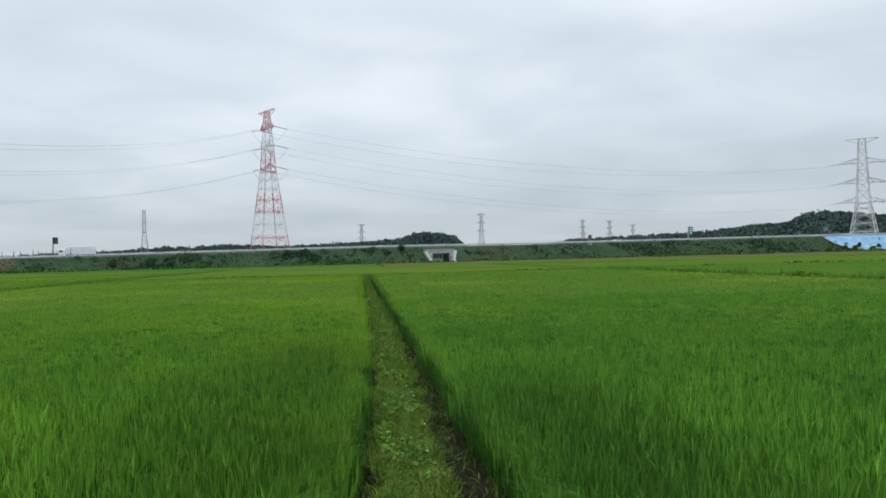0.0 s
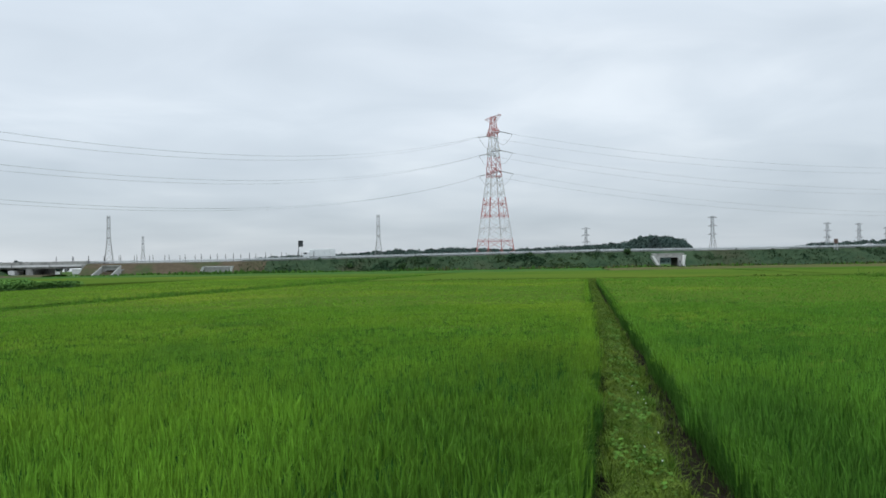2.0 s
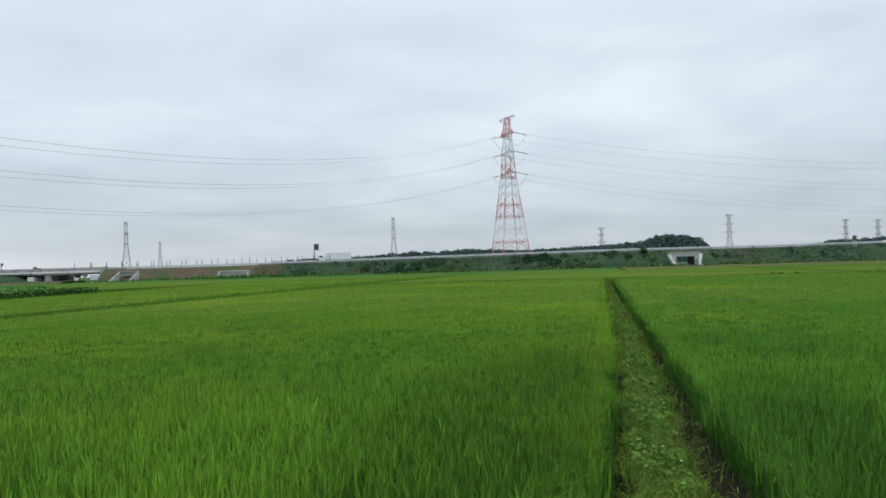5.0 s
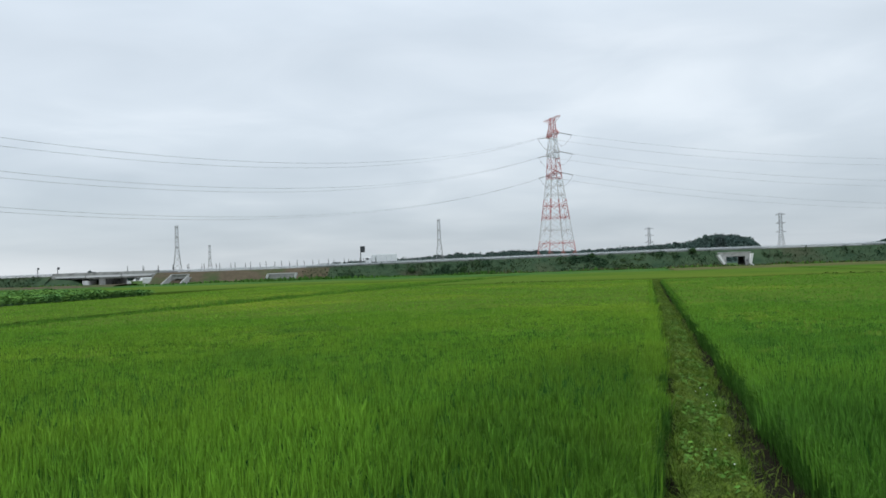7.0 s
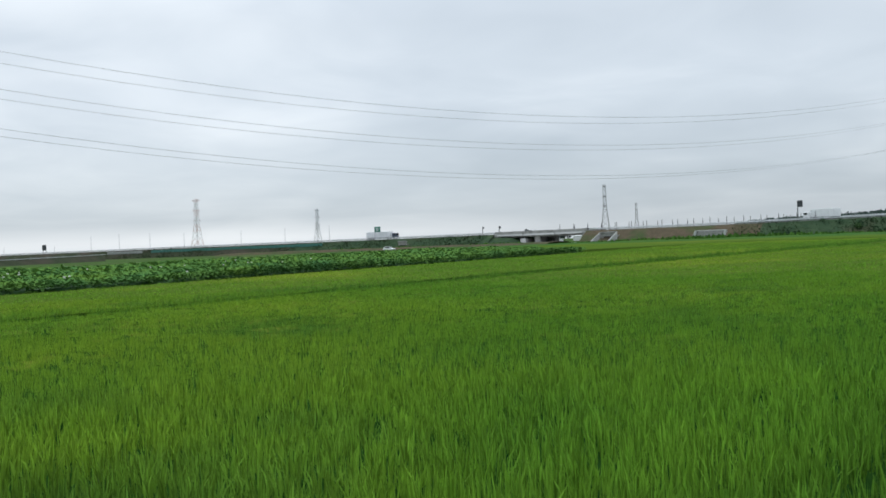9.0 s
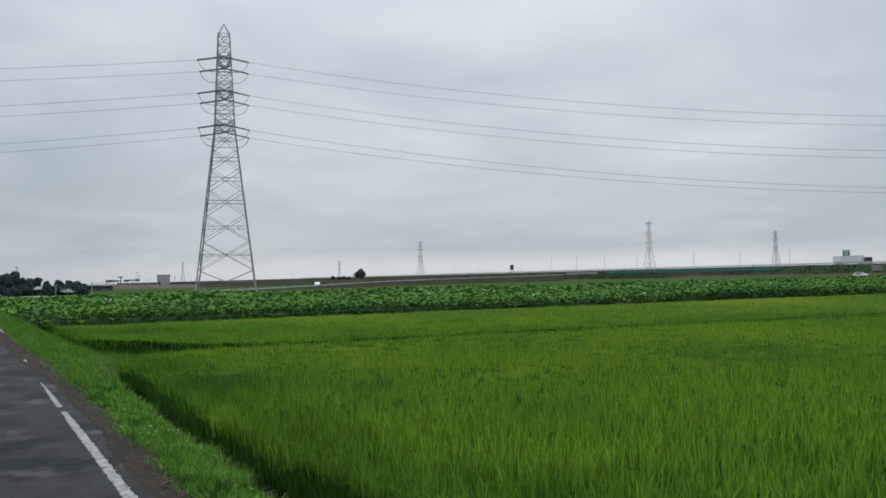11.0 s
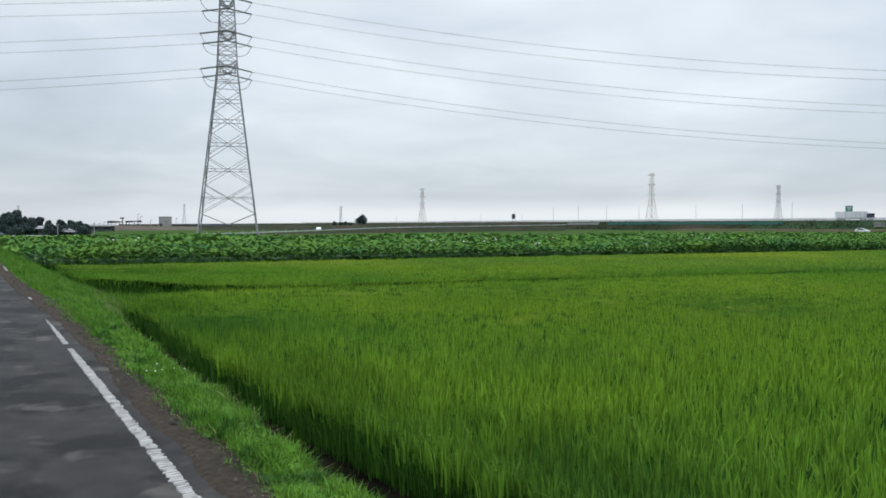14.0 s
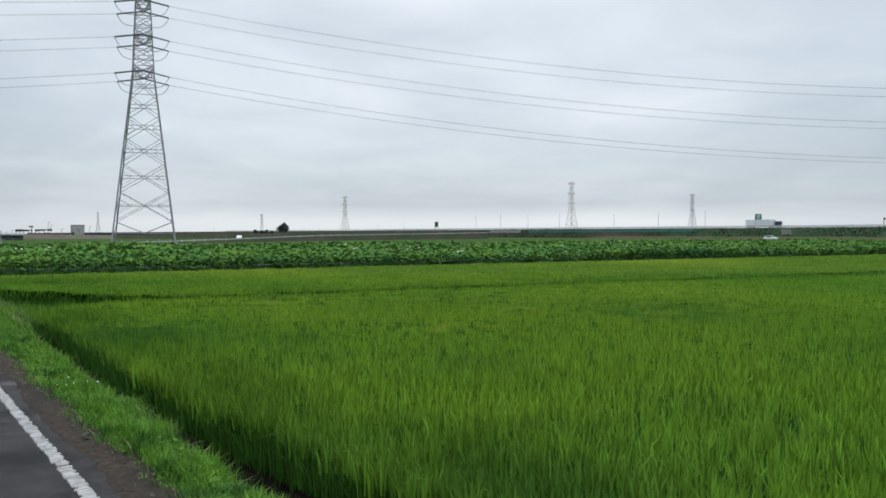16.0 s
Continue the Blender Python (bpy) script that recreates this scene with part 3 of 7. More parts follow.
def edge_leaves(pts, normal, rng):
    """The outermost plants along a field's edge: dense, arching out over the ditch, leafy down to the mud."""
    a, b = pts[:-1], pts[1:]
    ln = np.hypot(*(b - a).T)
    mid = (a + b) / 2
    r = np.hypot(mid[:, 0], mid[:, 1])
    out, low = [], []
    for lo, hi, dens, width, segs in ((0, 9, 520, 0.011, 3), (9, 16, 300, 0.015, 2), (16, 30, 150, 0.022, 2), (30, 60, 80, 0.04, 1), (60, 130, 26, 0.07, 1)):
        m = (r >= lo) & (r < hi)
        if not m.any():
            continue
        n = int(ln[m].sum() * dens)
        k = rng.choice(np.where(m)[0], n, p=ln[m] / ln[m].sum())
        f = rng.random((n, 1))
        p = a[k] + (b[k] - a[k]) * f
        nx, ny = normal[k, 0], normal[k, 1]
        inward = rng.uniform(0.10, 0.40, n)
        clump = 0.5 + 0.5 * np.sin(26.7 * (p[:, 0] + p[:, 1])) * np.sin(7.1 * p[:, 0] - 9.3 * p[:, 1])
        foot = np.clip(rng.normal(0.35 if hi < 40 else 0.25, 0.08, n), 0.04, 0.45)
        tip = np.clip(rng.normal(0.53, 0.07, n), 0.3, 0.66) * (0.92 + 0.1 * clump)
        droop = rng.random(n) < 0.45
        lean = np.where(droop, np.abs(rng.normal(0.14, 0.06, n)), np.abs(rng.normal(0.04, 0.03, n))) * (0.5 + 0.7 * clump) + 0.01
        tip = np.where(droop, tip - 0.06 - 0.25 * lean, tip)
        h = np.maximum(tip - foot, 0.10)
        th = np.arctan2(ny, nx) + rng.normal(0, np.where(droop, 0.45, 1.4), n)
        out.append(blades(p[:, 0] - nx * inward, p[:, 1] - ny * inward, GROUND + foot, h, lean, width * rng.uniform(0.7, 1.3, n), rng, segs, th))
        # low leaves on the outer stems, the face's shade put into their colour
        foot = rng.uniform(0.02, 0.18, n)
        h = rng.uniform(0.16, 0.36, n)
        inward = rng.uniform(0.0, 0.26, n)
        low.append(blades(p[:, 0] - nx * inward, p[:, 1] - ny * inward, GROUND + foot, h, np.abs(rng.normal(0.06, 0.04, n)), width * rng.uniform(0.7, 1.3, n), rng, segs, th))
    return out, low


def edge_line(x, y):
    """Points along an edge and the outward normal of each stretch (to the right of the way)."""
    p = np.stack([x, y], -1)
    d = p[1:] - p[:-1]
    d = d / np.maximum(1e-6, np.hypot(d[:, 0], d[:, 1]))[:, None]
    return p, np.stack([d[:, 1], -d[:, 0]], -1)


def rice(name, left, right, span, y0f, y1, label, seed, edges=(), leaf=M_RICE, wedge=(-36, 110)):
    """Transplanted rice: hills in rows, each a tuft of leaves; nearer hills have more and finer leaves. left, right: sides by y."""
    rng = np.random.default_rng(seed)
    x0, x1 = span
    gx, gy = np.meshgrid(np.arange(x0, x1, 0.235), np.arange(-8, y1, 0.235), indexing="ij")
    gx = (gx + rng.normal(0, 0.05, gx.shape)).ravel()
    gy = (gy + rng.normal(0, 0.05, gy.shape)).ravel()
    xs = np.linspace(x0, x1, 200)
    front = np.array([y0f(x) for x in xs])
    r = np.hypot(gx, gy)
    az = np.degrees(np.arctan2(-gx, gy))
    ok = (gy > np.interp(gx, xs, front)) & (gx > left(gy)) & (gx < right(gy)) & (az > wedge[0]) & (az < wedge[1]) & (r > 2.5)
    gx, gy, r = gx[ok], gy[ok], r[ok]
    out = []
    for lo, hi, share, tillers, width, segs, f0, f1 in ((0, 6.5, 1.0, 30, 0.021, 2, 0.24, 0.40), (6.5, 11, 1.0, 30, 0.021, 2, 0.29, 0.43), (11, 20, 1.0, 29, 0.019, 1, 0.37, 0.48), (20, 34, 0.9, 20, 0.025, 1, 0.44, 0.52), (34, 140, 0.45, 6, 0.050, 1, 0.48, 0.53)):
        m = (r >= lo) & (r < hi) & (rng.random(len(r)) < share)
        if not m.any():
            continue
        hx, hy = np.repeat(gx[m], tillers), np.repeat(gy[m], tillers)
        n = len(hx)
        tall = np.repeat(rng.normal(1.0, 0.03, m.sum()), tillers)
        patch = 1 + 0.05 * np.sin(0.9 * hx + 1.3 * np.sin(0.37 * hy)) * np.cos(0.6 * hy)
        spread = 0.066 if lo < 11 else 0.065 if lo < 20 else 0.09
        foot = rng.uniform(f0, f1, n) * tall
        tip = np.clip(rng.normal(0.566, 0.034 if lo < 11 else 0.030 if lo < 20 else 0.020, n), 0.44, 0.72) * tall * patch
        tip = np.maximum(tip, foot + 0.06)
        h = tip - foot
        ox, oy = rng.normal(0, spread, n), rng.normal(0, spread, n)
        lean = (np.abs(rng.normal(0.03, 0.040 if lo < 11 else 0.034, n)) + 0.010) * np.clip(h / 0.25, 0.5, 1.2)
        fan = np.arctan2(oy, ox) + rng.normal(0, 0.5, n)
        out.append(blades(hx + ox, hy + oy, GROUND + foot, h, lean, width * rng.uniform(0.7, 1.25, n), rng, segs, fan))
    under = []
    for pts, nrm in edges:
        top, low = edge_leaves(pts, nrm, rng)
        out += top
        under += low
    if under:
        tagged(new("rice_lower_leaves", np_mesh("rice_lower_leaves", *joined(under), M_LOWLEAF)), "leaves low on the field's outer rice plants, coloured dark as in shade", "rice", kind="stuff")
    return tagged(new(name, np_mesh(name, *joined(out), leaf)), label, "rice", kind="stuff")


def low_canopy(r):
    return 0.27 + 0.17 * np.clip((r - 5) / 11, 0, 1) + 0.07 * np.clip((r - 17) / 26, 0, 1)


def far_canopy(r):
    return 0.56 + 0 * r


def rice_left_edge(y):
    """The left field's side along the path."""
    return path_left(y) - np.interp(y, [6, 12, 20], [0.17, 0.12, 0.10]) + 0.03 * np.sin(0.8 * y)


def rice_right_edge(y):
    """The right field's side across the path's ditch."""
    return np.interp(y, [0, 8, 12, 16, 47, 90], [1.12, 1.09, 1.06, 1.06, 1.02, 0.98]) + 0.04 * np.sin(1.1 * y)


def field_rim(x):
    return np.array([field_front(v) for v in x])


fine = np.concatenate([np.arange(1.5, 20, 0.25), np.arange(20, 86, 1.0)])
fx = np.arange(-19.4, -0.1, 0.25)
EDGE_LEFT = [edge_line(rice_left_edge(fine), fine), edge_line(fx, field_rim(fx))]
back = np.arange(86.0, -1.2, -0.5)
EDGE_LEFT.append(edge_line(field_left(back), back))
fx = np.arange(1.2, 24.5, 0.25)
EDGE_RIGHT = [edge_line(rice_right_edge(fine[::-1]), fine[::-1]), edge_line(fx, field_rim(fx))]
ahead = np.arange(-2.6, 128, 0.5)
fx = np.arange(-38.0, -29.6, 0.3)
EDGE_SECOND = [edge_line(second_right(ahead), ahead), edge_line(fx, field_rim(fx) + 0.55)]
canopy("rice_depth_sheet", -24.3, -0.12, lambda x: field_front(max(x, -19.3)) + 0.15, 86.2, 0.4, low_canopy, M_CANOPYSHADE, "closed sheet inside a rice field, coloured as shade near and lit tips far", 1, lambda y: field_left(y) + 0.3, lambda y: rice_left_edge(y) - 0.15)
canopy("rice_depth_sheet", 1.2, 24.4, lambda x: field_front(x) + 0.15, 86.2, 0.4, low_canopy, M_CANOPYSHADE, "closed sheet inside a rice field, coloured as shade near and lit tips far", 2, lambda y: rice_right_edge(y) + 0.15)
canopy("rice_depth_sheet", -57.0, -23.3, lambda x: field_front(x) + 0.75, 130.0, 0.6, low_canopy, M_CANOPYSHADE, "closed sheet inside a rice field, coloured as shade near and lit tips far", 3, lambda y: lotus_front(y) + 0.5, lambda y: second_right(y) - 0.3)
rice("rice_field", field_left, rice_left_edge, (-24.4, 0.3), field_front, 86.4, "tall green rice growing in a flooded paddy", 11, EDGE_LEFT)
rice("rice_field", rice_right_edge, lambda y: 24.8 + 0 * y, (1.0, 24.8), field_front, 86.4, "tall green rice growing in a flooded paddy", 12, EDGE_RIGHT, M_RICE_DEEP)
rice("rice_field", lambda y: lotus_front(y) + 0.4, second_right, (-56.0, -23.0), lambda x: field_front(x) + 0.55, 120.0, "tall green rice beyond the low levee", 13, EDGE_SECOND)
canopy("far_rice_field", 25.7, 160, lambda x: 22 + 0.05 * x, 86.2, 1.5, far_canopy, M_MIDRICE, "green rice paddy in the distance", 4)
canopy("far_rice_field", 25.7, 260, lambda x: 88.0, 140.0, 3.0, far_canopy, M_FARRICE, "yellow-green rice paddy in the distance", 14)
canopy("far_rice_field", 25.7, 300, lambda x: 142.0, 170, 3.0, far_canopy, M_MIDRICE, "green rice paddy before the embankment", 16)
canopy("far_rice_field", -24.4, 24.9, lambda x: 88.2, 168, 3.0, far_canopy, M_FARRICE, "lighter yellow-green rice paddy in the distance", 5)
canopy("far_rice_field", -120, -25.2, lambda x: 131 if x > -58 else min(150, 80 + 1.0 * (-49.2 - x)), 166, 3.0, far_canopy, M_FARRICE, "yellow-green rice paddy in the distance", 6)


def rough_margins():
    """Unplanted ground between the last fields and the highway's foot: green on one side of the path, dry on the other."""
    dry = material("dry_rough_grass", (0.052, 0.062, 0.024), (0.088, 0.090, 0.036), 0.15, 0.95, 0.6, 3, third=(0.100, 0.088, 0.046), third_scale=0.03, fourth=(0.040, 0.066, 0.020), fourth_scale=0.05, spec=0.0)
    fresh = material("fresh_rough_grass", (0.026, 0.070, 0.018), (0.046, 0.100, 0.026), 0.15, 0.95, 0.6, 3, third=(0.060, 0.100, 0.026), third_scale=0.03, spec=0.0)
    rng = np.random.default_rng(71)
    for x0, x1, mat, label in ((-190, 5, fresh, "fresh green grass before the highway's foot"), (6, 330, dry, "dry yellowish grass before the highway's foot")):
        xs = np.linspace(x0, x1, 40)
        rows = np.array([170, 190, 210, 230, 250, 270, 290, 312])
        verts = [(float(x), float(y) + 0.18 * float(x) * (y - 170) / 142, GROUND + 0.05 + float(rng.uniform(0, 0.28))) for x in xs for y in rows]
        k = len(rows)
        faces = [(i * k + j, (i + 1) * k + j, (i + 1) * k + j + 1, i * k + j + 1) for i in range(39) for j in range(k - 1)]
        tagged(new("rough_grass", mesh_from("rough_grass", verts, faces, mat, True)), label, "grass", kind="structure")


rough_margins()


# ---- highway embankment ----
M_FARBANK = material("brownish_rough_bank", (0.026, 0.034, 0.020), (0.044, 0.050, 0.032), 0.2, 0.95, 1.0, 2.2, third=(0.052, 0.046, 0.036), third_scale=0.05, third_at=(0.45, 0.65), spec=0.0)
M_BARE = material("bare_brown_slope", (0.058, 0.048, 0.033), (0.094, 0.076, 0.052), 0.5, 0.95, 0.7, 3, third=(0.042, 0.062, 0.026), third_scale=0.09, third_at=(0.45, 0.65), spec=0.0)


CULVERT_S = -84.9                    # the main underpass, askew to the highway


def build_embankment():
    verts, faces, sec = [], [], None
    run1 = [-900, -600, -400] + list(range(-320, -97, 8)) + [CULVERT_S - 4.2]
    run2 = [CULVERT_S + 4.0] + list(range(-78, 59, 8)) + [62]
    run4 = [62, 70, 78, 86, 94, 102, 110, 118, 126, 129]
    run6 = list(range(170, 281, 10))
    run3 = list(range(280, 600, 10)) + [700, 900, 1300, 2200]
    for nm, run in (("embankment_1", run1), ("embankment_2", run2), ("embankment_3", run3), ("embankment_5", run4), ("embankment_7", run6)):
        verts, faces = [], []
        rnd = random.Random(8)
        for s in run:
            z = hwy_z(s)
            hgt = z - GROUND
            for w, zz in ((-1.8 * hgt - 1.0, GROUND - 0.1), (-0.9 * hgt - 0.8, GROUND + 0.5 * hgt), (-0.8, z - 0.1), (0, z), (22, z), (24, z - 0.2), (24 + 1.8 * hgt, GROUND - 0.1)):
                j = 0.35 if 0 < zz - GROUND < hgt - 0.2 else 0.0
                turn = -0.2 * max(0, w + 11) if abs(s - CULVERT_S) < 5 else 0.0
                verts.append(hwy_pt(s + turn, w + rnd.uniform(-j, j), zz + rnd.uniform(-j, j) * 0.5))
        k = 7
        for i in range(len(run) - 1):
            for j in range(k - 1):
                a = i * k + j
                faces.append((a, a + k, a + k + 1, a + 1))
        tagged(new(nm, mesh_from(nm, verts, faces, M_BARE if nm == "embankment_5" else M_FARBANK if nm == "embankment_3" else M_BANK)), "embankment of bare brown soil with thin grass" if nm == "embankment_5" else "grass-covered highway embankment", "embankment", kind="structure")
    for nm, run in (("highway", [-900, -600, -276, -140, -62, 23, 58, 85, 124, 224, 356, 600, 880, 2200]),):
        verts, faces = [], []
        for s in run:
            for w in (0.8, 21.5):
                verts.append(hwy_pt(s, w, hwy_z(s) + 0.03))
        faces = [(2 * i, 2 * i + 1, 2 * i + 3, 2 * i + 2) for i in range(len(run) - 1)]
        tagged(new(nm, mesh_from(nm, verts, faces, M_ASPHALT)), "raised asphalt highway on an embankment", "highway", kind="structure")


build_embankment()


# ---- lattice towers ----
def lattice(bm, z0, z1, h0, h1, w, panels, horiz=True):
    """Crossed bracing on four faces between two heights; h: half widths."""
    cor = ((-1, -1), (1, -1), (1, 1), (-1, 1))
    for p in range(panels):
        f0, f1 = p / panels, (p + 1) / panels
        za, zb = z0 + (z1 - z0) * f0, z0 + (z1 - z0) * f1
        a, b = h0 + (h1 - h0) * f0, h0 + (h1 - h0) * f1
        for k in range(4):
            (x0, y0), (x1, y1) = cor[k], cor[(k + 1) % 4]
            beam(bm, (x0 * a, y0 * a, za), (x1 * b, y1 * b, zb), w)
            beam(bm, (x1 * a, y1 * a, za), (x0 * b, y0 * b, zb), w)
            if horiz:
                beam(bm, (x0 * b, y0 * b, zb), (x1 * b, y1 * b, zb), w)


def arm_mesh(y, z, half, depth, w):
    """A tapering lattice crossarm that reaches from the body to y."""
    bm = bmesh.new()
    sgn = 1 if y > 0 else -1
    tip = (0, y, z)
    for x in (-half, half):
        beam(bm, (x, sgn * half, z), tip, w)
        beam(bm, (x, sgn * half, z + depth), tip, w)
        for f in (0.3, 0.6):
            lo = Vector((x, sgn * half, z)).lerp(Vector(tip), f)
            hi = Vector((x, sgn * half, z + depth)).lerp(Vector(tip), f)
            beam(bm, lo, hi, w * 0.7)
            beam(bm, lo, Vector((x, sgn * half, z + depth)).lerp(Vector(tip), f - 0.3), w * 0.7)
            beam(bm, Vector((-half, sgn * half, z)).lerp(Vector(tip), f), Vector((half, sgn * half, z)).lerp(Vector(tip), f), w * 0.7)
    return bm


def tower(label, at, rz, height, base, waist_z, waist, top_half, levels, reach, mat, leg_w, brace_w, panels, cap="peak", bar=0.0, group="power pylons", nodes=None, upper=5, spine=False):
    """A lattice pylon; its crossarms lie along its own y axis."""
    t = thing("power_pylon", label, "pylon", at, rz, group)
    body_top = height if cap == "bar" else height - 2.0
    h_at = lambda z: base + (waist - base) * z / waist_z if z < waist_z else waist + (top_half - waist) * (z - waist_z) / (height - waist_z)
    for sx, sy in ((-1, -1), (1, -1), (1, 1), (-1, 1)):
        bm = bmesh.new()
        beam(bm, (sx * base, sy * base, -0.6), (sx * waist, sy * waist, waist_z), leg_w)
        beam(bm, (sx * waist, sy * waist, waist_z), (sx * top_half, sy * top_half, body_top), leg_w * 0.8)
        part("leg", bm, mat, t)
    low = 0.045 * height
    nodes = nodes or [low + (waist_z - low) * (1 - (1 - i / panels) ** 1.3) for i in range(panels + 1)]
    cor = ((-1, -1), (1, -1), (1, 1), (-1, 1))
    for i, (a, b) in enumerate(zip(nodes, nodes[1:])):
        # crossed braces on each face, a level strut through the crossing, short ties to the legs
        bm = bmesh.new()
        ha, hb = h_at(a), h_at(b)
        zc = a + (b - a) * ha / (ha + hb)
        hc = h_at(zc)
        for k in range(4):
            (x0, y0), (x1, y1) = cor[k], cor[(k + 1) % 4]
            mx, my = (x0 + x1) / 2 * hc, (y0 + y1) / 2 * hc
            if i == 0:
                for (xa, ya) in ((x0, y0), (x1, y1)):
                    beam(bm, (xa * hb, ya * hb, b), ((x0 + x1) / 2 * ha, (y0 + y1) / 2 * ha, a), brace_w)
                beam(bm, (x0 * ha, y0 * ha, a), (x1 * ha, y1 * ha, a), brace_w)
                continue
            beam(bm, (x0 * ha, y0 * ha, a), (x1 * hb, y1 * hb, b), brace_w)
            beam(bm, (x1 * ha, y1 * ha, a), (x0 * hb, y0 * hb, b), brace_w)
            beam(bm, (x0 * hc, y0 * hc, zc), (x1 * hc, y1 * hc, zc), brace_w * 1.1)
            if base > 3 and i < panels - 2:
                for (xa, ya) in ((x0, y0), (x1, y1)):
                    for zz in ((a + zc) / 2, (b + zc) / 2):
                        hz = h_at(zz)
                        beam(bm, (xa * hz, ya * hz, zz), ((xa * hc * 0.5 + mx * 0.5), (ya * hc * 0.5 + my * 0.5), zc), brace_w * 0.6)
        part("bracing", bm, mat, t)
    if spine:
        # an upright member in the middle of each face
        for mx, my in ((0, -1), (1, 0), (0, 1), (-1, 0)):
            bm = bmesh.new()
            beam(bm, (mx * h_at(nodes[2]), my * h_at(nodes[2]), nodes[2]), (mx * waist, my * waist, waist_z), brace_w)
            part("upright", bm, mat, t)
    bm = bmesh.new()
    lattice(bm, waist_z, body_top, waist, top_half, brace_w, max(upper, int((height - waist_z) / (1.6 * waist))))
    if cap == "peak":
        for sx, sy in ((-1, -1), (1, -1), (1, 1), (-1, 1)):
            beam(bm, (sx * top_half, sy * top_half, height - 2.0), (0, 0, height), brace_w)
    part("bracing", bm, mat, t)
    for zl in levels:
        half = h_at(zl)
        for sgn in (-1, 1):
            part("crossarm", arm_mesh(sgn * reach, zl, half, min(0.34 * reach, 2.6), brace_w * 1.4), mat, t)
    if cap == "bar":
        bm = bmesh.new()
        for x in (-0.5, 0.5):
            beam(bm, (x, -bar, height), (x, bar, height), brace_w * 1.2)
            beam(bm, (x, -bar, height), (x, -top_half, height - 2.4), brace_w)
            beam(bm, (x, bar, height), (x, top_half, height - 2.4), brace_w)
        for k in range(9):
            y = -bar + 2 * bar * k / 8
            beam(bm, (-0.5, y, height), (0.5, y + (bar / 4 if k < 8 else 0), height), brace_w * 0.7)
        part("earth_wire_arm", bm, mat, t)
    return t


def far_tower(at, rz, height, mat, label, reach=5.0, n=3):
    t = thing("power_pylon", label, "pylon", at, rz, "distant power pylons")
    b, w = height * 0.095, height * 0.032
    wz = height * 0.55
    for sx, sy in ((-1, -1), (1, -1), (1, 1), (-1, 1)):
        bm = bmesh.new()
        beam(bm, (sx * b, sy * b, -0.6), (sx * w, sy * w, wz), 0.27)
        beam(bm, (sx * w, sy * w, wz), (sx * w * 0.7, sy * w * 0.7, height), 0.23)
        part("leg", bm, mat, t)
    bm = bmesh.new()
    lattice(bm, 0, wz, b, w, 0.13, 5)
    lattice(bm, wz, height, w, w * 0.7, 0.12, 6)
    part("bracing", bm, mat, t)
    for i in range(n):
        z = wz + (height - wz) * (0.12 + 0.8 * i / max(1, n - 1))
        for sgn in (-1, 1):
            bm = bmesh.new()
            for x in (-w * 0.8, w * 0.8):
                beam(bm, (x, sgn * w, z), (0, sgn * reach, z), 0.3)
                beam(bm, (x, sgn * w, z + 1.2), (0, sgn * reach, z), 0.25)
            part("crossarm", bm, mat, t)
    return t


GREY_AT, RED_AT, WHITE_AT = place(85.27, 165, GROUND), place(5.9, 352, GROUND), place(-31.72, 480, GROUND)
NEXT_AT = GREY_AT + place(172, 300)
# headings of the crossarms (the pylon's own y axis)
GREY_ARM, RED_ARM, WHITE_ARM = 84.0, 31.0, 50.0
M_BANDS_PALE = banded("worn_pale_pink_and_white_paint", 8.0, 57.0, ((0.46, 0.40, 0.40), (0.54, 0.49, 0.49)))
tower("grey steel lattice pylon with three crossarm levels", GREY_AT, GREY_ARM, 50.6, 5.45, 30.4, 1.85, 1.05, (30.9, 37.2, 43.3), 4.4, M_DARKSTEEL, 0.26, 0.085, 7, nodes=[2.2, 4.3, 9.7, 14.6, 19.2, 23.2, 26.7, 30.4], upper=10)
tower("red and white lattice pylon with a wide earth wire arm", RED_AT, RED_ARM, 62.6, 6.7, 39.0, 2.3, 0.85, (39.6, 48.0, 55.6), 6.6, M_BANDS, 0.20, 0.11, 8, "bar", 7.0, spine=True)
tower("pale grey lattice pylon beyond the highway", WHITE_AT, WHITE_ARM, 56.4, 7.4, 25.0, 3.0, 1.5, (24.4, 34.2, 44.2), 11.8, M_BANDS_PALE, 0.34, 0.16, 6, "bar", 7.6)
M_BANDS_FAR = banded("pale_red_and_white_paint", 7.5, 60.0, ((0.50, 0.39, 0.37), (0.55, 0.45, 0.43)))
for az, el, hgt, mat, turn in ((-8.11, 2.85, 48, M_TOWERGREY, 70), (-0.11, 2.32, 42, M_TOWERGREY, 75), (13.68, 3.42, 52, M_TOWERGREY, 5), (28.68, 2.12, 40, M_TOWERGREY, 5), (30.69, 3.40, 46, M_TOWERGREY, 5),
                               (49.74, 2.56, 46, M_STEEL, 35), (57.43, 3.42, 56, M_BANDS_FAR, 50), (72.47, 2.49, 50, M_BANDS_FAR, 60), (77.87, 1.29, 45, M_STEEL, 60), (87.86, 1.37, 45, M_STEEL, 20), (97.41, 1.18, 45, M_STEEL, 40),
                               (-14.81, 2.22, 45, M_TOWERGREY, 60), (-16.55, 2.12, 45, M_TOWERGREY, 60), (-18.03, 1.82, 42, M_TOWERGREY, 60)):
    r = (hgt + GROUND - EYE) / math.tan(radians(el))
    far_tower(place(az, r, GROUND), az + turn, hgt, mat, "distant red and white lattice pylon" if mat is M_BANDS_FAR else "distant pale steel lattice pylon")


def arm_tip(at, heading, z, reach):
    return at + place(heading, reach, z)


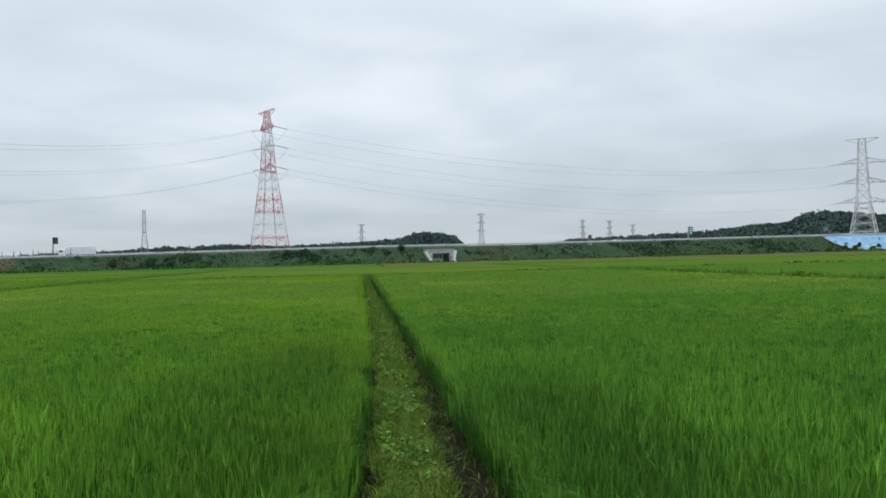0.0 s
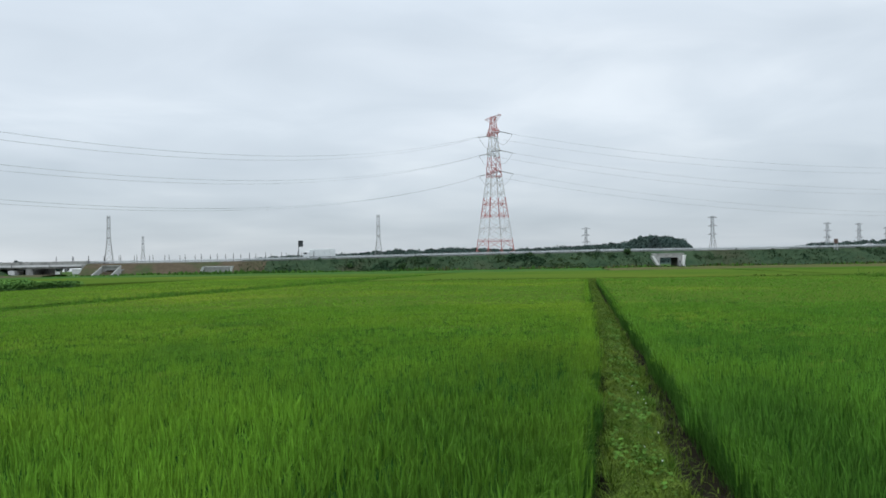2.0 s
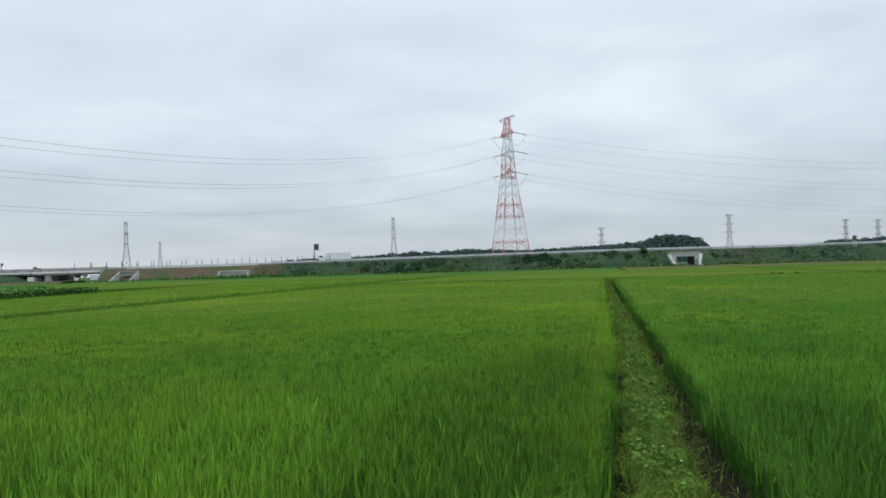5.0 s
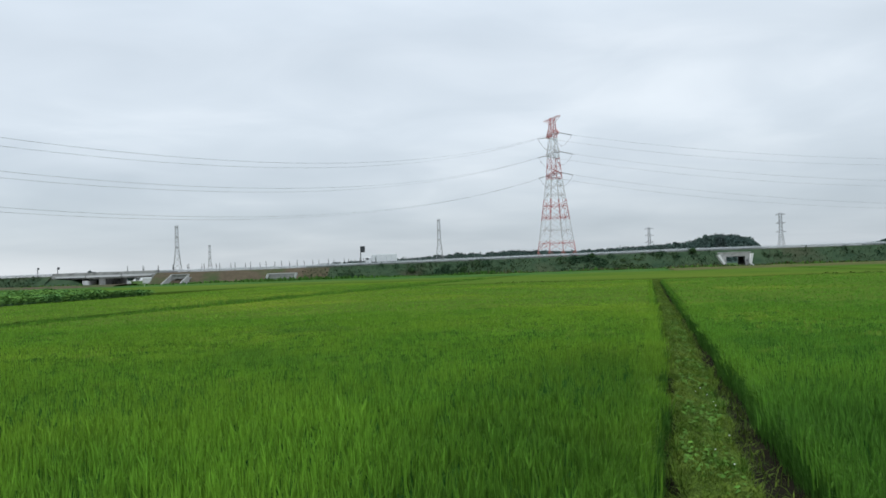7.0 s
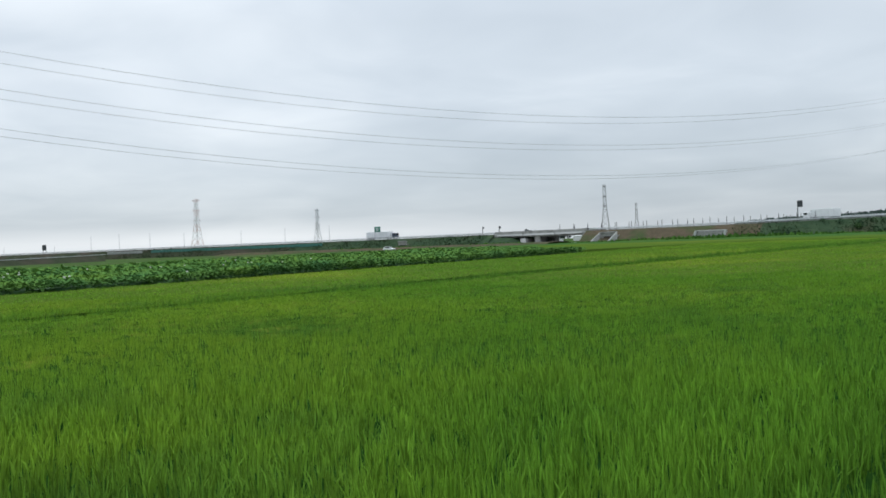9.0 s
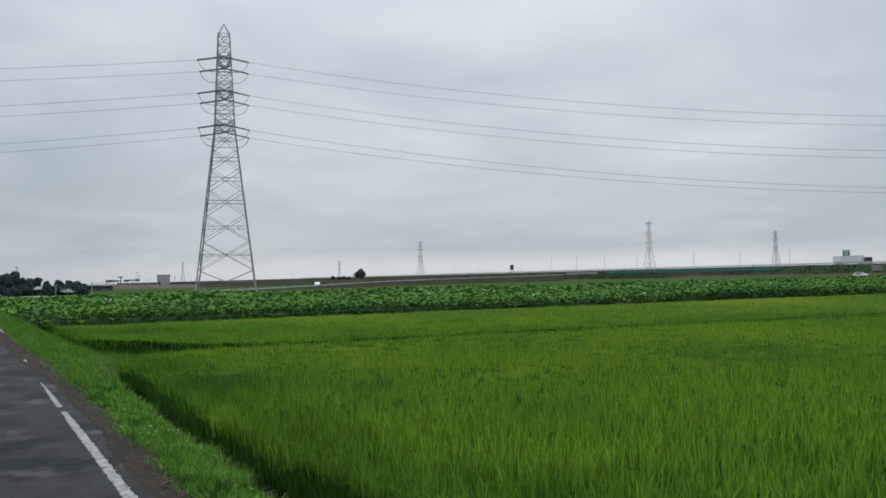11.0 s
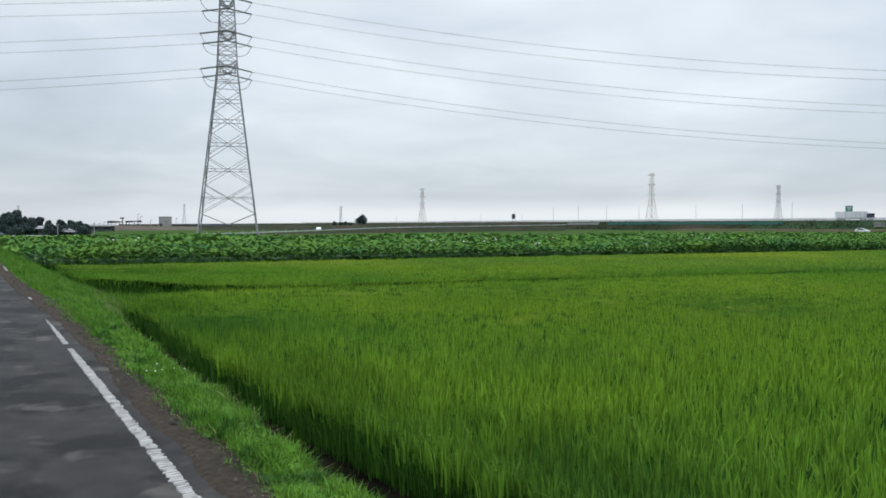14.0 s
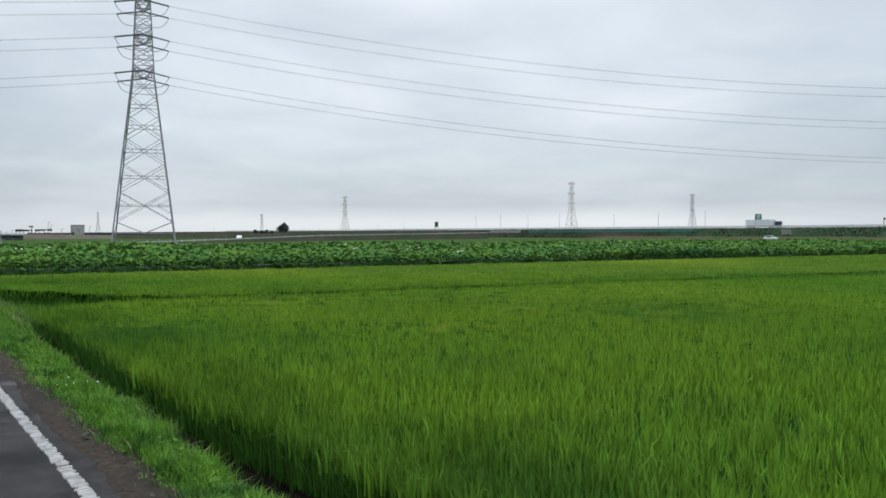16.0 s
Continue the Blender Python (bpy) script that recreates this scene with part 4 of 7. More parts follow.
def span(a, b, sag, group):
    """A twin-conductor cable with spacers, from a to b."""
    d = (b - a).normalized()
    side = d.cross(Vector((0, 0, 1))).normalized()
    ob = thing("power_cable", "thin twin aluminium cables strung between pylons", "power line", group=group)
    n = 40
    for sg in (-0.22, 0.22):
        bm = bmesh.new()
        pts = []
        for i in range(n + 1):
            f = i / n
            pts.append(a.lerp(b, f) + side * sg + Vector((0, 0, -4 * sag * f * (1 - f))))
        tube(bm, pts, 0.020, 4)
        part("conductor", bm, M_CABLE, ob)
    return ob


def insulator(tip, toward, length):
    """A tension string of porcelain discs from a crossarm's tip towards the next span."""
    ob = thing("insulator_string", "dark ribbed insulator string on a pylon crossarm", "insulator", group="insulator strings")
    end = tip + (toward - tip).normalized() * length + Vector((0, 0, -0.25))
    for sg in (-0.25, 0.25):
        side = (toward - tip).cross(Vector((0, 0, 1))).normalized() * sg
        bm = bmesh.new()
        n = 22
        pts = [tip.lerp(end, i / n) + side for i in range(n + 1)]
        tube(bm, pts, [0.15 if i % 2 else 0.05 for i in range(n + 1)], 6)
        part("disc_string", bm, M_PORCELAIN, ob)
    return end


def jumper(a, b, drop, sharp=False):
    ob = thing("jumper_cable", "slack jumper cable looping under a crossarm", "power line", group="jumper cables")
    bm = bmesh.new()
    pts = [a.lerp(b, i / 14) + Vector((0, 0, -drop * (1 - abs(2 * i / 14 - 1) ** (1.6 if sharp else 6)))) for i in range(15)]
    tube(bm, pts, 0.05, 5)
    part("conductor", bm, M_PORCELAIN, ob)


def string_lines():
    for lv in range(3):
        for sgn in (-1, 1):
            g = arm_tip(GREY_AT, GREY_ARM, (30.9, 37.2, 43.3)[lv], 4.4 * sgn)
            r = arm_tip(RED_AT, RED_ARM, (39.6, 48.0, 55.6)[lv], 6.6 * sgn)
            w = arm_tip(WHITE_AT, WHITE_ARM, (24.4, 34.2, 44.2)[lv], 11.8 * sgn)
            nx = arm_tip(NEXT_AT, GREY_ARM, (29.0, 35.4, 41.7)[lv], 4.4 * sgn)
            g1, r0 = insulator(g, r + Vector((0, 0, -84)), 4.7), insulator(r, g + Vector((0, 0, -40)), 7.2)
            r1, w0 = insulator(r, w + Vector((0, 0, -40)), 5.0), insulator(w, r + Vector((0, 0, -40)), 5.0)
            g0 = insulator(g, nx + Vector((0, 0, -30)), 4.7)
            span(g1, r0, (18.0, 18.5, 19.0)[lv], "cables to the red pylon")
            span(r1, w0, 10.0, "cables beyond the red pylon")
            span(nx, g0, (8.0, 7.2, 6.2)[lv], "cables past the grey pylon")
            jumper(g0, g1, 2.0)
            jumper(r0, r1, 4.6, True)


string_lines()


# ---- grass on verge and levees ----
def grass(name, points_w, mat, label, h, width, lean, seed, point):
    """Short blades scattered over strips: (s0, s1, w0, w1, blades per square metre)."""
    rng = np.random.default_rng(seed)
    out = []
    for s0, s1, w0, w1, dens, scale in points_w:
        n = int(abs(s1 - s0) * (w1 - w0) * dens)
        s, w = rng.uniform(s0, s1, n), rng.uniform(w0, w1, n)
        clump = 0.75 + 0.5 * np.sin(3.1 * s + 2 * np.sin(5 * w)) * np.sin(2.3 * s + 4 * w)
        p = point(s, w)
        hh = np.clip(rng.normal(h, h * 0.35, n), h * 0.3, h * 2.4) * np.clip(clump, 0.35, 1.5) * (0.8 + 0.2 * scale)
        out.append(blades(p[0], p[1], p[2], hh, np.abs(rng.normal(lean, lean * 0.6, n)) + 0.005, width * scale * rng.uniform(0.6, 1.4, n), rng, 2 if scale < 1.6 else 1))
    return tagged(new(name, np_mesh(name, *joined(out), mat)), label, "grass", kind="stuff")


def on_verge(s, w):
    """w: 0 at the shoulder, 1 at the brink, 2 at the foot of the slope."""
    e, b, f = verge_edge(s), verge_brink(s), verge_foot(s)
    q = np.where(w < 1, e + (b - e) * w, b + (f - b) * (w - 1)) + LINE_W
    return ROAD_U.x * s + ROAD_N.x * q, ROAD_U.y * s + ROAD_N.y * q, np.interp(w, [-0.2, 0.0, 0.4, 1.0, 1.45, 2.0], [0.0, -0.012, 0.005, -0.06, -0.27, -0.58])


def on_levee(x0, top, half=0.35):
    def f(s, w):
        return x0 + w, s, top - 0.05 * np.clip(np.abs(w) / half, 0, 1.6) ** 3
    return f


grass("verge_grass", [(-6, 9, 0.0, 1.05, 2400, 1.0), (9, 20, 0.0, 1.06, 1700, 1.25), (20, 45, 0.0, 1.35, 1300, 2.0), (20, 45, 1.35, 1.8, 500, 2.0), (17.2, 21.5, 1.1, 2.0, 700, 1.6), (45, 150, 0.0, 1.6, 260, 4.0), (-6, 20, -0.22, 0.05, 300, 1.1)],
      M_VERGE, "bright green uncut grass on the road verge", 0.095, 0.008, 0.075, 21, on_verge)
def in_ditch(s, w):
    """w from 0 at the path's right margin to 1 at the right field; below 0, the gap on the other side."""
    return np.where(w > 0, path_right(s) + w * (rice_right_edge(s) - path_right(s)), path_left(s) + w * (path_left(s) - rice_left_edge(s))), s, GROUND + 0.0 * s


def on_path(s, w):
    """w from -1 to 1 across the path."""
    l, r = path_left(s), path_right(s)
    return (l + r) / 2 + w * (r - l) / 2, s, -0.36 - 0.055 * np.clip(np.abs(w), 0, 1.15) ** 4


grass("levee_grass", [(2, 16, -1.0, 1.0, 1150, 1.0), (16, 32, -1.0, 1.0, 460, 1.5), (32, 86, -1.0, 1.0, 100, 3.0)],
      M_TURF, "short mown grass and clover on the levee path", 0.05, 0.009, 0.06, 22, on_path)
grass("ditch_weeds", [(2, 16, 0.0, 1.0, 70, 1.4), (16, 40, 0.0, 1.0, 30, 2.2), (2, 16, -1.0, -0.1, 60, 1.4)], M_TURF, "straggling weeds in the ditches beside the path", 0.13, 0.010, 0.11, 28, in_ditch)
grass("levee_margin", [(2, 16, -1.10, -0.9, 600, 1.2), (2, 16, 0.9, 1.10, 600, 1.2), (16, 40, -1.13, -0.9, 320, 2.0), (16, 40, 0.9, 1.13, 320, 2.0)],
      M_TURF, "longer grass hanging over the path's edges", 0.11, 0.009, 0.12, 27, on_path)
grass("levee_grass", [(3.2, 9, -1.0, 1.0, 520, 1.6)], M_VERGE, "uncut grass on the low levee between two fields", 0.17, 0.016, 0.12, 26, on_levee(-24.6, -0.26, 0.9))
grass("levee_grass", [(-1.6, 3.6, -2.6, 1.6, 420, 1.8), (-2.0, 0.4, 1.6, 5.4, 420, 1.6)], M_VERGE, "uncut grass in the corner between verge and two fields", 0.20, 0.016, 0.10, 30, on_levee(-24.6, GROUND + 0.04, 9.0))
grass("levee_grass", [(9, 40, -1.2, 1.2, 480, 2.2), (40, 128, -1.3, 1.3, 220, 4.0)], M_VERGE, "taller uncut grass on the low levee between two fields", 0.24, 0.016, 0.12, 29, on_levee(-24.6, -0.26, 0.9))
grass("levee_grass", [(4, 86, -0.5, 0.5, 170, 3.5)], M_VERGE, "uncut grass on the low levee", 0.36, 0.024, 0.14, 24, on_levee(25.2, -0.30))


grass("dry_grass", [(3, 20, 0.95, 1.3, 90, 1.2), (3, 20, -0.1, 0.1, 60, 1.0), (18, 29, 1.1, 1.9, 200, 1.6)], material("dry_grass_blade", (0.17, 0.16, 0.07), (0.30, 0.28, 0.14), 3.0, 0.8, island=0.3, spec=0.05),
      "pale dry grass blades along the verge", 0.13, 0.007, 0.12, 25, on_verge)


def gravel():
    """Loose stones and clods on the shoulder."""
    rng = np.random.default_rng(61)
    n = 1500
    s = rng.uniform(-4, 30, n)
    w = road_right(s) - 0.05 + (verge_edge(s) - road_right(s) + 0.06) * rng.random(n) ** 0.8
    r = np.clip(rng.gamma(2.0, 0.0045, n), 0.004, 0.03)
    q = w + LINE_W
    c = np.stack([ROAD_U.x * s + ROAD_N.x * q, ROAD_U.y * s + ROAD_N.y * q, 0.004 + 0.3 * r], -1)
    dirs = np.array([(1, 0, 0), (-1, 0, 0), (0, 1, 0), (0, -1, 0), (0, 0, 0.8), (0, 0, -0.8)])
    v = c[:, None] + dirs[None] * r[:, None, None] * rng.uniform(0.6, 1.3, (n, 6, 1))
    tri = np.array([(0, 2, 4), (2, 1, 4), (1, 3, 4), (3, 0, 4), (2, 0, 5), (1, 2, 5), (3, 1, 5), (0, 3, 5)])
    tris = (np.arange(n) * 6)[:, None, None] + tri[None]
    mat = material("gravel_stone", (0.030, 0.025, 0.021), (0.10, 0.085, 0.07), 3.0, 0.9, island=0.5)
    tagged(new("gravel", np_mesh("gravel", v.reshape(-1, 3), np.zeros((0, 4), int), tris.reshape(-1, 3), mat)), "loose small stones on the soil shoulder", "gravel", kind="stuff")


gravel()


def clover_patches():
    """Broad-leaved weeds with small white flower heads."""
    rng = random.Random(31)
    leaf = material("clover_leaf", (0.050, 0.125, 0.018), (0.085, 0.175, 0.028), 8, 0.8, island=0.35, translucent=0.2, spec=0.05)
    verts, faces = [], []

    def disc(c, r):
        tx, ty = rng.uniform(-0.5, 0.5), rng.uniform(-0.5, 0.5)
        b = len(verts)
        for k in range(5):
            a = 2 * math.pi * k / 5 + rng.random()
            x, y = r * math.cos(a), r * math.sin(a)
            verts.append((c[0] + x, c[1] + y, c[2] + tx * x + ty * y))
        faces.append(tuple(range(b, b + 5)))
    for _ in range(2600):
        y = 2 + 26 * rng.random() ** 1.5
        x = float(path_left(y)) + 0.08 + rng.random() * (float(path_right(y) - path_left(y)) - 0.16)
        if math.sin(2.2 * y + 5 * x) + rng.uniform(-0.8, 0.8) > 0:
            disc((x, y, -0.345 + rng.uniform(0.0, 0.05)), rng.uniform(0.012, 0.03))
    for _ in range(600):
        s, w = rng.uniform(4, 16), rng.uniform(0.40, 0.80)
        if math.sin(1.7 * s + 4 * w) + rng.uniform(-0.6, 0.6) > 0.3:
            p = road_pt(s, w, rng.uniform(0.01, 0.05))
            disc(p, rng.uniform(0.012, 0.03))
    me = mesh_from("clover_leaves", verts, faces, leaf)
    tagged(new("clover_leaves", me), "low clover leaves among the cut grass", "clover", kind="stuff")
    head = bmesh.new()
    bmesh.ops.create_icosphere(head, subdivisions=1, radius=0.0075)
    for v in head.verts:
        v.co *= rng.uniform(0.8, 1.2)
        v.co.z = v.co.z * 0.8 + 0.075
    head_me = bpy.data.meshes.new("flower_head")
    head.to_mesh(head_me)
    head.free()
    head_me.materials.append(M_PETAL)
    stem = bmesh.new()
    tube(stem, [(0, 0, -0.02), (0.003, 0, 0.07)], 0.0015, 4)
    stem_me = bpy.data.meshes.new("stem")
    stem.to_mesh(stem_me)
    stem.free()
    stem_me.materials.append(M_STEM)
    spots = [(road_pt(9.6 + rng.gauss(0, 0.35), 0.62 + rng.gauss(0, 0.12), 0.0)) for _ in range(7)]
    spots += [Vector((0.62 + rng.gauss(0, 0.12), 11.6 + rng.gauss(0, 0.8), -0.36)) for _ in range(5)]
    spots += [Vector((0.5 + rng.gauss(0, 0.14), 7.5 + rng.uniform(-1, 2.5), -0.36)) for _ in range(3)]
    for p in spots:
        f = thing("clover_flower", "small white clover flower in short grass", "flower", p, rng.uniform(0, 360), "clover flowers")
        part("flower_head", head_me, None, f)
        part("stem", stem_me, None, f)


clover_patches()
M_WATER = material("shallow_muddy_water", (0.02, 0.022, 0.016), (0.03, 0.032, 0.024), 2, 0.12, 0.5, 30, spec=0.5)


def puddles():
    rnd = random.Random(6)
    for y0, y1, xc in ((4.0, 7.6, 0.03), (13.0, 16.4, 0.05), (22, 24, 0.05)):
        n = 14
        verts = []
        for i in range(n + 1):
            y = y0 + (y1 - y0) * i / n
            w = 0.045 * math.sin(math.pi * i / n) ** 0.5 * (0.6 + 0.4 * math.sin(5.1 * y)) + 0.004
            verts += [(xc - w - rnd.uniform(0, 0.04), y, GROUND + 0.014), (xc + w * 0.6 + rnd.uniform(0, 0.02), y, GROUND + 0.014)]
        me = mesh_from("puddle", verts, [(2 * i, 2 * i + 1, 2 * i + 3, 2 * i + 2) for i in range(n)], M_WATER)
        tagged(new("puddle", me), "shallow water lying between levee and rice", "puddle", kind="structure")


puddles()


# ---- lotus field ----
def lotus_field():
    rng = np.random.default_rng(41)
    xs, ys, hs, rs = [], [], [], []
    for d0, d1, dens, scale in ((0, 1.2, 130.0, 0.42), (1.2, 4.1, 90.0, 0.42), (4.1, 11, 50.0, 0.50), (11, 27, 20.0, 0.74), (27, 72, 5.0, 1.15)):
        reach = 80 + 1.0 * d1
        n = int((d1 - d0) * (reach + 21) * dens)
        d, y = rng.uniform(d0, d1, n), rng.uniform(-21, reach, n)
        x = lotus_front(y) - d
        edge = (2.6 + 0.1805 * x) / 0.9836 + np.interp(x, [-60, -46], [-0.1, 0.35])
        right = 78.0 + 1.0 * (-49.2 - x) + rng.normal(0, 0.8, n)
        ok = (y > edge + rng.normal(0, 0.4, n)) & (y < right)
        x, y, d = x[ok], y[ok], d[ok]
        tall = np.interp(d, [0, 21], [0.94, 0.78]) + 0.09 * np.sin(0.23 * x + 0.5 * np.sin(0.31 * y)) + 0.09 * np.sin(0.19 * y + 1.0)
        h = tall * np.where(rng.random(len(x)) < (0.74 if d0 else 0.45), rng.uniform(0.82, 1.10, len(x)), rng.uniform(0.45 if d0 else 0.22, 0.82, len(x)))
        xs.append(x), ys.append(y), hs.append(h), rs.append(rng.uniform(0.11, 0.25, len(x)) * scale)
    x, y, h, r = (np.concatenate(a) for a in (xs, ys, hs, rs))
    n, k = len(x), 6
    tx, ty = rng.normal(0, 0.36, n), rng.normal(0, 0.36, n)
    ph = rng.uniform(0, 6.28, n)
    cup = rng.uniform(0.05, 0.35, n)
    centre = np.stack([x, y, GROUND + h], -1)
    ring = []
    for i in range(k):
        a = ph + 2 * np.pi * i / k
        rr = r * (1 + 0.10 * np.sin(3 * a + ph))
        dx, dy = rr * np.cos(a), rr * np.sin(a)
        ring.append(np.stack([x + dx, y + dy, GROUND + h + tx * dx + ty * dy + cup * r + 0.12 * r * np.sin(2 * a + ph)], -1))
    verts = np.stack([centre] + ring, 1).reshape(-1, 3)
    b = (np.arange(n) * (k + 1))[:, None]
    tris = np.concatenate([b + np.array([[0, 1 + i, 1 + (i + 1) % k]]) for i in range(k)])
    me = np_mesh("lotus_plants", verts, np.zeros((0, 4), int), tris, M_LOTUS)
    me.polygons.foreach_set("use_smooth", [True] * len(me.polygons))
    tagged(new("lotus_plants", me), "dense field of tall green lotus plants with round leaves", "lotus", kind="stuff")
    near = x > lotus_front(y) - 6
    sv, sq, st = blades(x[near], y[near], np.full(near.sum(), GROUND), h[near], np.full(near.sum(), 0.03), np.full(near.sum(), 0.03), rng, 2)
    tagged(new("lotus_stems", np_mesh("lotus_stems", sv, sq, st, M_STEM)), "upright green stems of lotus plants", "lotus", kind="stuff")
    # shade in the depth of the lotus is put into this sheet's colour
    low = canopy("lotus_depth_sheet", -111, -38.6, lambda q: (3.0 + 0.1805 * q) / 0.9836, lambda q: max(8.0, 77.0 + (-49.2 - q)), 1.0, lambda q: 0.64 + 0 * q,
                 material("shaded_lotus_depth", (0.026, 0.074, 0.030), (0.052, 0.116, 0.036), 3.0, 0.8, 0.8, 6), "dark closed sheet coloured as the shaded depth of the lotus field", 9, right=lambda y: lotus_front(y) - 0.3)
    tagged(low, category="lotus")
    # white blossoms
    petal = bmesh.new()
    for k2 in range(10):
        a, tilt = 2 * math.pi * k2 / 10, 0.5 if k2 % 2 else 1.0
        d = Vector((math.cos(a), math.sin(a), 0))
        s = Vector((-d.y, d.x, 0))
        p0, p1, p2 = Vector((0, 0, 0)), d * 0.055 * tilt + Vector((0, 0, 0.045)), d * 0.09 * tilt + Vector((0, 0, 0.11))
        v = [petal.verts.new(p) for p in (p0, p1 + s * 0.034, p2, p1 - s * 0.034)]
        petal.faces.new(v)
    pm = bpy.data.meshes.new("petals")
    petal.to_mesh(pm)
    petal.free()
    pm.materials.append(M_PETAL)
    stem = bmesh.new()
    tube(stem, [(0, 0, -1.9), (0.02, 0, -0.9), (0, 0, 0)], 0.012, 5)
    sm = bpy.data.meshes.new("stem")
    stem.to_mesh(sm)
    stem.free()
    sm.materials.append(M_STEM)
    rnd = random.Random(12)
    for i in range(40):
        py = rnd.uniform(-5, 58)
        px = lotus_front(py) - 1.0 - 40 * rnd.random() ** 1.6
        f = thing("lotus_flower", "white lotus blossom above the round leaves", "flower", (px, py, GROUND + rnd.uniform(0.9, 1.12)), rnd.uniform(0, 360), "lotus flowers")
        part("petals", pm, None, f)
        part("stem", sm, None, f)


lotus_field()


# ---- highway structures ----
def hwy_frame(s, w, z):
    """A pose on the highway: x along it (to its right end), y away from the fields."""
    p = hwy_pt(s, w, z)
    return Matrix.Translation(p) @ pose(0, 0, 0, 0, 0, HWY_AZ)


def shared(name, bm, mat):
    me = bpy.data.meshes.new(name)
    bm.to_mesh(me)
    bm.free()
    me.materials.append(mat)
    return me


def guardrail(label, w, s0, s1, gap, post, rail_mat, zoff=0.0):
    g = thing("guardrail", label, "guardrail", group="highway guardrails")
    n = int((s1 - s0) / gap)
    for i in range(n):
        a, b = s0 + gap * i, s0 + gap * (i + 1)
        part("post", post, None, g, at=Matrix.Translation(hwy_pt(a, w, hwy_z(a) + zoff)) @ pose(0, 0, 0, 0, 0, HWY_AZ))
        if i % 8 == 0:
            e = min(s1, s0 + gap * (i + 8))
            for zc, hh in ((0.62, 0.35), (1.02, 0.10)):
                bm = bmesh.new()
                mid = (a + e) / 2
                knots = [a, mid, e]
                for u, v in zip(knots, knots[1:]):
                    p, q = hwy_pt(u, w - 0.09, hwy_z(u) + zc + zoff), hwy_pt(v, w - 0.09, hwy_z(v) + zc + zoff)
                    k = Vector((0, 0, hh / 2))
                    o = HWY_N * -0.05
                    vs = [bm.verts.new(x) for x in (p - k, q - k, q - k * 0.3 + o, p - k * 0.3 + o, p + k * 0.3 + o, q + k * 0.3 + o, q + k, p + k)]
                    for f in ((0, 1, 2, 3), (3, 2, 5, 4), (4, 5, 6, 7), (7, 6, 1, 0)):
                        bm.faces.new([vs[j] for j in f])
                part("rail", bm, rail_mat, g)
    return g


POST = shared("post", boxes(((0.14, 0.14, 1.15), (0, 0, 0.55)), bevel=0.01), M_STEEL)
M_RAIL = material("pale_guardrail_steel", (0.40, 0.42, 0.43), (0.52, 0.54, 0.55), 0.6, 0.5, metal=0.15)
guardrail("pale steel guardrail along the embankment's edge", 0.5, -420, 128, 4.0, POST, M_RAIL)
guardrail("pale steel guardrail along the embankment's edge", 0.5, 171, 900, 6.0, POST, M_RAIL)
guardrail("pale steel guardrail in the highway's middle", 11.0, -420, 600, 8.0, POST, M_RAIL)


def kerb_band(s0, s1, step=12.0):
    ss = np.arange(s0, s1 + 0.1, step)
    verts, faces = [], []
    for s in ss:
        for w, dz in ((-0.45, -0.25), (-0.45, 0.16), (0.1, 0.16), (0.1, -0.25)):
            verts.append(hwy_pt(float(s), w, hwy_z(float(s)) + dz))
    for i in range(len(ss) - 1):
        for j in range(3):
            a = 4 * i + j
            faces.append((a, a + 4, a + 5, a + 1))
    ob = new("highway_kerb", mesh_from("highway_kerb", verts, faces, M_DIMCON))
    tagged(ob, "pale concrete kerb along the embankment crest", "kerb", kind="structure")


kerb_band(-420, 129)
kerb_band(170, 900)


def prism(poly, d0, d1):
    """A slab with the outline poly [(x, z), ...] from depth d0 to d1 along y."""
    bm = bmesh.new()
    a = [bm.verts.new((x, d0, z)) for x, z in poly]
    b = [bm.verts.new((x, d1, z)) for x, z in poly]
    bm.faces.new(a)
    bm.faces.new(b[::-1])
    n = len(poly)
    for i in range(n):
        bm.faces.new((a[i], b[i], b[(i + 1) % n], a[(i + 1) % n]))
    bmesh.ops.recalc_face_normals(bm, faces=bm.faces)
    return bm


M_RIM = material("pale_new_concrete_rim", (0.62, 0.62, 0.60), (0.72, 0.72, 0.70), 1.5, 0.8, 0.15, 10)
M_WHITECON = material("bright_new_concrete", (0.46, 0.46, 0.45), (0.58, 0.58, 0.57), 1.5, 0.8, 0.15, 10)


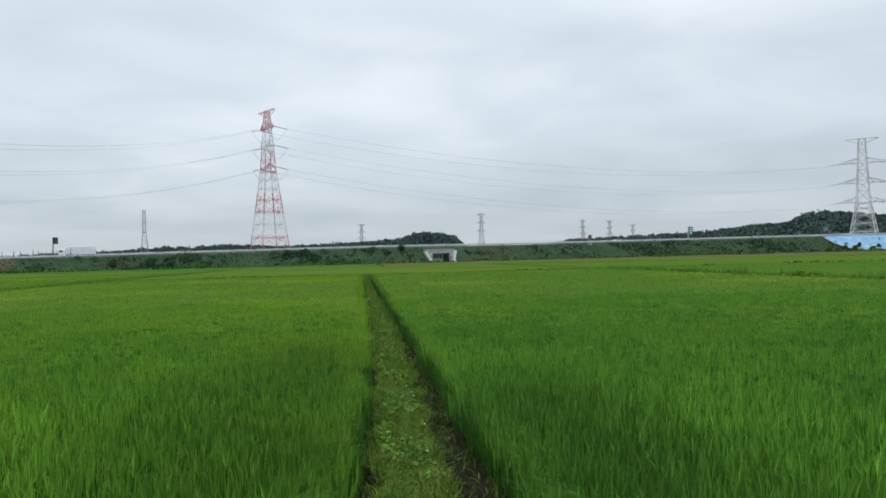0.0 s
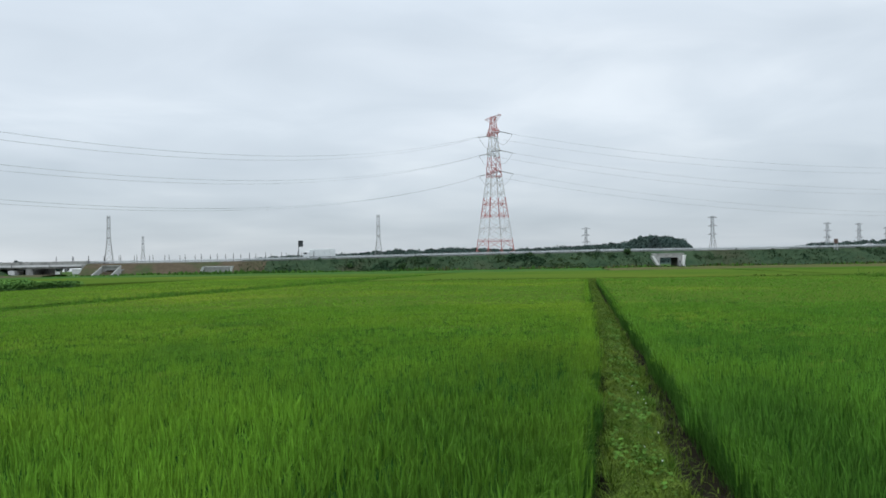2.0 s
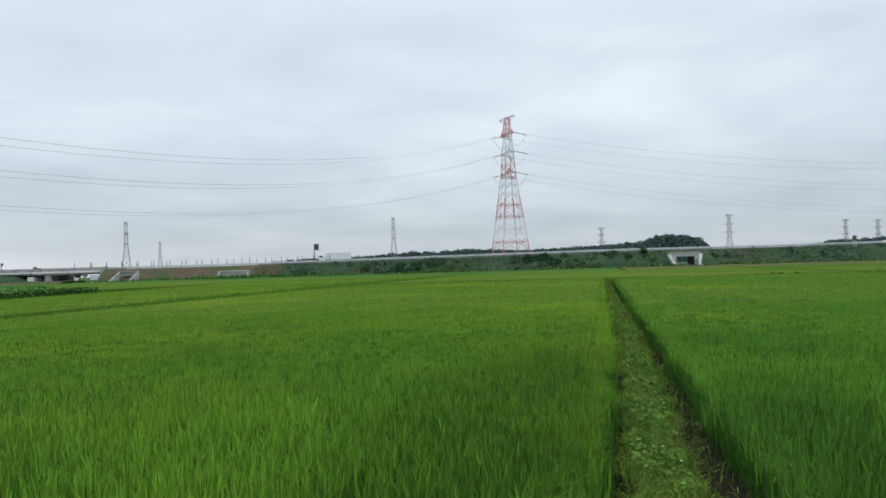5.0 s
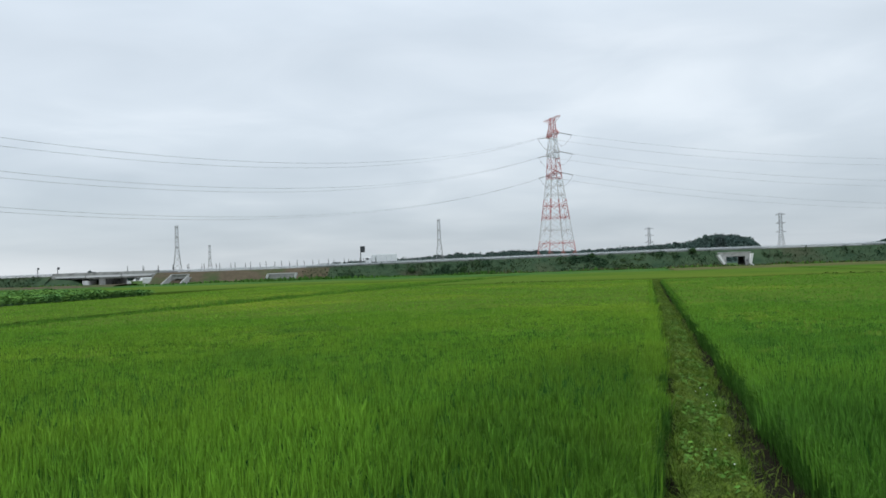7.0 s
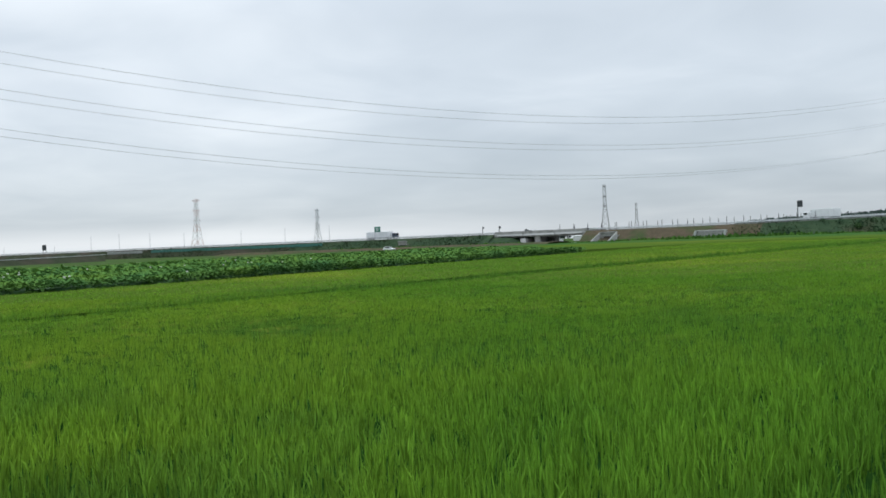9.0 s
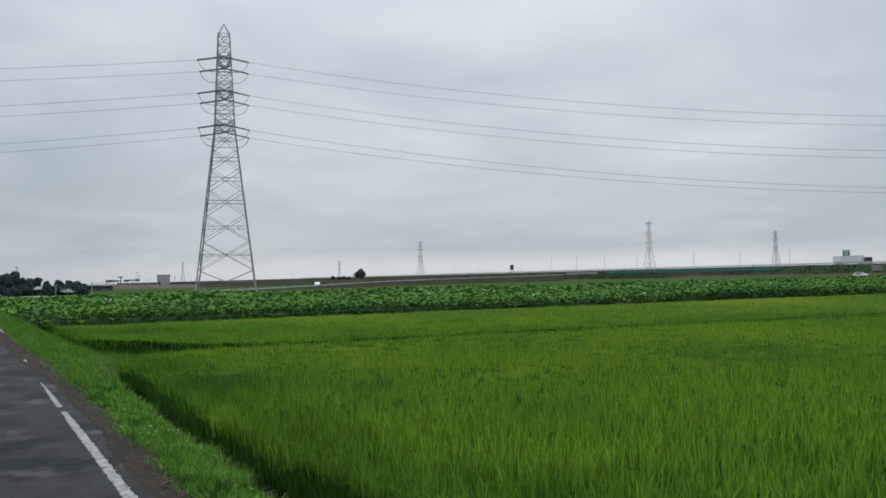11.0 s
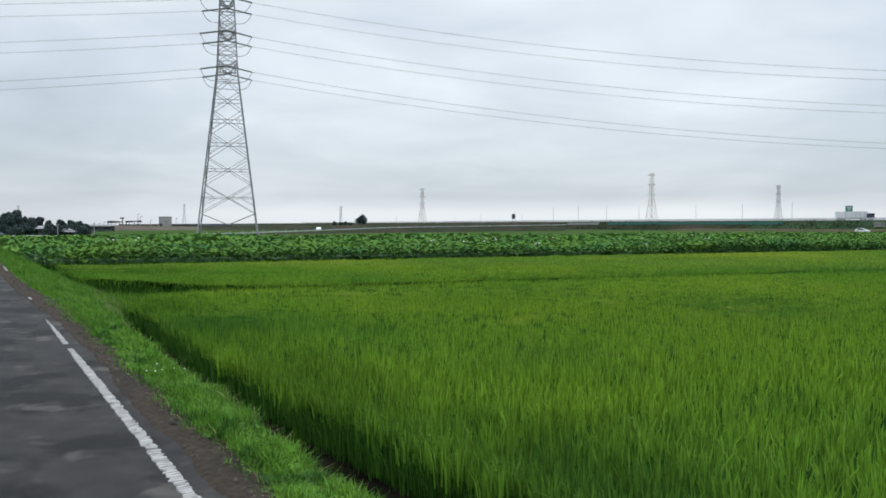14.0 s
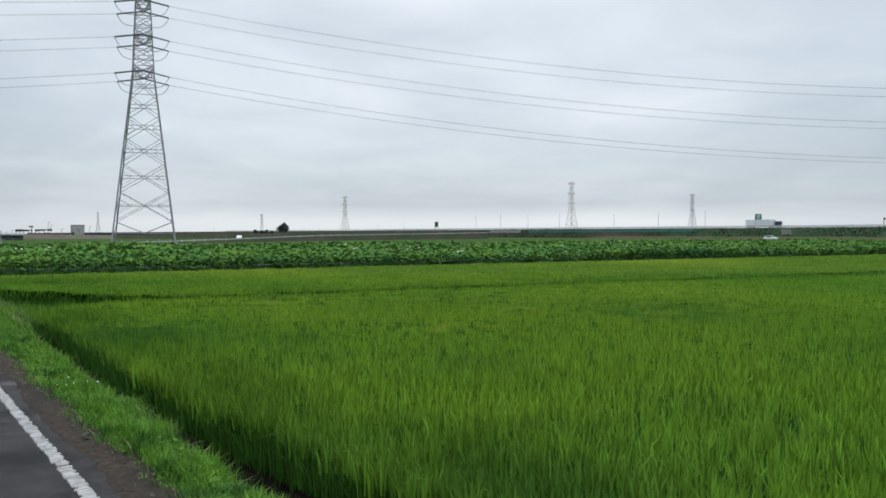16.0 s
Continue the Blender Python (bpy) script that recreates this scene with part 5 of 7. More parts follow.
def main_culvert():
    """Box culvert through the embankment; a facing wall wide above and narrow below, with pale rims."""
    s = CULVERT_S
    top = 4.15 - GROUND
    c = thing("box_culvert", "pale concrete road underpass with slanted rims under the highway", "underpass", group="highway underpasses")
    c.matrix_basis = hwy_frame(s, -11.0, GROUND)
    hw, wo = 3.3, 5.0
    clear = 3.5

    def askew(bm):
        for v in bm.verts:
            v.co.x += 0.2 * v.co.y
        return bm
    part("side_wall", askew(boxes(((0.7, 34, clear), (-hw - 0.35, 17, clear / 2)))), M_RIM, c)
    part("side_wall", askew(boxes(((0.7, 34, clear), (hw + 0.35, 17, clear / 2)))), M_WHITECON, c)
    part("roof_slab", askew(boxes(((2 * hw + 1.4, 34, 0.7), (0, 17, clear + 0.35)))), M_CONCRETE, c)
    part("floor_slab", askew(boxes(((2 * hw, 34, 0.2), (0, 17, 0.12)))), M_CONCRETE, c)
    part("facing_wall", prism([(-hw, 0.1), (-hw - 0.8, 0.1), (-wo - 1.0, top), (-hw, top)], -0.3, 0.1), M_CONCRETE, c)
    part("facing_wall", prism([(hw, 0.1), (hw + 1.3, 0.1), (wo, top), (hw, top)], -0.3, 0.1), M_CONCRETE, c)
    part("lintel", prism([(-hw + 0.002, clear), (hw - 0.002, clear), (hw - 0.002, top), (-hw + 0.002, top)], -0.32, 0.1), M_CONCRETE, c)
    part("rim", prism([(-hw - 1.0, 0.1), (-hw - 0.2, 0.1), (-wo - 0.9, top - 0.5), (-wo - 1.9, top - 0.5)], -2.2, 0.3), M_RIM, c, "bright new concrete rim")
    part("rim", prism([(hw + 2.6, 0.1), (hw + 1.5, 0.1), (hw + 1.0, 1.0), (wo - 0.1, top - 0.3), (wo + 0.7, top - 0.3), (hw + 1.7, 0.9)], -2.2, 0.3), M_RIM, c, "bright new concrete rim")
    part("coping", boxes(((2 * wo + 1.6, 0.7, 0.35), (-0.5, -0.1, top + 0.18))), M_CONCRETE, c)
    part("marker_plate", boxes(((0.7, 0.08, 0.7), (hw + 0.6, -0.36, 1.9)), bevel=0.02), M_PORCELAIN, c, "small dark square plate")
    fill = []
    verts = []
    for ss in (CULVERT_S - 4.3, CULVERT_S + 4.1):
        z = hwy_z(ss)
        for w, zz in ((-9.0, 4.0), (-4.2, z - 1.4), (-0.8, z - 0.1), (0, z), (22, z), (24, z - 0.2), (27.5, 3.9)):
            verts.append(hwy_pt(ss - 0.2 * (w + 11), w, zz))
    for j in range(6):
        fill.append((j, j + 7, j + 8, j + 1))
    tagged(new("embankment_4", mesh_from("embankment_4", verts, fill, M_BANK)), "grass-covered fill above the underpass", "embankment", kind="structure")


def winged_culvert(az, w, z_top, width, label, hw=2.4, wings=True, skew=0.0):
    s = az_to_s(az, w)
    c = thing("box_culvert", label, "underpass", group="highway underpasses")
    c.matrix_basis = hwy_frame(s, w, GROUND) @ pose(0, 0, 0, 0, 0, skew)
    top = z_top - GROUND
    clear = top - 1.3
    part("front_wall", prism([(-hw, clear), (hw, clear), (hw, 0), (width / 2 - 1.2, 0), (width / 2 - 1.2, top), (-width / 2 + 1.2, top), (-width / 2 + 1.2, 0), (-hw, 0)], 0, 0.5), M_DIMCON, c)
    part("inner_wall", boxes(((0.5, 10, clear), (-hw - 0.25, 5.5, clear / 2)), ((0.5, 10, clear), (hw + 0.25, 5.5, clear / 2)), ((2 * hw, 0.4, clear), (0, 10.4, clear / 2)), ((2 * hw + 1, 10, 0.4), (0, 5.5, clear + 0.2))), M_DIMCON, c)
    part("coping", boxes(((width - 2.0, 0.9, 0.5), (0, 0.1, top + 0.25)), bevel=0.04), M_DIMCON, c)
    for sg in (-1, 1) if wings else ():
        bm = bmesh.new()
        x0, x1 = sg * (width / 2 - 1.2), sg * (width / 2 - 1.0)
        t = 0.35 * sg
        vs = [bm.verts.new(p) for p in ((x0, 0, 0), (x1, -6.4, 0), (x1, -6.4, 0.4), (x0, 0, top + 0.3), (x0 + t, 0, 0), (x1 + t, -6.4, 0), (x1 + t, -6.4, 0.4), (x0 + t, 0, top + 0.3))]
        for f in ((0, 1, 2, 3), (7, 6, 5, 4), (3, 2, 6, 7), (1, 5, 6, 2), (0, 3, 7, 4)):
            bm.faces.new([vs[i] for i in f])
        bmesh.ops.recalc_face_normals(bm, faces=bm.faces)
        part("wing_wall", bm, M_CONCRETE, c)
    return c


def low_wall():
    s = az_to_s(24.15, -11)
    c = thing("retaining_wall", "low pale concrete retaining wall at the embankment's foot", "retaining wall")
    c.matrix_basis = hwy_frame(s, -11.0, GROUND)
    part("wall_panel", prism([(-5.6, 0), (4.0, 0), (5.0, 2.7), (-4.6, 2.7)], 0, 0.5), M_DIMCON, c)
    part("coping", boxes(((9.6, 0.8, 0.3), (0, 0.2, 2.85)), bevel=0.03), M_WHITECON, c)
    part("side_rim", prism([(-6.5, 0), (-5.6, 0), (-4.6, 2.95), (-5.2, 2.95)], -1.2, 0.6), M_WHITECON, c, "bright slanted concrete rim")
    part("side_rim", prism([(4.0, 0), (4.8, 0), (5.8, 2.95), (5.2, 2.95)], -1.2, 0.6), M_WHITECON, c, "bright slanted concrete rim")


main_culvert()
winged_culvert(30.55, -7.0, 2.9, 9.6, "pale concrete underpass with sloping wing walls", 2.6, True, -14.0)
winged_culvert(44.2, -6.5, 2.6, 6.5, "small concrete underpass far along the embankment", 2.0, False)
low_wall()


def bridge():
    b = thing("highway_bridge", "low concrete highway bridge with pale parapets", "bridge")
    for w0, w1 in ((-0.3, 10.2), (11.2, 21.8)):
        for s0, s1 in ((129, 142.6), (143, 156.6), (157, 170)):
            bm = bmesh.new()
            vs = []
            for s in (s0, s1):
                z = hwy_z(s)
                for w, zz in ((w0, z - 0.3), (w0 + 1.4, z - 1.5), (w1 - 1.4, z - 1.5), (w1, z - 0.3), (w1, z), (w0, z)):
                    vs.append(bm.verts.new(hwy_pt(s, w, zz)))
            for j in range(6):
                bm.faces.new((vs[j], vs[(j + 1) % 6], vs[6 + (j + 1) % 6], vs[6 + j]))
            bm.faces.new(vs[:6][::-1])
            bm.faces.new(vs[6:])
            bmesh.ops.recalc_face_normals(bm, faces=bm.faces)
            part("deck", bm, M_DIMCON, b)
            for w in (w0, w1 - 0.25):
                bm = bmesh.new()
                vs = [bm.verts.new(hwy_pt(s, w + dw, hwy_z(s) + dz)) for s in (s0, s1) for dw, dz in ((-0.0, -0.10), (0.25, -0.10), (0.22, 1.05), (0.03, 1.05))]
                for j in range(4):
                    bm.faces.new((vs[j], vs[(j + 1) % 4], vs[4 + (j + 1) % 4], vs[4 + j]))
                bm.faces.new(vs[:4][::-1])
                bm.faces.new(vs[4:])
                bmesh.ops.recalc_face_normals(bm, faces=bm.faces)
                part("parapet", bm, M_DIMCON, b, "grey concrete parapet")
                bm = bmesh.new()
                vs = [bm.verts.new(hwy_pt(s, w + dw, hwy_z(s) + dz)) for s in (s0, s1) for dw, dz in ((-0.2, -0.85), (0.25, -0.85), (0.25, -0.14), (-0.2, -0.14))]
                for j in range(4):
                    bm.faces.new((vs[j], vs[(j + 1) % 4], vs[4 + (j + 1) % 4], vs[4 + j]))
                bm.faces.new(vs[:4][::-1])
                bm.faces.new(vs[4:])
                bmesh.ops.recalc_face_normals(bm, faces=bm.faces)
                part("edge_beam", bm, M_WHITECON, b, "bright concrete edge beam")
    for w in (5.0, 16.5):
        s = 151.0
        bm = boxes(((2.6, 8.0, hwy_z(s) - GROUND - 1.2), (0, 0, (hwy_z(s) + GROUND) / 2 - 0.75)), bevel=0.1)
        part("pier", bm, M_DIMCON, b, at=Matrix.Translation(hwy_pt(s, w, 0)) @ pose(0, 0, 0, 0, 0, HWY_AZ))
    verts = []
    for s, z, toe in ((172.0, 3.2, -9.6), (162.0, 2.4, -8.2), (155.5, GROUND - 0.05, -3.0)):
        verts += [hwy_pt(s, toe, GROUND - 0.05), hwy_pt(s, -1.0, z), hwy_pt(s, 22.0, z), hwy_pt(s, 28.0, GROUND - 0.05)]
    part("bearing_block", boxes(((2.4, 7.0, 2.6), (0, 3.6, 1.3)), bevel=0.08), M_WHITECON, b, at=Matrix.Translation(hwy_pt(157.2, 0, GROUND)) @ pose(0, 0, 0, 0, 0, HWY_AZ))
    tagged(new("embankment_6", mesh_from("embankment_6", verts, [(a + k, a + k + 1, a + k + 5, a + k + 4) for a in (0, 4) for k in range(3)], M_BANK)), "grassy slope under the bridge's end", "embankment", kind="structure")
    for s in (130.0, 169.4):
        bm = boxes(((1.6, 23, hwy_z(s) - GROUND - 0.1), (0, 10.7, (hwy_z(s) + GROUND) / 2 - 0.2)))
        part("abutment", bm, M_DIMCON, b, at=Matrix.Translation(hwy_pt(s, 0, 0)) @ pose(0, 0, 0, 0, 0, HWY_AZ))


bridge()
M_BLACK = material("black_rubber", (0.012, 0.012, 0.013), (0.025, 0.025, 0.027), 6, 0.8)
M_TRUCKWHITE = material("white_truck_panel", (0.66, 0.67, 0.68), (0.76, 0.77, 0.78), 0.8, 0.4)
M_TRUCKDARK = material("dark_blue_cab_paint", (0.03, 0.045, 0.075), (0.05, 0.065, 0.10), 1.0, 0.35)
M_GLASS = material("dark_vehicle_glass", (0.015, 0.018, 0.02), (0.03, 0.034, 0.038), 1.0, 0.08, spec=0.6)
M_LAMP = material("clear_lamp_glass", (0.55, 0.55, 0.5), (0.7, 0.7, 0.65), 3, 0.2)
M_SIGNGREEN = material("green_road_sign_sheet", (0.0, 0.13, 0.09), (0.01, 0.19, 0.13), 1.0, 0.5)
M_SIGNBROWN = material("brown_sign_sheet", (0.09, 0.055, 0.045), (0.13, 0.08, 0.065), 1.0, 0.6)
M_SIGNDARK = material("dark_sign_back", (0.03, 0.035, 0.04), (0.06, 0.065, 0.07), 1.0, 0.6)


def wheel(parent, x, y, r=0.5, w=0.3):
    bm = bmesh.new()
    bmesh.ops.create_cone(bm, cap_ends=True, segments=18, radius1=r, radius2=r, depth=w)
    bmesh.ops.transform(bm, matrix=pose(x, y, r, 90), verts=bm.verts)
    ob = part("wheel", bm, M_BLACK, parent)
    rim = bmesh.new()
    bmesh.ops.create_cone(rim, cap_ends=True, segments=12, radius1=r * 0.55, radius2=r * 0.5, depth=w + 0.04)
    bmesh.ops.transform(rim, matrix=pose(x, y, r, 90), verts=rim.verts)
    part("rim", rim, M_STEEL, ob)


def truck(label, az, w, heading_left, length, cab_mat, semi):
    """x forward. heading_left: the way along the highway."""
    s = az_to_s(az, w)
    t = thing("truck", label, "truck", group="trucks on the highway")
    t.matrix_basis = Matrix.Translation(hwy_pt(s, w, hwy_z(s) + 0.035)) @ pose(0, 0, 0, 0, 0, HWY_AZ + (180 if heading_left else 0))
    h = length / 2
    cabl = 2.2
    bm = boxes(((cabl, 2.4, 2.3), (h - cabl / 2, 0, 1.75)), bevel=0.14)
    cab = part("cab", bm, cab_mat, t)
    part("windscreen", boxes(((0.06, 2.1, 0.85), (h - 0.0, 0, 2.25)), bevel=0.02), M_GLASS, cab)
    for sg in (-1, 1):
        part("side_window", boxes(((0.95, 0.05, 0.7), (h - 0.85, sg * 1.2, 2.3)), bevel=0.015), M_GLASS, cab)
        part("headlight", boxes(((0.06, 0.4, 0.22), (h - 0.0, sg * 0.85, 0.95)), bevel=0.02), M_LAMP, cab)
        part("mirror", boxes(((0.12, 0.22, 0.45), (h - 0.2, sg * 1.38, 2.35)), bevel=0.03), M_BLACK, cab)
    part("bumper", boxes(((0.25, 2.4, 0.4), (h - 0.05, 0, 0.62)), bevel=0.05), M_SIGNDARK, cab)
    gap = 1.1 if semi else 0.25
    bl = length - cabl - gap
    bx = -h + bl / 2
    body = part("cargo_box", boxes(((bl, 2.48, 2.6), (bx, 0, 2.45)), bevel=0.04), M_TRUCKWHITE, t)
    n = 7 if semi else 5
    for i in range(1, n):
        for sg in (-1, 1):
            part("panel_rib", boxes(((0.06, 0.03, 2.5), (-h + bl * i / n, sg * 1.25, 2.45))), M_STEEL, body)
    if not semi:
        for sg in (-1, 1):
            part("side_door", boxes(((1.6, 0.03, 2.2), (bx + 0.4, sg * 1.258, 2.4))), M_TRUCKWHITE, body)
    part("chassis", boxes(((length - 0.6, 1.0, 0.35), (-0.1, 0, 0.95))), M_SIGNDARK, t)
    for sg in (-1, 1):
        part("side_guard", boxes(((bl * 0.4, 0.06, 0.45), (bx + bl * 0.08, sg * 1.15, 0.75))), M_STEEL, t)
    axles = [h - 1.2, -h + 1.2, -h + 2.5] if not semi else [h - 1.2, h - 4.4, -h + 1.3, -h + 2.6]
    for x in axles:
        for sg in (-1, 1):
            wheel(t, x, sg * 1.05)
    return t


truck("white box truck driving on the raised highway", 17.6, 4.0, True, 11.9, M_TRUCKWHITE, False)
truck("semi-trailer truck with a dark cab and pale trailer", 45.5, 6.5, False, 16.8, M_TRUCKDARK, True)


def car(label, at, rz, paint):
    c = thing("car", label, "car", at, rz, "cars")
    sec = [(-2.0, 0.35), (2.05, 0.35), (2.1, 0.75), (1.1, 0.95), (0.45, 1.48), (-1.2, 1.5), (-1.95, 1.0), (-2.1, 0.7)]
    bm = prism(sec, -0.82, 0.82)
    bmesh.ops.bevel(bm, geom=list(bm.edges), offset=0.06, segments=1, affect="EDGES")
    body = part("body", bm, paint, c)
    for sg in (-1, 1):
        part("side_window", prism([(-1.25, 0.98), (0.85, 0.98), (0.38, 1.38), (-1.1, 1.4)], sg * 0.80, sg * 0.84), M_GLASS, body)
        part("headlight", boxes(((0.06, 0.35, 0.14), (2.08, sg * 0.58, 0.72))), M_LAMP, body)
    bm = bmesh.new()
    vs = [bm.verts.new(p) for p in ((1.06, -0.7, 0.99), (1.06, 0.7, 0.99), (0.5, 0.65, 1.44), (0.5, -0.65, 1.44))]
    bm.faces.new(vs)
    part("windscreen", bm, M_GLASS, body)
    for x in (-1.3, 1.3):
        for sg in (-1, 1):
            wheel(c, x, sg * 0.76, 0.31, 0.2)


car("small white van on the slip road", place(79.4, 300, -0.5), 170, M_TRUCKWHITE)
p = place(45.1, 300, GROUND)
car("small white car parked below the embankment", p, 20, M_TRUCKWHITE)
s_car = az_to_s(-17.0, 2.3)
car("pale car driving on the raised highway", hwy_pt(s_car, 2.3, hwy_z(s_car) + 0.035), HWY_AZ + 180, M_TRUCKWHITE)


def sign(label, az, w, height, panel, size, posts=1, kind="road sign"):
    s = az_to_s(az, w)
    t = thing("road_sign", label, kind, group="highway signs")
    t.matrix_basis = Matrix.Translation(hwy_pt(s, w, hwy_z(s))) @ pose(0, 0, 0, 0, 0, HWY_AZ)
    pw, ph = size
    for i in range(posts):
        bm = bmesh.new()
        x = 0 if posts == 1 else (-0.35 + 0.7 * i) * pw
        tube(bm, [(x, 0, -1.2), (x, 0, height)], 0.16, 8)
        part("post", bm, M_STEEL if panel is not M_SIGNDARK else M_SIGNDARK, t)
    cx = pw * 0.55 if posts == 1 else 0
    pn = part("panel", boxes(((pw, 0.12, ph), (cx, -0.2, height - ph / 2)), bevel=0.04), panel, t)
    if panel is M_SIGNGREEN:
        for k in range(3):
            part("text_bar", boxes(((pw * (0.7 - 0.12 * k), 0.02, ph * 0.12), (cx, -0.272, height - ph * (0.25 + 0.25 * k)))), M_WHITESTEEL, pn)
    elif panel is M_WHITESTEEL:
        part("panel_edge", boxes(((pw * 0.3, 0.03, ph * 0.5), (cx + pw * 0.25, -0.28, height - ph * 0.5))), M_WHITESTEEL, pn)


sign("dark back of a road sign on a tall post", 18.95, 1.6, 7.2, M_SIGNDARK, (1.6, 2.3))
sign("green highway direction sign on a post", 46.0, 1.6, 6.1, M_SIGNGREEN, (3.2, 2.4))
sign("green highway direction sign on a post", -21.5, 1.6, 5.9, M_SIGNGREEN, (2.1, 3.6))
sign("brown sign on two pale posts below the guardrail", -15.25, -2.0, 3.4, M_SIGNBROWN, (1.5, 1.7), 2)
sign("small dark sign on a thin post", 38.8, 1.6, 3.6, M_SIGNDARK, (0.8, 0.8))
sign("small dark sign on a thin post", 37.7, 9.0, 3.7, M_SIGNDARK, (0.9, 1.0))
sign("dark highway sign on two posts", 66.4, 1.6, 5.6, M_SIGNDARK, (4.2, 3.4), 2)


def light_poles():
    for az, hgt in ((68.6, 5.5), (63.78, 9.2), (62.15, 9.6), (60.33, 9.0), (58.26, 8.4), (54.71, 7.4), (51.9, 7.8), (49.0, 8.2), (65.85, 4.4), (70.3, 4.6), (80.9, 6), (74.2, 5.5)):
        s = az_to_s(az, 3)
        t = thing("street_lamp", "slender pale lamp pole beside the highway", "street lamp", group="highway lamps")
        t.matrix_basis = Matrix.Translation(hwy_pt(s, 3, hwy_z(s))) @ pose(0, 0, 0, 0, 0, HWY_AZ)
        bm = bmesh.new()
        tube(bm, [(0, 0, 0), (0, 0, hgt * 0.6), (0, 0.0, hgt)], [0.11, 0.09, 0.07], 6)
        part("pole", bm, M_STEEL, t)
        part("lamp_head", boxes(((0.22, 0.5, 0.14), (0, 0.2, hgt)), bevel=0.03), M_WHITESTEEL, t)
    pm = shared("marker_body", boxes(((0.15, 0.15, 3.1), (0, 0, 1.55)), bevel=0.03), M_SIGNDARK)
    cap = shared("cap", boxes(((0.24, 0.24, 0.8), (0, 0, 1.7)), bevel=0.04), M_SIGNDARK)
    for w, off in ((1.4, 0.0), (20.5, 1.6)):
        for i in range(17):
            s = 45 + off + 6.0 * i
            if s > 150:
                continue
            t = thing("marker_post", "dark slender post standing on the highway's edge", "post", group="highway posts")
            t.matrix_basis = Matrix.Translation(hwy_pt(s, w, hwy_z(s))) @ pose(0, 0, 0, 0, 0, HWY_AZ)
            part("shaft", pm, None, t)
            part("cap", cap, None, t)


light_poles()


def noise_barrier():
    mat = material("teal_barrier_panel", (0.03, 0.12, 0.10), (0.05, 0.17, 0.14), 0.5, 0.6)
    grey = material("grey_barrier_panel", (0.22, 0.23, 0.22), (0.30, 0.31, 0.30), 0.5, 0.7)
    for az0, az1, m, lab in ((49.5, 60.6, mat, "teal-green barrier fence below the highway"), (60.8, 62.9, grey, "grey panel fence below the highway")):
        t = thing("barrier_fence", lab, "fence")
        a, b = az_to_s(az0, -4), az_to_s(az1, -4)
        n = int((b - a) / 6)
        me = shared("panel", boxes(((5.9, 0.15, 1.7), (0, 0, 0.85)), bevel=0.02), m)
        for i in range(n):
            s = a + 6 * (i + 0.5)
            part("panel", me, None, t, at=Matrix.Translation(hwy_pt(s, -4, hwy_z(s) - 2.2)) @ pose(0, 0, 0, 0, 0, HWY_AZ))


noise_barrier()


def tarp():
    mat = material("blue_plastic_sheet", (0.10, 0.20, 0.32), (0.15, 0.27, 0.40), 0.35, 0.6, 0.6, 1.5, third=(0.20, 0.32, 0.42), third_scale=0.2)
    rnd = random.Random(4)
    verts, faces = [], []
    n, m = 40, 6
    for i in range(n + 1):
        s = -262 - 130 * i / n
        z = hwy_z(s)
        hgt = z - GROUND
        lo = 0.62 + 0.30 * min(1, i / 4) + rnd.uniform(-0.06, 0.06)
        for j in range(m + 1):
            d = lo * j / m
            w = -0.9 - 1.8 * hgt * d * min(1, (i + 1.2) / 2.2)
            verts.append(hwy_pt(s, w - 0.5 - rnd.uniform(0, 0.6), z - 0.1 - hgt * d * min(1, (i + 1.2) / 2.2) + 0.25))
    for i in range(n):
        for j in range(m):
            a = i * (m + 1) + j
            faces.append((a, a + m + 1, a + m + 2, a + 1))
    t = thing("slope_tarp", "bright blue plastic sheet laid over the embankment's slope", "tarpaulin")
    part("sheet", mesh_from("sheet", verts, faces, mat, True), None, t)
    bag = shared("sandbag", boxes(((0.7, 0.4, 0.22), (0, 0, 0.1)), bevel=0.08), M_CONCRETE)
    for i in range(24):
        s = -270 - 5 * i
        part("sandbag", bag, None, t, at=Matrix.Translation(hwy_pt(s, -3.2, hwy_z(s) - 0.1 - (hwy_z(s) - GROUND) * 0.2 + 0.6)) @ pose(0, 0, 0, 0, 0, rnd.uniform(0, 90)))


tarp()


# ---- weeds and shrubs on the embankment ----
def scatter(rng, n, s0, s1, w0, w1):
    s, w = rng.uniform(s0, s1, n), rng.uniform(w0, w1, n)
    q = HWY_D + w
    return HWY_U.x * s + HWY_N.x * q, HWY_U.y * s + HWY_N.y * q


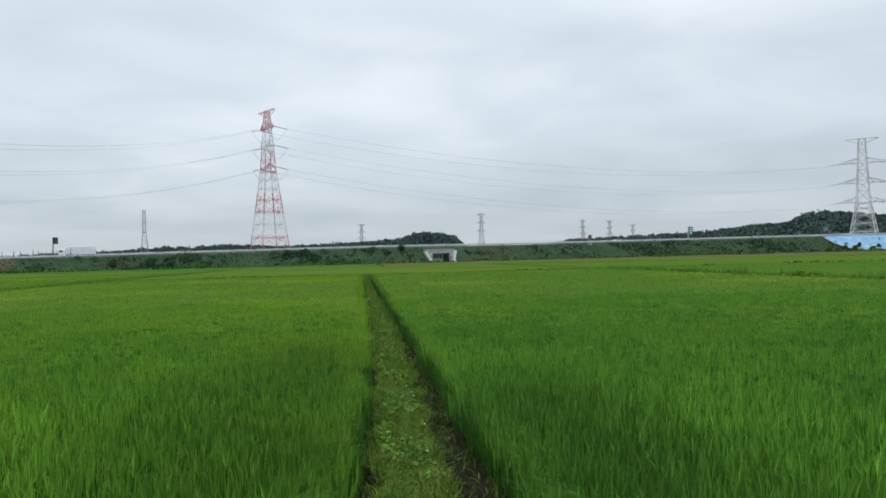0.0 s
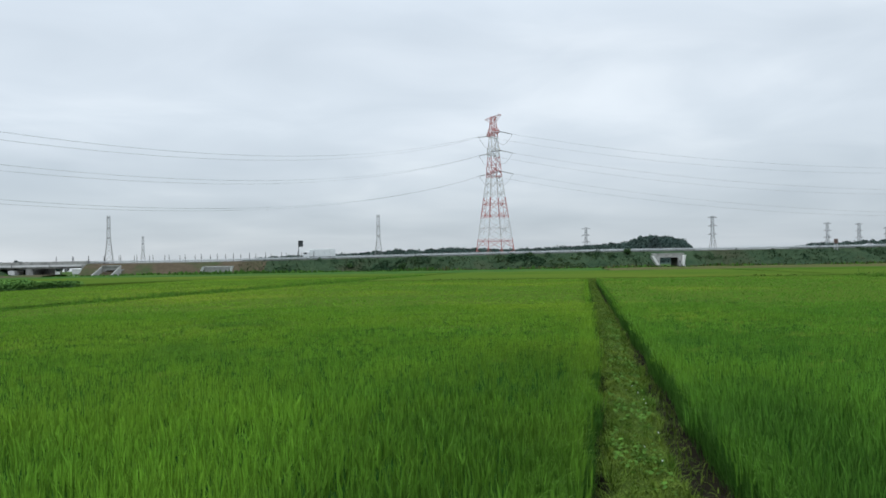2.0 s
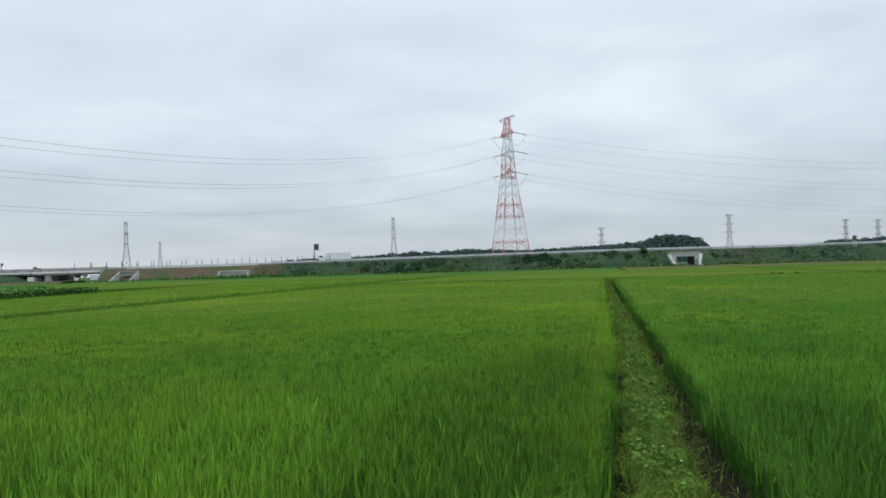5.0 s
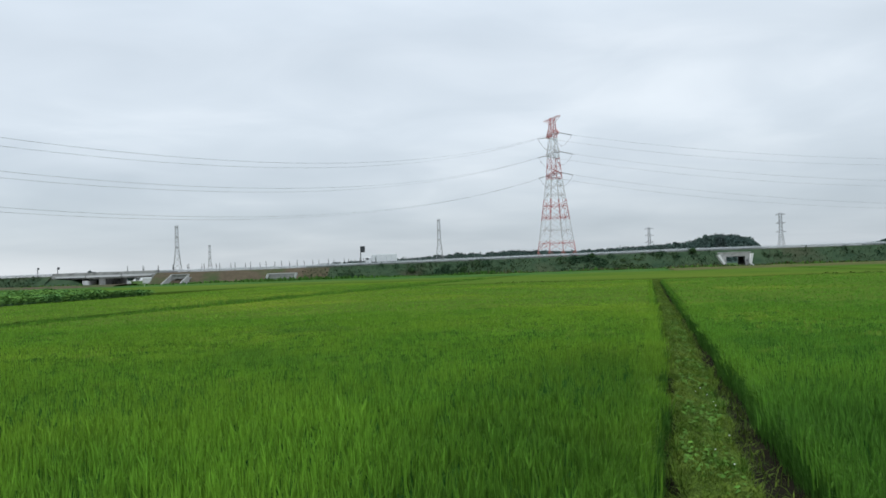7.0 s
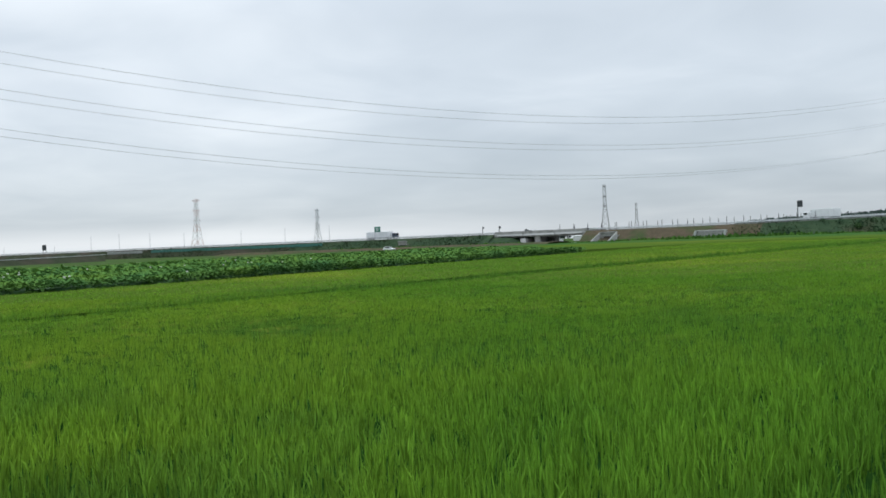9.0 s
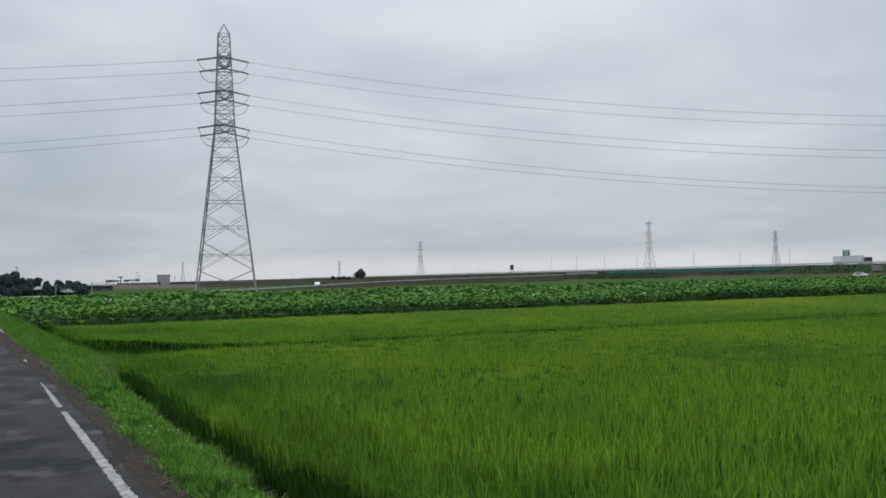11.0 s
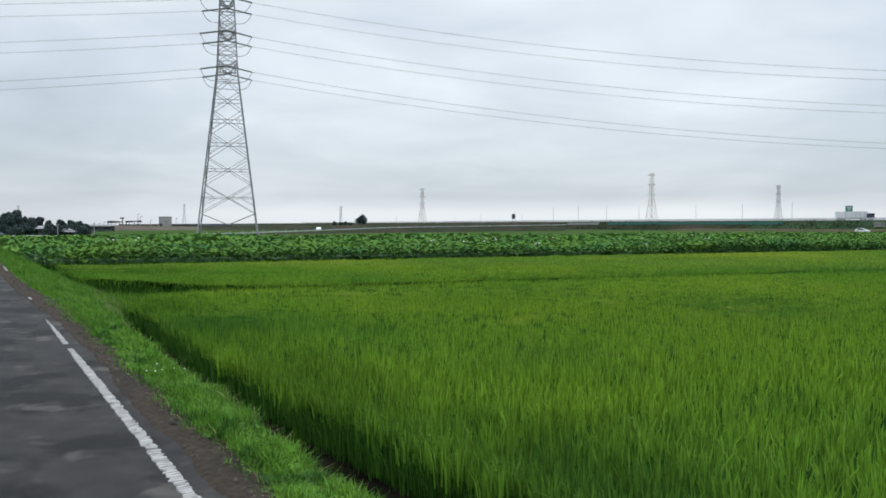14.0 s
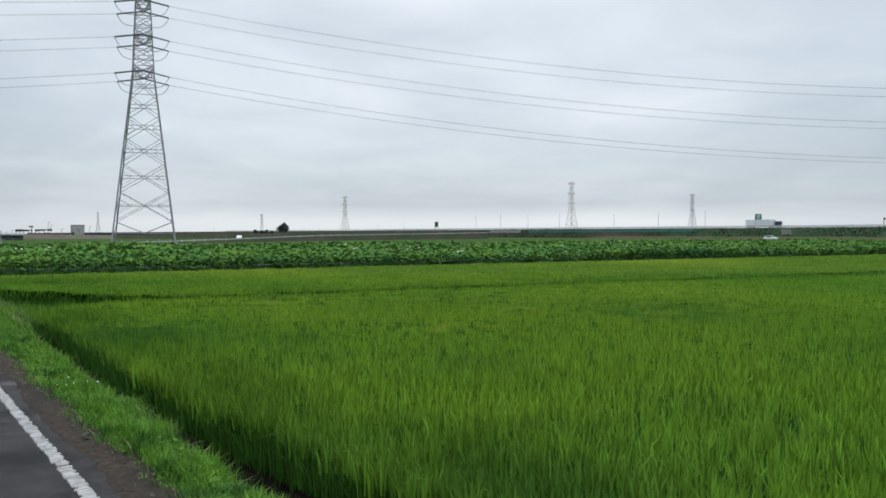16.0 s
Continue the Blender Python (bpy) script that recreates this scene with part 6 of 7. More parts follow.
def bank_weeds():
    rng = np.random.default_rng(51)
    weed = material("bank_weeds", (0.021, 0.040, 0.020), (0.044, 0.064, 0.029), 0.05, 0.95, island=0.3, third=(0.062, 0.062, 0.034), third_scale=0.03, third_at=(0.55, 0.75), spec=0.0)
    n = 34000
    s = rng.uniform(-330, 420, n)
    s = s[(np.abs(s + 88) > 8) & ((s < 72) | (s > 173))]
    n = len(s)
    f = rng.uniform(0, 1, n)
    z = np.array([hwy_z(v) for v in s])
    hgt = z - GROUND
    w = -0.9 - (1.8 * hgt + 0.1) * f
    pz = GROUND + hgt * (1 - f) - 0.05
    q = HWY_D + w
    x, y = HWY_U.x * s + HWY_N.x * q, HWY_U.y * s + HWY_N.y * q
    h = np.clip(rng.gamma(3.0, 0.11, n), 0.15, 1.0) * (0.7 + 0.5 * np.sin(0.11 * s + 2 * np.sin(0.05 * s)) ** 2)
    tagged(new("bank_weeds", np_mesh("bank_weeds", *blades(x, y, pz, h, np.abs(rng.normal(0.3, 0.2, n)) + 0.05, h * rng.uniform(0.5, 1.0, n), rng, 2), weed)),
           "rough dark weeds covering the embankment slope", "weeds", kind="stuff")
    fresh = material("fresh_weeds", (0.042, 0.112, 0.020), (0.074, 0.158, 0.030), 0.2, 0.9, island=0.3, spec=0.0)
    dry = material("dry_reeds", (0.050, 0.064, 0.024), (0.100, 0.096, 0.044), 0.06, 0.95, island=0.2, spec=0.0)
    for mat, n, s0, s1, w0, w1, k, label in ((fresh, 7000, 0, 240, -24, -12.5, 0.22, "fresh green weeds along the embankment's foot"),
                                             (dry, 15000, -330, 10, -19, -12.5, 0.15, "dry brownish grass along the embankment's foot"),
                                             (fresh, 3500, -330, 0, -24, -17, 0.18, "fresh green weeds before the dry grass")):
        x, y = scatter(rng, n, s0, s1, w0, w1)
        h = np.clip(rng.gamma(3.0, k, n), 0.25, 1.5) * (0.6 + 0.6 * np.sin(0.06 * x + 1.7 * np.sin(0.023 * x)) ** 2)
        tagged(new("foot_weeds", np_mesh("foot_weeds", *blades(x, y, np.full(n, GROUND), h, np.abs(rng.normal(0.3, 0.2, n)) + 0.05, h * rng.uniform(0.5, 1.0, n), rng, 2), mat)),
               label, "weeds", kind="stuff")


bank_weeds()


# ---- trees, woods and hills ----
M_BARK = material("dark_bark", (0.035, 0.028, 0.02), (0.07, 0.055, 0.04), 3, 0.95, 0.5, 10)
# the pale blue lift of distance haze is put into both leaf colours
M_LEAF = material("haze_tinted_tree_leaf", (0.046, 0.066, 0.066), (0.074, 0.098, 0.090), 0.15, 0.9, island=0.15, spec=0.0)
M_WOOD = material("haze_tinted_wood_leaf", (0.040, 0.066, 0.060), (0.068, 0.098, 0.080), 0.03, 1.0, island=0.14, third=(0.052, 0.076, 0.066), third_scale=0.012, spec=0.0)


def leaf_cloud(rng, centres, radii, per, size):
    """Small leaf clumps filling balls, denser at the outside: triangles as arrays."""
    c = np.repeat(centres, per, 0)
    r = np.repeat(radii, per)
    d = rng.normal(0, 1, (len(c), 3))
    d /= np.linalg.norm(d, axis=1)[:, None]
    p = c + d * (r * rng.uniform(0.55, 1.05, len(c)) ** 0.7)[:, None]
    u = rng.normal(0, 1, (len(c), 3))
    v = np.cross(u, d + rng.normal(0, 0.5, d.shape))
    u /= np.linalg.norm(u, axis=1)[:, None]
    v /= np.linalg.norm(v, axis=1)[:, None]
    k = (np.full(len(c), size) * rng.uniform(0.6, 1.4, len(c)))[:, None]
    verts = np.stack([p - u * k - v * k * 0.6, p + u * k - v * k * 0.6, p + v * k * 1.1 + u * k * 0.4, p - u * k * 0.7 + v * k * 0.8], 1).reshape(-1, 3)
    quads = np.arange(len(c) * 4).reshape(-1, 4)
    return verts, quads, np.zeros((0, 3), int)


M_SHRUB = material("shrub_leaf", (0.034, 0.070, 0.030), (0.066, 0.112, 0.044), 0.5, 0.9, island=0.3, spec=0.0)


def bank_thickets():
    """Low tangled thickets in drifts on the highway's slope."""
    rng = np.random.default_rng(57)
    dark = material("thicket_leaf", (0.022, 0.050, 0.028), (0.046, 0.082, 0.042), 0.12, 0.95, island=0.3, third=(0.048, 0.078, 0.030), third_scale=0.05, third_at=(0.52, 0.66), spec=0.0)
    n = 1500
    s = rng.uniform(-330, 58, n)
    f = rng.uniform(0.05, 1.0, n)
    drift = np.sin(0.07 * s + 2.2 * np.sin(0.031 * s)) + 0.9 * np.sin(0.19 * s + 5 * f)
    ok = (drift + rng.normal(0, 0.5, n) > 0.35) & (np.abs(s - CULVERT_S) > 9)
    s, f = s[ok], f[ok]
    rise = np.array([hwy_z(v) for v in s]) - GROUND
    w = -1.0 - 1.8 * rise * f
    q = HWY_D + w
    c = np.stack([HWY_U.x * s + HWY_N.x * q, HWY_U.y * s + HWY_N.y * q, GROUND + rise * (1 - f) - 0.35], -1)
    rad = rng.uniform(0.7, 1.7, len(s))
    tagged(new("bank_thickets", np_mesh("bank_thickets", *leaf_cloud(rng, c, rad, 70, 0.22), dark)), "dark tangled thickets on the highway slope", "bushes", kind="stuff")


bank_thickets()


def tree(at, height, spread, seed, label, group="trees by the farmhouses", leaf=M_LEAF, low=0.36):
    rng = np.random.default_rng(seed)
    t = thing("tree", label, "tree", at, 0, group)
    bm = bmesh.new()
    tube(bm, [(0, 0, -0.2), (0.1, 0, height * 0.25), (0.0, 0.15, height * 0.6)], [height * 0.035, height * 0.028, height * 0.014], 7)
    centres, radii = [], []
    for i in range(14 if low > 0.3 else 24):
        a = rng.uniform(0, 6.28)
        d = spread * rng.uniform(0.15, 0.62)
        z = height * rng.uniform(low, 0.84)
        d *= 1.0 - 0.55 * max(0, z / height - 0.55) / 0.3
        c = np.array([d * math.cos(a), d * math.sin(a), z])
        centres.append(c)
        radii.append(spread * rng.uniform(0.24, 0.40))
        if i < 7:
            tube(bm, [(0, 0.05, height * 0.28), (c[0] * 0.5, c[1] * 0.5, (height * 0.3 + z) / 2), tuple(c)], [height * 0.014, height * 0.010, height * 0.004], 5)
    part("trunk", bm, M_BARK, t)
    part("crown", np_mesh("crown", *leaf_cloud(rng, np.array(centres), np.array(radii), 240 if height > 2.5 else 60, height * (0.034 if height > 2.5 else 0.07)), leaf), None, t)
    return t


def levee_mounds():
    """Low mounds of uncut weeds on the levees round the right-hand field."""
    rng = np.random.default_rng(91)
    green = material("levee_weed_leaf", (0.086, 0.140, 0.028), (0.120, 0.176, 0.036), 0.4, 0.9, island=0.35, spec=0.0)
    for n, xs, ys, label in ((420, (25.0, 25.5), (12, 86), "rough green weeds on the low levee"), (420, (24, 150), (86.7, 87.5), "rough green weeds on the cross levee"), (120, (-19, 24), (86.8, 87.3), "low weeds on the cross levee")):
        x, y = rng.uniform(*xs, n), rng.uniform(*ys, n)
        swell = 0.35 + 0.65 * np.sin(0.21 * (x + y) + 1.7 * np.sin(0.11 * (x - y))) ** 2
        c = np.stack([x, y, -0.34 + 0.22 * swell], -1)
        tagged(new("levee_weeds", np_mesh("levee_weeds", *leaf_cloud(rng, c, 0.14 + 0.18 * swell, 40, 0.07), green)), label, "weeds", kind="stuff")


levee_mounds()
rnd_trees = random.Random(77)
for i in range(26):
    s_at = -255 - 110 * i / 24 if i < 22 else rnd_trees.uniform(-250, 60)
    down = rnd_trees.uniform(0.75, 1.0) if i < 22 else rnd_trees.uniform(0.1, 0.9)
    if abs(s_at - CULVERT_S) < 12:
        continue
    rise = hwy_z(s_at) - GROUND
    tree(hwy_pt(s_at, -1.2 - 1.8 * rise * down, GROUND + rise * (1 - down) - 0.2), rnd_trees.uniform(1.6, 2.6), rnd_trees.uniform(1.4, 2.4), 300 + i, "low green shrub on the embankment slope", "bank shrubs", M_SHRUB)
# azimuth, half width and top of each crown, in degrees
for i, (az, hw, el) in enumerate(((101.9, 0.55, 0.02), (101.3, 0.40, -0.02), (100.75, 0.42, 0.40), (100.2, 0.55, 0.44), (99.6, 0.50, 0.42), (99.0, 0.55, 0.70), (98.2, 0.50, 0.66), (97.75, 0.62, 0.78), (97.25, 0.40, 0.42), (96.75, 0.40, 0.40), (96.35, 0.36, 0.44),
                                  (95.85, 0.34, 0.24), (95.2, 0.36, 0.31), (94.6, 0.36, 0.30), (94.15, 0.40, 0.16), (93.75, 0.30, 0.05), (103.6, 0.8, 0.1), (104.8, 0.8, 0.2))):
    r = 212 + 6 * (i % 3)
    tree(place(az, r, GROUND), (EYE - GROUND + r * math.tan(radians(el))) * 1.10, hw * radians(1) * r * 1.2, 700 + i, "dark round-crowned tree beside the farmhouses", low=0.16)
for i in range(13):
    tree(place(101.4 - 0.62 * i, 200 + 4 * (i % 3), GROUND), 1.7 + 0.5 * (i % 2), 2.2, 500 + i, "low dark bush beside the farmhouses", low=0.16)
tree(place(76.5, 560, 1.2), 7.4, 4.9, 5, "single dark round tree standing behind the highway", "lone trees")
for i, az in enumerate((77.3, 77.6, 77.9, 78.3)):
    tree(place(az, 560, 1.0), 2.8 + 0.5 * (i % 2), 2.2, 20 + i, "low dark bush behind the highway", "lone trees")
for i, (az, hgt) in enumerate(((34.8, 7.6), (35.3, 8.6), (35.8, 9.2), (36.6, 7.9), (31.9, 8.6), (33.4, 7.0))):
    tree(place(az, 620, GROUND), hgt, 5.5, 40 + i, "dark tree far behind the highway bridge", "lone trees")
for i, (az, hgt) in enumerate(((3.2, 16), (-20.2, 11), (-24.0, 12), (-4.6, 26))):
    tree(place(az, 780, GROUND), hgt, 8.0, 60 + i, "tall dark tree rising over the far wood", "lone trees")


def hill(name, azs, els, r, label, seed, clump=7.0, n=900, depth=130):
    """A wooded ridge: a low body and a coat of tree crowns."""
    rng = np.random.default_rng(seed)
    a0, a1 = azs[0], azs[-1]
    m = 90
    A = np.linspace(a0, a1, m)
    H = r * np.tan(np.radians(np.interp(A, azs, els))) + EYE - clump * 0.9
    verts, faces = [], []
    for a, h in zip(A, H):
        for k, f in ((0, 0.0), (0.5, 0.75), (1.0, 1.0), (2.4, 0.0)):
            verts.append(place(float(a), r + depth * (k - 1), GROUND - 0.5 + max(0.2, float(h)) * f))
    for i in range(m - 1):
        for j in range(3):
            p = i * 4 + j
            faces.append((p, p + 1, p + 5, p + 4))
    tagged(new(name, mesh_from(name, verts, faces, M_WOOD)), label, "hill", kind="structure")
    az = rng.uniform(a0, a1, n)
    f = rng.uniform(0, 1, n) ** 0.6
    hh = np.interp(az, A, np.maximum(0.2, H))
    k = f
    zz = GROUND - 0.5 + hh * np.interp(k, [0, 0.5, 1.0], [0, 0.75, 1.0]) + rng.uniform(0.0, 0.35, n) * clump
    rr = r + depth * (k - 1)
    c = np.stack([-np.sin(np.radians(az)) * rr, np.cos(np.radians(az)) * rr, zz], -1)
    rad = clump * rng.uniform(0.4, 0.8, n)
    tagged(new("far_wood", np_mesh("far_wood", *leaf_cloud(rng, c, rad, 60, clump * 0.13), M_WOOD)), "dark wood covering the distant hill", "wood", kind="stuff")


hill("hill_1", [-6.9, -6.3, -4.6, -3.6, -2.6, -1.0, 1.0, 3.5, 6.0, 8.5], [0.9, 1.55, 1.85, 1.75, 1.4, 1.30, 1.2, 1.12, 1.05, 1.0], 900, "low wooded hill behind the highway", 81, 5.5, 1300)
hill("hill_2", [4.0, 7.5, 9.0, 11.0, 12.5, 13.5, 15.5, 18.0, 20.5, 22.5], [1.05, 1.2, 1.25, 1.12, 1.2, 1.1, 1.0, 0.92, 0.85, 0.6], 1150, "low wooded ridge behind the highway", 82, 6.0, 1100)
hill("hill_3", [-36.0, -33.5, -31.4, -30.2, -29.0, -28.2, -27.5, -25.6, -24.2, -21.0, -17.0, -14.0, -12.5], [1.7, 1.95, 2.15, 2.35, 2.4, 2.25, 1.75, 1.7, 1.5, 1.3, 1.15, 1.05, 0.8], 1000, "dark wooded hill rising behind the highway", 83, 6.0, 1500)


# ---- farmhouses, sheds and the toll plaza ----
def house(at, rz, size, wall_h, roof_h, wall_mat, roof_mat, label, windows=3):
    h = thing("house", label, "house", at, rz, "farmhouses")
    lx, ly = size
    part("wall", boxes(((lx, ly, wall_h), (0, 0, wall_h / 2))), wall_mat, h)
    bm = bmesh.new()
    o = 0.5
    a = [bm.verts.new(p) for p in ((-lx / 2 - o, -ly / 2 - o, wall_h - 0.1), (lx / 2 + o, -ly / 2 - o, wall_h - 0.1), (lx / 2 + o, ly / 2 + o, wall_h - 0.1), (-lx / 2 - o, ly / 2 + o, wall_h - 0.1))]
    r = [bm.verts.new(p) for p in ((-lx / 2 - o + 0.6, 0, wall_h + roof_h), (lx / 2 + o - 0.6, 0, wall_h + roof_h))]
    for f in ((a[0], a[1], r[1], r[0]), (a[2], a[3], r[0], r[1]), (a[1], a[2], r[1]), (a[3], a[0], r[0]), tuple(a[::-1])):
        bm.faces.new(f)
    part("roof", bm, roof_mat, h)
    for i in range(windows):
        x = -lx / 2 + lx * (i + 0.5) / windows
        win = part("window", boxes(((lx * 0.18, 0.12, 1.1), (x, -ly / 2 - 0.03, wall_h * 0.55))), M_GLASS, h)
        part("frame", boxes(((lx * 0.2, 0.08, 0.1), (x, -ly / 2 - 0.06, wall_h * 0.55 + 0.6)), ((lx * 0.2, 0.08, 0.1), (x, -ly / 2 - 0.06, wall_h * 0.55 - 0.6))), M_STEEL, win)


M_PLASTER = material("weathered_brown_wall", (0.06, 0.052, 0.046), (0.10, 0.088, 0.078), 0.8, 0.9)
M_ROOFPALE = material("pale_grey_metal_roof", (0.15, 0.15, 0.16), (0.24, 0.24, 0.25), 1.5, 0.7, 0.4, 6)
M_ROOFGREY = material("grey_tile_roof", (0.12, 0.125, 0.135), (0.20, 0.205, 0.215), 1.5, 0.7, 0.4, 6)
M_BLUESHED = material("blue_sheet_metal", (0.03, 0.06, 0.10), (0.05, 0.09, 0.14), 0.8, 0.5)
house(place(96.0, 206, GROUND), 95, (3.2, 3.2), 1.45, 0.55, M_PLASTER, M_ROOFPALE, "farmhouse with a pale grey roof among trees")
house(place(94.85, 204, GROUND), 140, (2.2, 2.2), 0.75, 0.6, M_PLASTER, M_ROOFPALE, "small farmhouse with a pale steep roof")
house(place(98.72, 162, GROUND), 98, (1.6, 1.8), 0.70, 0.10, M_BLUESHED, M_BLUESHED, "low blue metal shed beside the road", 0)
house(place(32.4, 640, GROUND), 122, (15, 9), 3.4, 0.6, M_WHITESTEEL, M_WHITESTEEL, "long low white shed far beyond the bridge")
house(place(33.9, 640, GROUND), 122, (12, 9), 3.2, 0.6, M_WHITESTEEL, M_ROOFGREY, "long low white shed far beyond the bridge")
house(place(93.3, 330, GROUND), 92, (14, 7), 1.9, 0.5, M_SIGNDARK, M_ROOFGREY, "long dark low shed behind the lotus field")


def toll_plaza():
    c = place(91.55, 430, 0)
    mat = material("bare_red_soil", (0.055, 0.040, 0.030), (0.085, 0.062, 0.046), 0.2, 0.95, 0.6, 2, third=(0.06, 0.09, 0.03), third_scale=0.06)
    verts, faces = [], []
    for i, az in enumerate((70, 76, 82, 87, 90.5, 93.2, 95.0, 98.0)):
        top = (2.0, 1.8, 1.5, 0.9, 1.3, 1.9, 1.5, -0.2)[i]
        for r, z in ((402, GROUND - 0.1), (414, top), (470, top), (490, GROUND - 0.1)):
            verts.append(place(az, r, z))
    for nm, cols, m, lab in (("ramp_embankment_1", range(3), M_FARBANK, "grassy bank of the highway's slip road"), ("ramp_embankment_2", range(3, 7), mat, "bare reddish soil bank carrying the toll plaza")):
        faces = [(4 * i + j, 4 * i + j + 1, 4 * i + j + 5, 4 * i + j + 4) for i in cols for j in range(3)]
        tagged(new(nm, mesh_from(nm, verts, faces, m)), lab, "embankment", kind="structure")
    t = thing("toll_gate", "dark toll gate canopy on posts with a sign above", "toll gate", (c.x, c.y, 1.2), 90)
    rnd = random.Random(8)
    x = -7.0
    while x < 6.6:
        w, tall = rnd.uniform(1.1, 2.6), rnd.uniform(0.5, 1.0)
        if not -0.9 < x < 0.1:
            part("canopy", boxes(((w, 5, tall), (x + w / 2, 0, 2.0 + rnd.uniform(-0.1, 0.3))), bevel=0.08), M_SIGNDARK, t)
            bm = bmesh.new()
            tube(bm, [(x + 0.3, 0, -0.3), (x + 0.3, 0, 1.9)], 0.14, 8)
            part("post", bm, M_SIGNDARK, t)
            if rnd.random() < 0.6:
                part("booth", boxes(((0.9, 2.4, 1.2), (x + w * 0.6, 0, 0.4)), bevel=0.05), M_ROOFPALE if rnd.random() < 0.4 else M_SIGNDARK, t)
        x += w + rnd.uniform(0.0, 0.25)
    part("sign_board", boxes(((1.9, 0.3, 0.6), (-0.6, 0, 3.75)), bevel=0.04), M_SIGNDARK, t)
    bm = bmesh.new()
    tube(bm, [(-0.4, 0, -0.3), (-0.4, 0, 3.6)], 0.22, 6)
    part("post", bm, M_SIGNDARK, t)
    for az, el in ((90.70, 0.72), (90.56, 0.55), (89.95, 0.32), (93.0, 0.12), (92.7, 0.20), (88.4, 0.45)):
        top = EYE + 440 * math.tan(radians(el))
        lamp = thing("light_pole", "slender grey lamp post at the toll plaza", "street lamp", place(az, 440, 0.8), az, "toll plaza lamp posts")
        bm = bmesh.new()
        tube(bm, [(0, 0, 0), (0, 0, top - 0.9), (0.25, 0, top - 0.8)], [0.13, 0.10, 0.08], 6)
        part("pole", bm, M_TOWERGREY, lamp)
        part("lamp_head", boxes(((0.8, 0.3, 0.18), (0.5, 0, top - 0.76)), bevel=0.03), M_SIGNDARK, lamp)
    b = thing("toll_office", "plain pale grey box-shaped highway office building", "building", place(89.06, 432, 0.2), 88)
    part("wall", boxes(((5.8, 6.0, 5.4), (0, 0, 2.6)), bevel=0.05), M_CONCRETE, b)
    part("roof", boxes(((6.1, 6.3, 0.35), (0, 0, 5.4)), bevel=0.05), M_DIMCON, b)
    part("panel", boxes(((4.9, 0.12, 3.8), (0, -3.02, 3.0))), M_CONCRETE, b)
    part("door", boxes(((1.2, 0.14, 2.1), (-1.9, -3.06, 1.15))), M_SIGNDARK, b)
    part("steps", boxes(((9.5, 3.0, 0.9), (-1.0, -4.0, 0.0)), ((11, 5, 0.5), (-1.2, -5.0, -0.3))), M_WHITECON, b)
    fence = thing("barrier_fence", "low dark fence on the ramp's edge", "fence")
    me = shared("panel", boxes(((5.6, 0.2, 1.1), (0, 0, 0.5)), bevel=0.02), M_SIGNDARK)
    for i in range(5):
        p = place(88.3 - 0.75 * i, 420, 1.2)
        part("panel", me, None, fence, at=Matrix.Translation(p) @ pose(0, 0, 0, 0, 0, 85))


toll_plaza()
me = strip("bare_soil_strip", [(-36, GROUND - 0.05), (-31, 0.1), (-20, 0.42), (-13, 0.30), (-10, GROUND - 0.05)], 131, 300, 4.0, M_BARE, hwy_pt, 0.5)
tagged(new("bare_soil_strip", me), "strip of bare brown soil before the embankment", "soil", kind="structure")
v = [hwy_pt(s, w, GROUND + 0.012) for s, w in ((132, -12), (167, -12), (167, 60), (132, 60))]
tagged(new("underbridge_road", mesh_from("underbridge_road", v, [(0, 1, 2, 3)], M_CONCRETE)), "pale concrete lane passing under the bridge", "road", kind="structure")


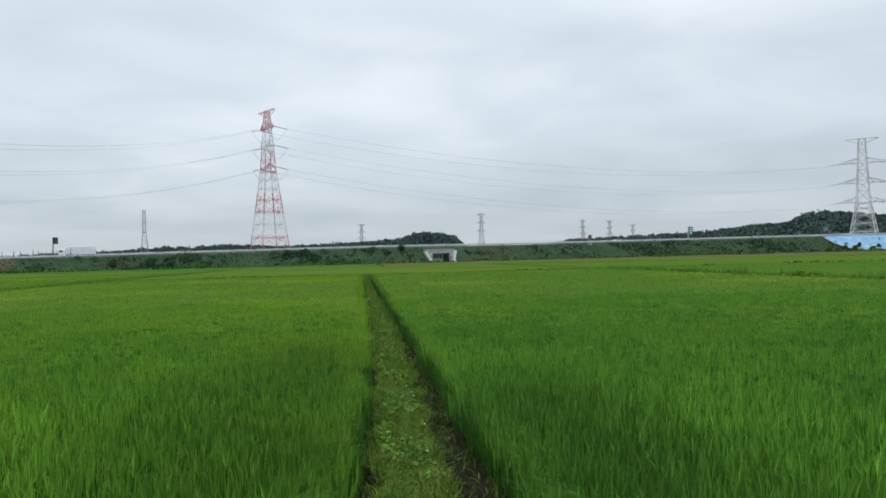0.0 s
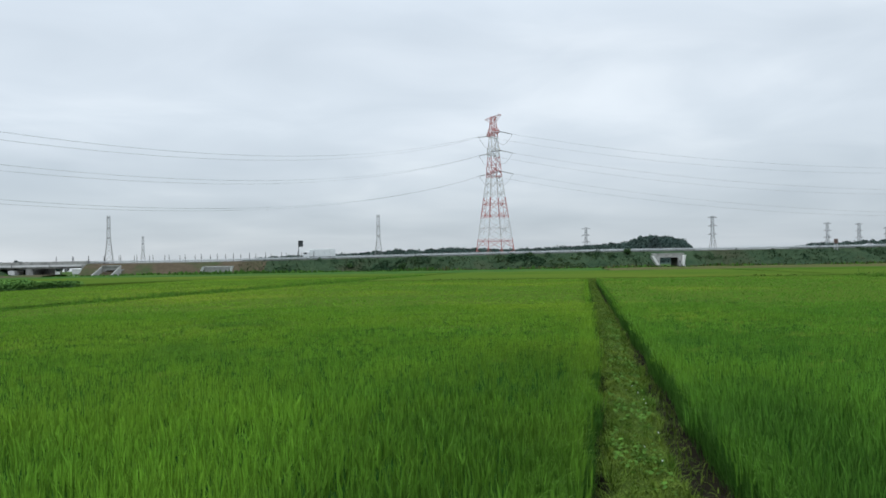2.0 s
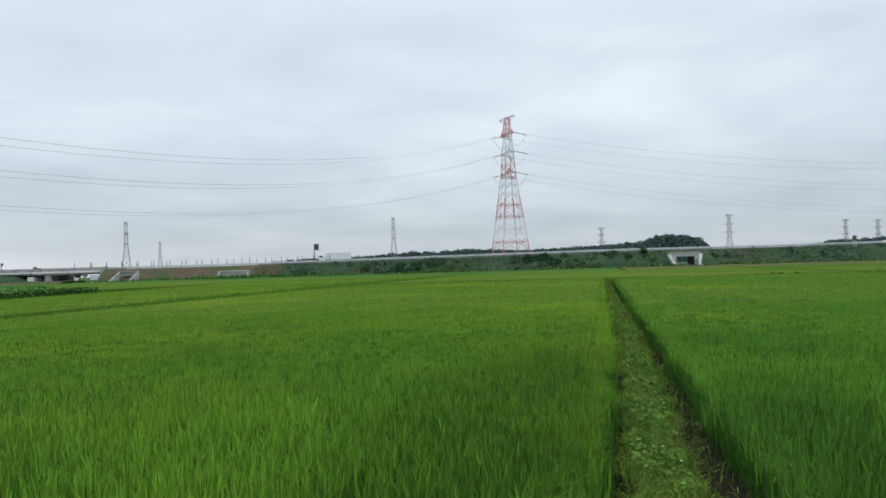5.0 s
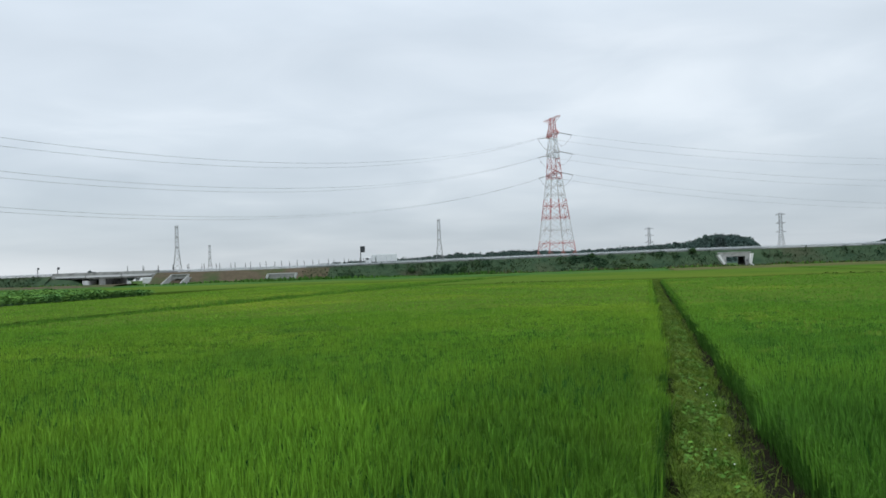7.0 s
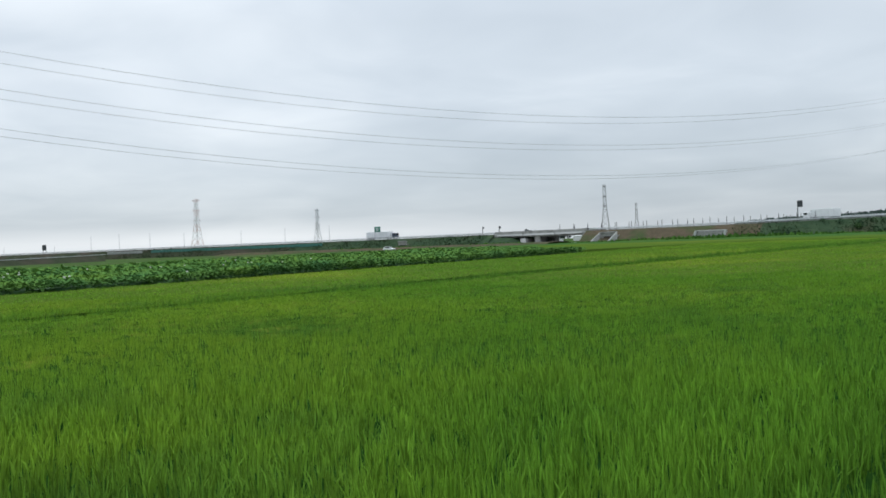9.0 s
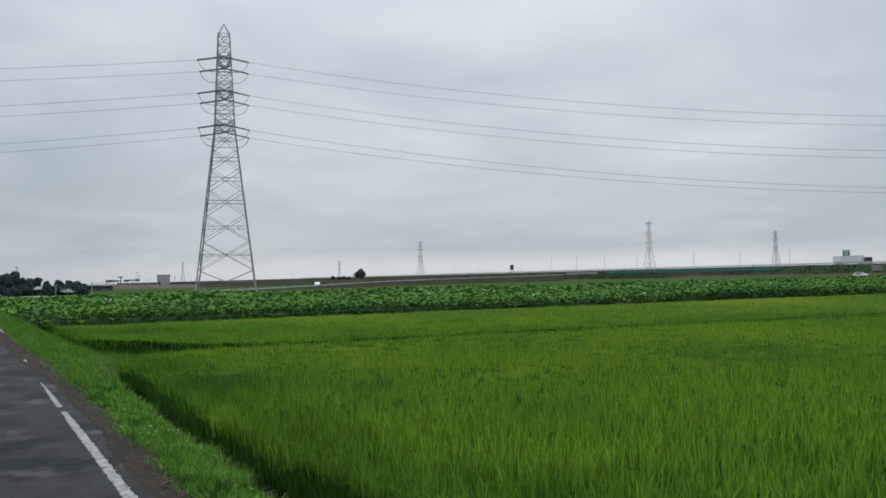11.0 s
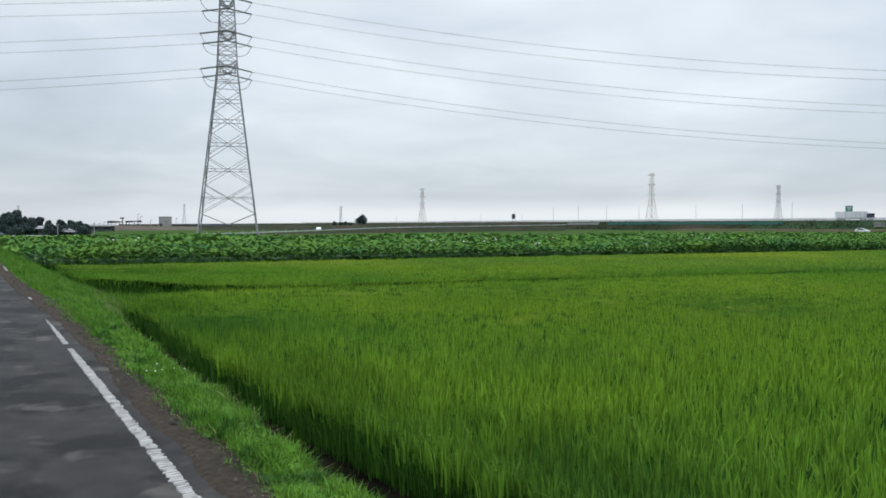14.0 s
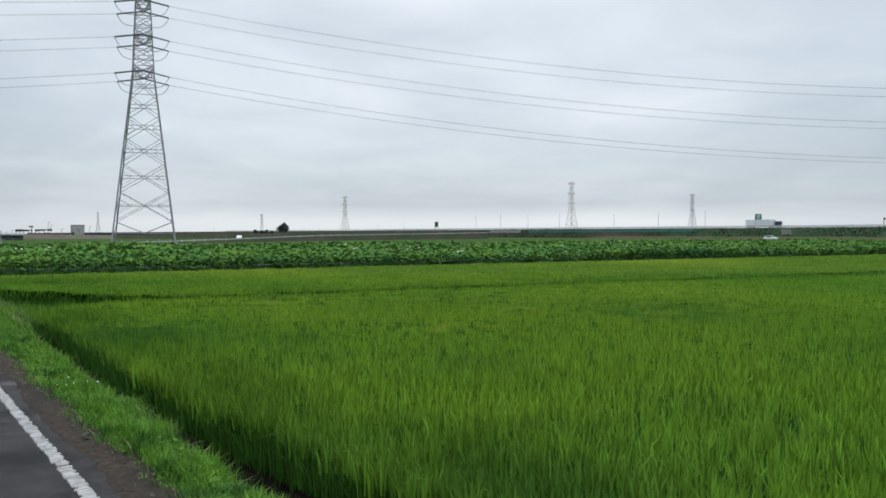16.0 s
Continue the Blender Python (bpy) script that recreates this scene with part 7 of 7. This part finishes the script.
def ramp_guardrail():
    """The pale rail of the slip road, falling from the highway to the plaza."""
    g = thing("guardrail", "pale guardrail of the sloping slip road", "guardrail", group="slip road guardrails")
    pts = [place(az, r, z) for az, r, z in ((86.6, 190, -0.66), (83, 205, -0.40), (79.6, 225, -0.05), (74.7, 265, 0.6), (71.8, 290, 0.85), (67.2, 330, 1.2), (63, 370, 1.7))]
    for a, b in zip(pts, pts[1:]):
        bm = bmesh.new()
        beam(bm, a + Vector((0, 0, 0.38)), b + Vector((0, 0, 0.38)), 0.20)
        part("rail", bm, M_RAIL, g)
        for i in range(5):
            part("post", POST, None, g, at=Matrix.Translation(a.lerp(b, i / 5) + Vector((0, 0, -0.3))))
    verts, faces = [], []
    for p in pts:
        o = Vector((p.x, p.y, 0)).normalized()
        for d, z in ((-3 - 2 * (p.z - GROUND), GROUND - 0.1), (0, max(p.z, GROUND + 0.02)), (7, max(p.z, GROUND + 0.02)), (10 + 2 * (p.z - GROUND), GROUND - 0.1)):
            q = p + o * d
            verts.append((q.x, q.y, z))
    for i in range(len(pts) - 1):
        for j in range(3):
            k = 4 * i + j
            faces.append((k, k + 1, k + 5, k + 4))
    tagged(new("slip_road_bank", mesh_from("slip_road_bank", verts, faces, M_FARBANK)), "low grassy bank carrying the slip road", "embankment", kind="structure")


ramp_guardrail()


def roadside_far():
    """Poles, a white rail and a field on the road's far part."""
    for az, r, el, thick in ((101.49, 210, 0.43, 0.13), (99.25, 160, 0.33, 0.12), (95.36, 198, 0.10, 0.11), (93.35, 146, 0.18, 0.10), (101.0, 146, 0.02, 0.06), (100.55, 146, 0.0, 0.06), (100.15, 150, -0.05, 0.06), (94.3, 240, 0.2, 0.12)):
        hgt = EYE - GROUND + r * math.tan(radians(el))
        t = thing("utility_pole", "thin grey concrete utility pole with a crossarm", "utility pole", place(az, r, GROUND), ROAD_AZ, "utility poles")
        bm = bmesh.new()
        tube(bm, [(0, 0, -0.3), (0, 0, hgt)], [thick, thick * 0.7], 8)
        part("pole", bm, M_DIMCON, t)
        if thick > 0.1:
            part("crossarm", boxes(((0.6, 0.08, 0.08), (0, 0, hgt - 0.2)), ((0.45, 0.08, 0.08), (0, 0, hgt - 0.45))), M_STEEL, t)
    g = thing("guardrail", "white guardrail beside the crossing lane", "guardrail", group="slip road guardrails")
    for i in range(12):
        w = -44 + 3.4 * i
        part("post", POST, None, g, at=Matrix.Translation(road_pt(155, w, -0.85)))
        bm = bmesh.new()
        beam(bm, road_pt(155, w, -0.02), road_pt(155, w + 3.4, -0.02), 0.24)
        part("rail", bm, M_WHITESTEEL, g)
    k = thing("concrete_kerb", "low pale concrete kerb beside the crossing lane", "kerb")
    for i in range(4):
        part("kerb_stone", boxes(((1.5, 0.4, 0.30), (0, 0, 0)), bevel=0.02), M_CONCRETE, k, at=Matrix.Translation(road_pt(146, 1.6 + 1.52 * i, -0.48)) @ pose(0, 0, 0, 0, 0, ROAD_AZ - 90))
    canopy("far_rice_field", -230, -60, lambda x: (0.1805 * x - 6.4) / 0.9836, -110.0, 3.0, lambda q: 0.5 + 0 * q, M_FARRICE, "green rice paddy across the farm road", 15)


roadside_far()
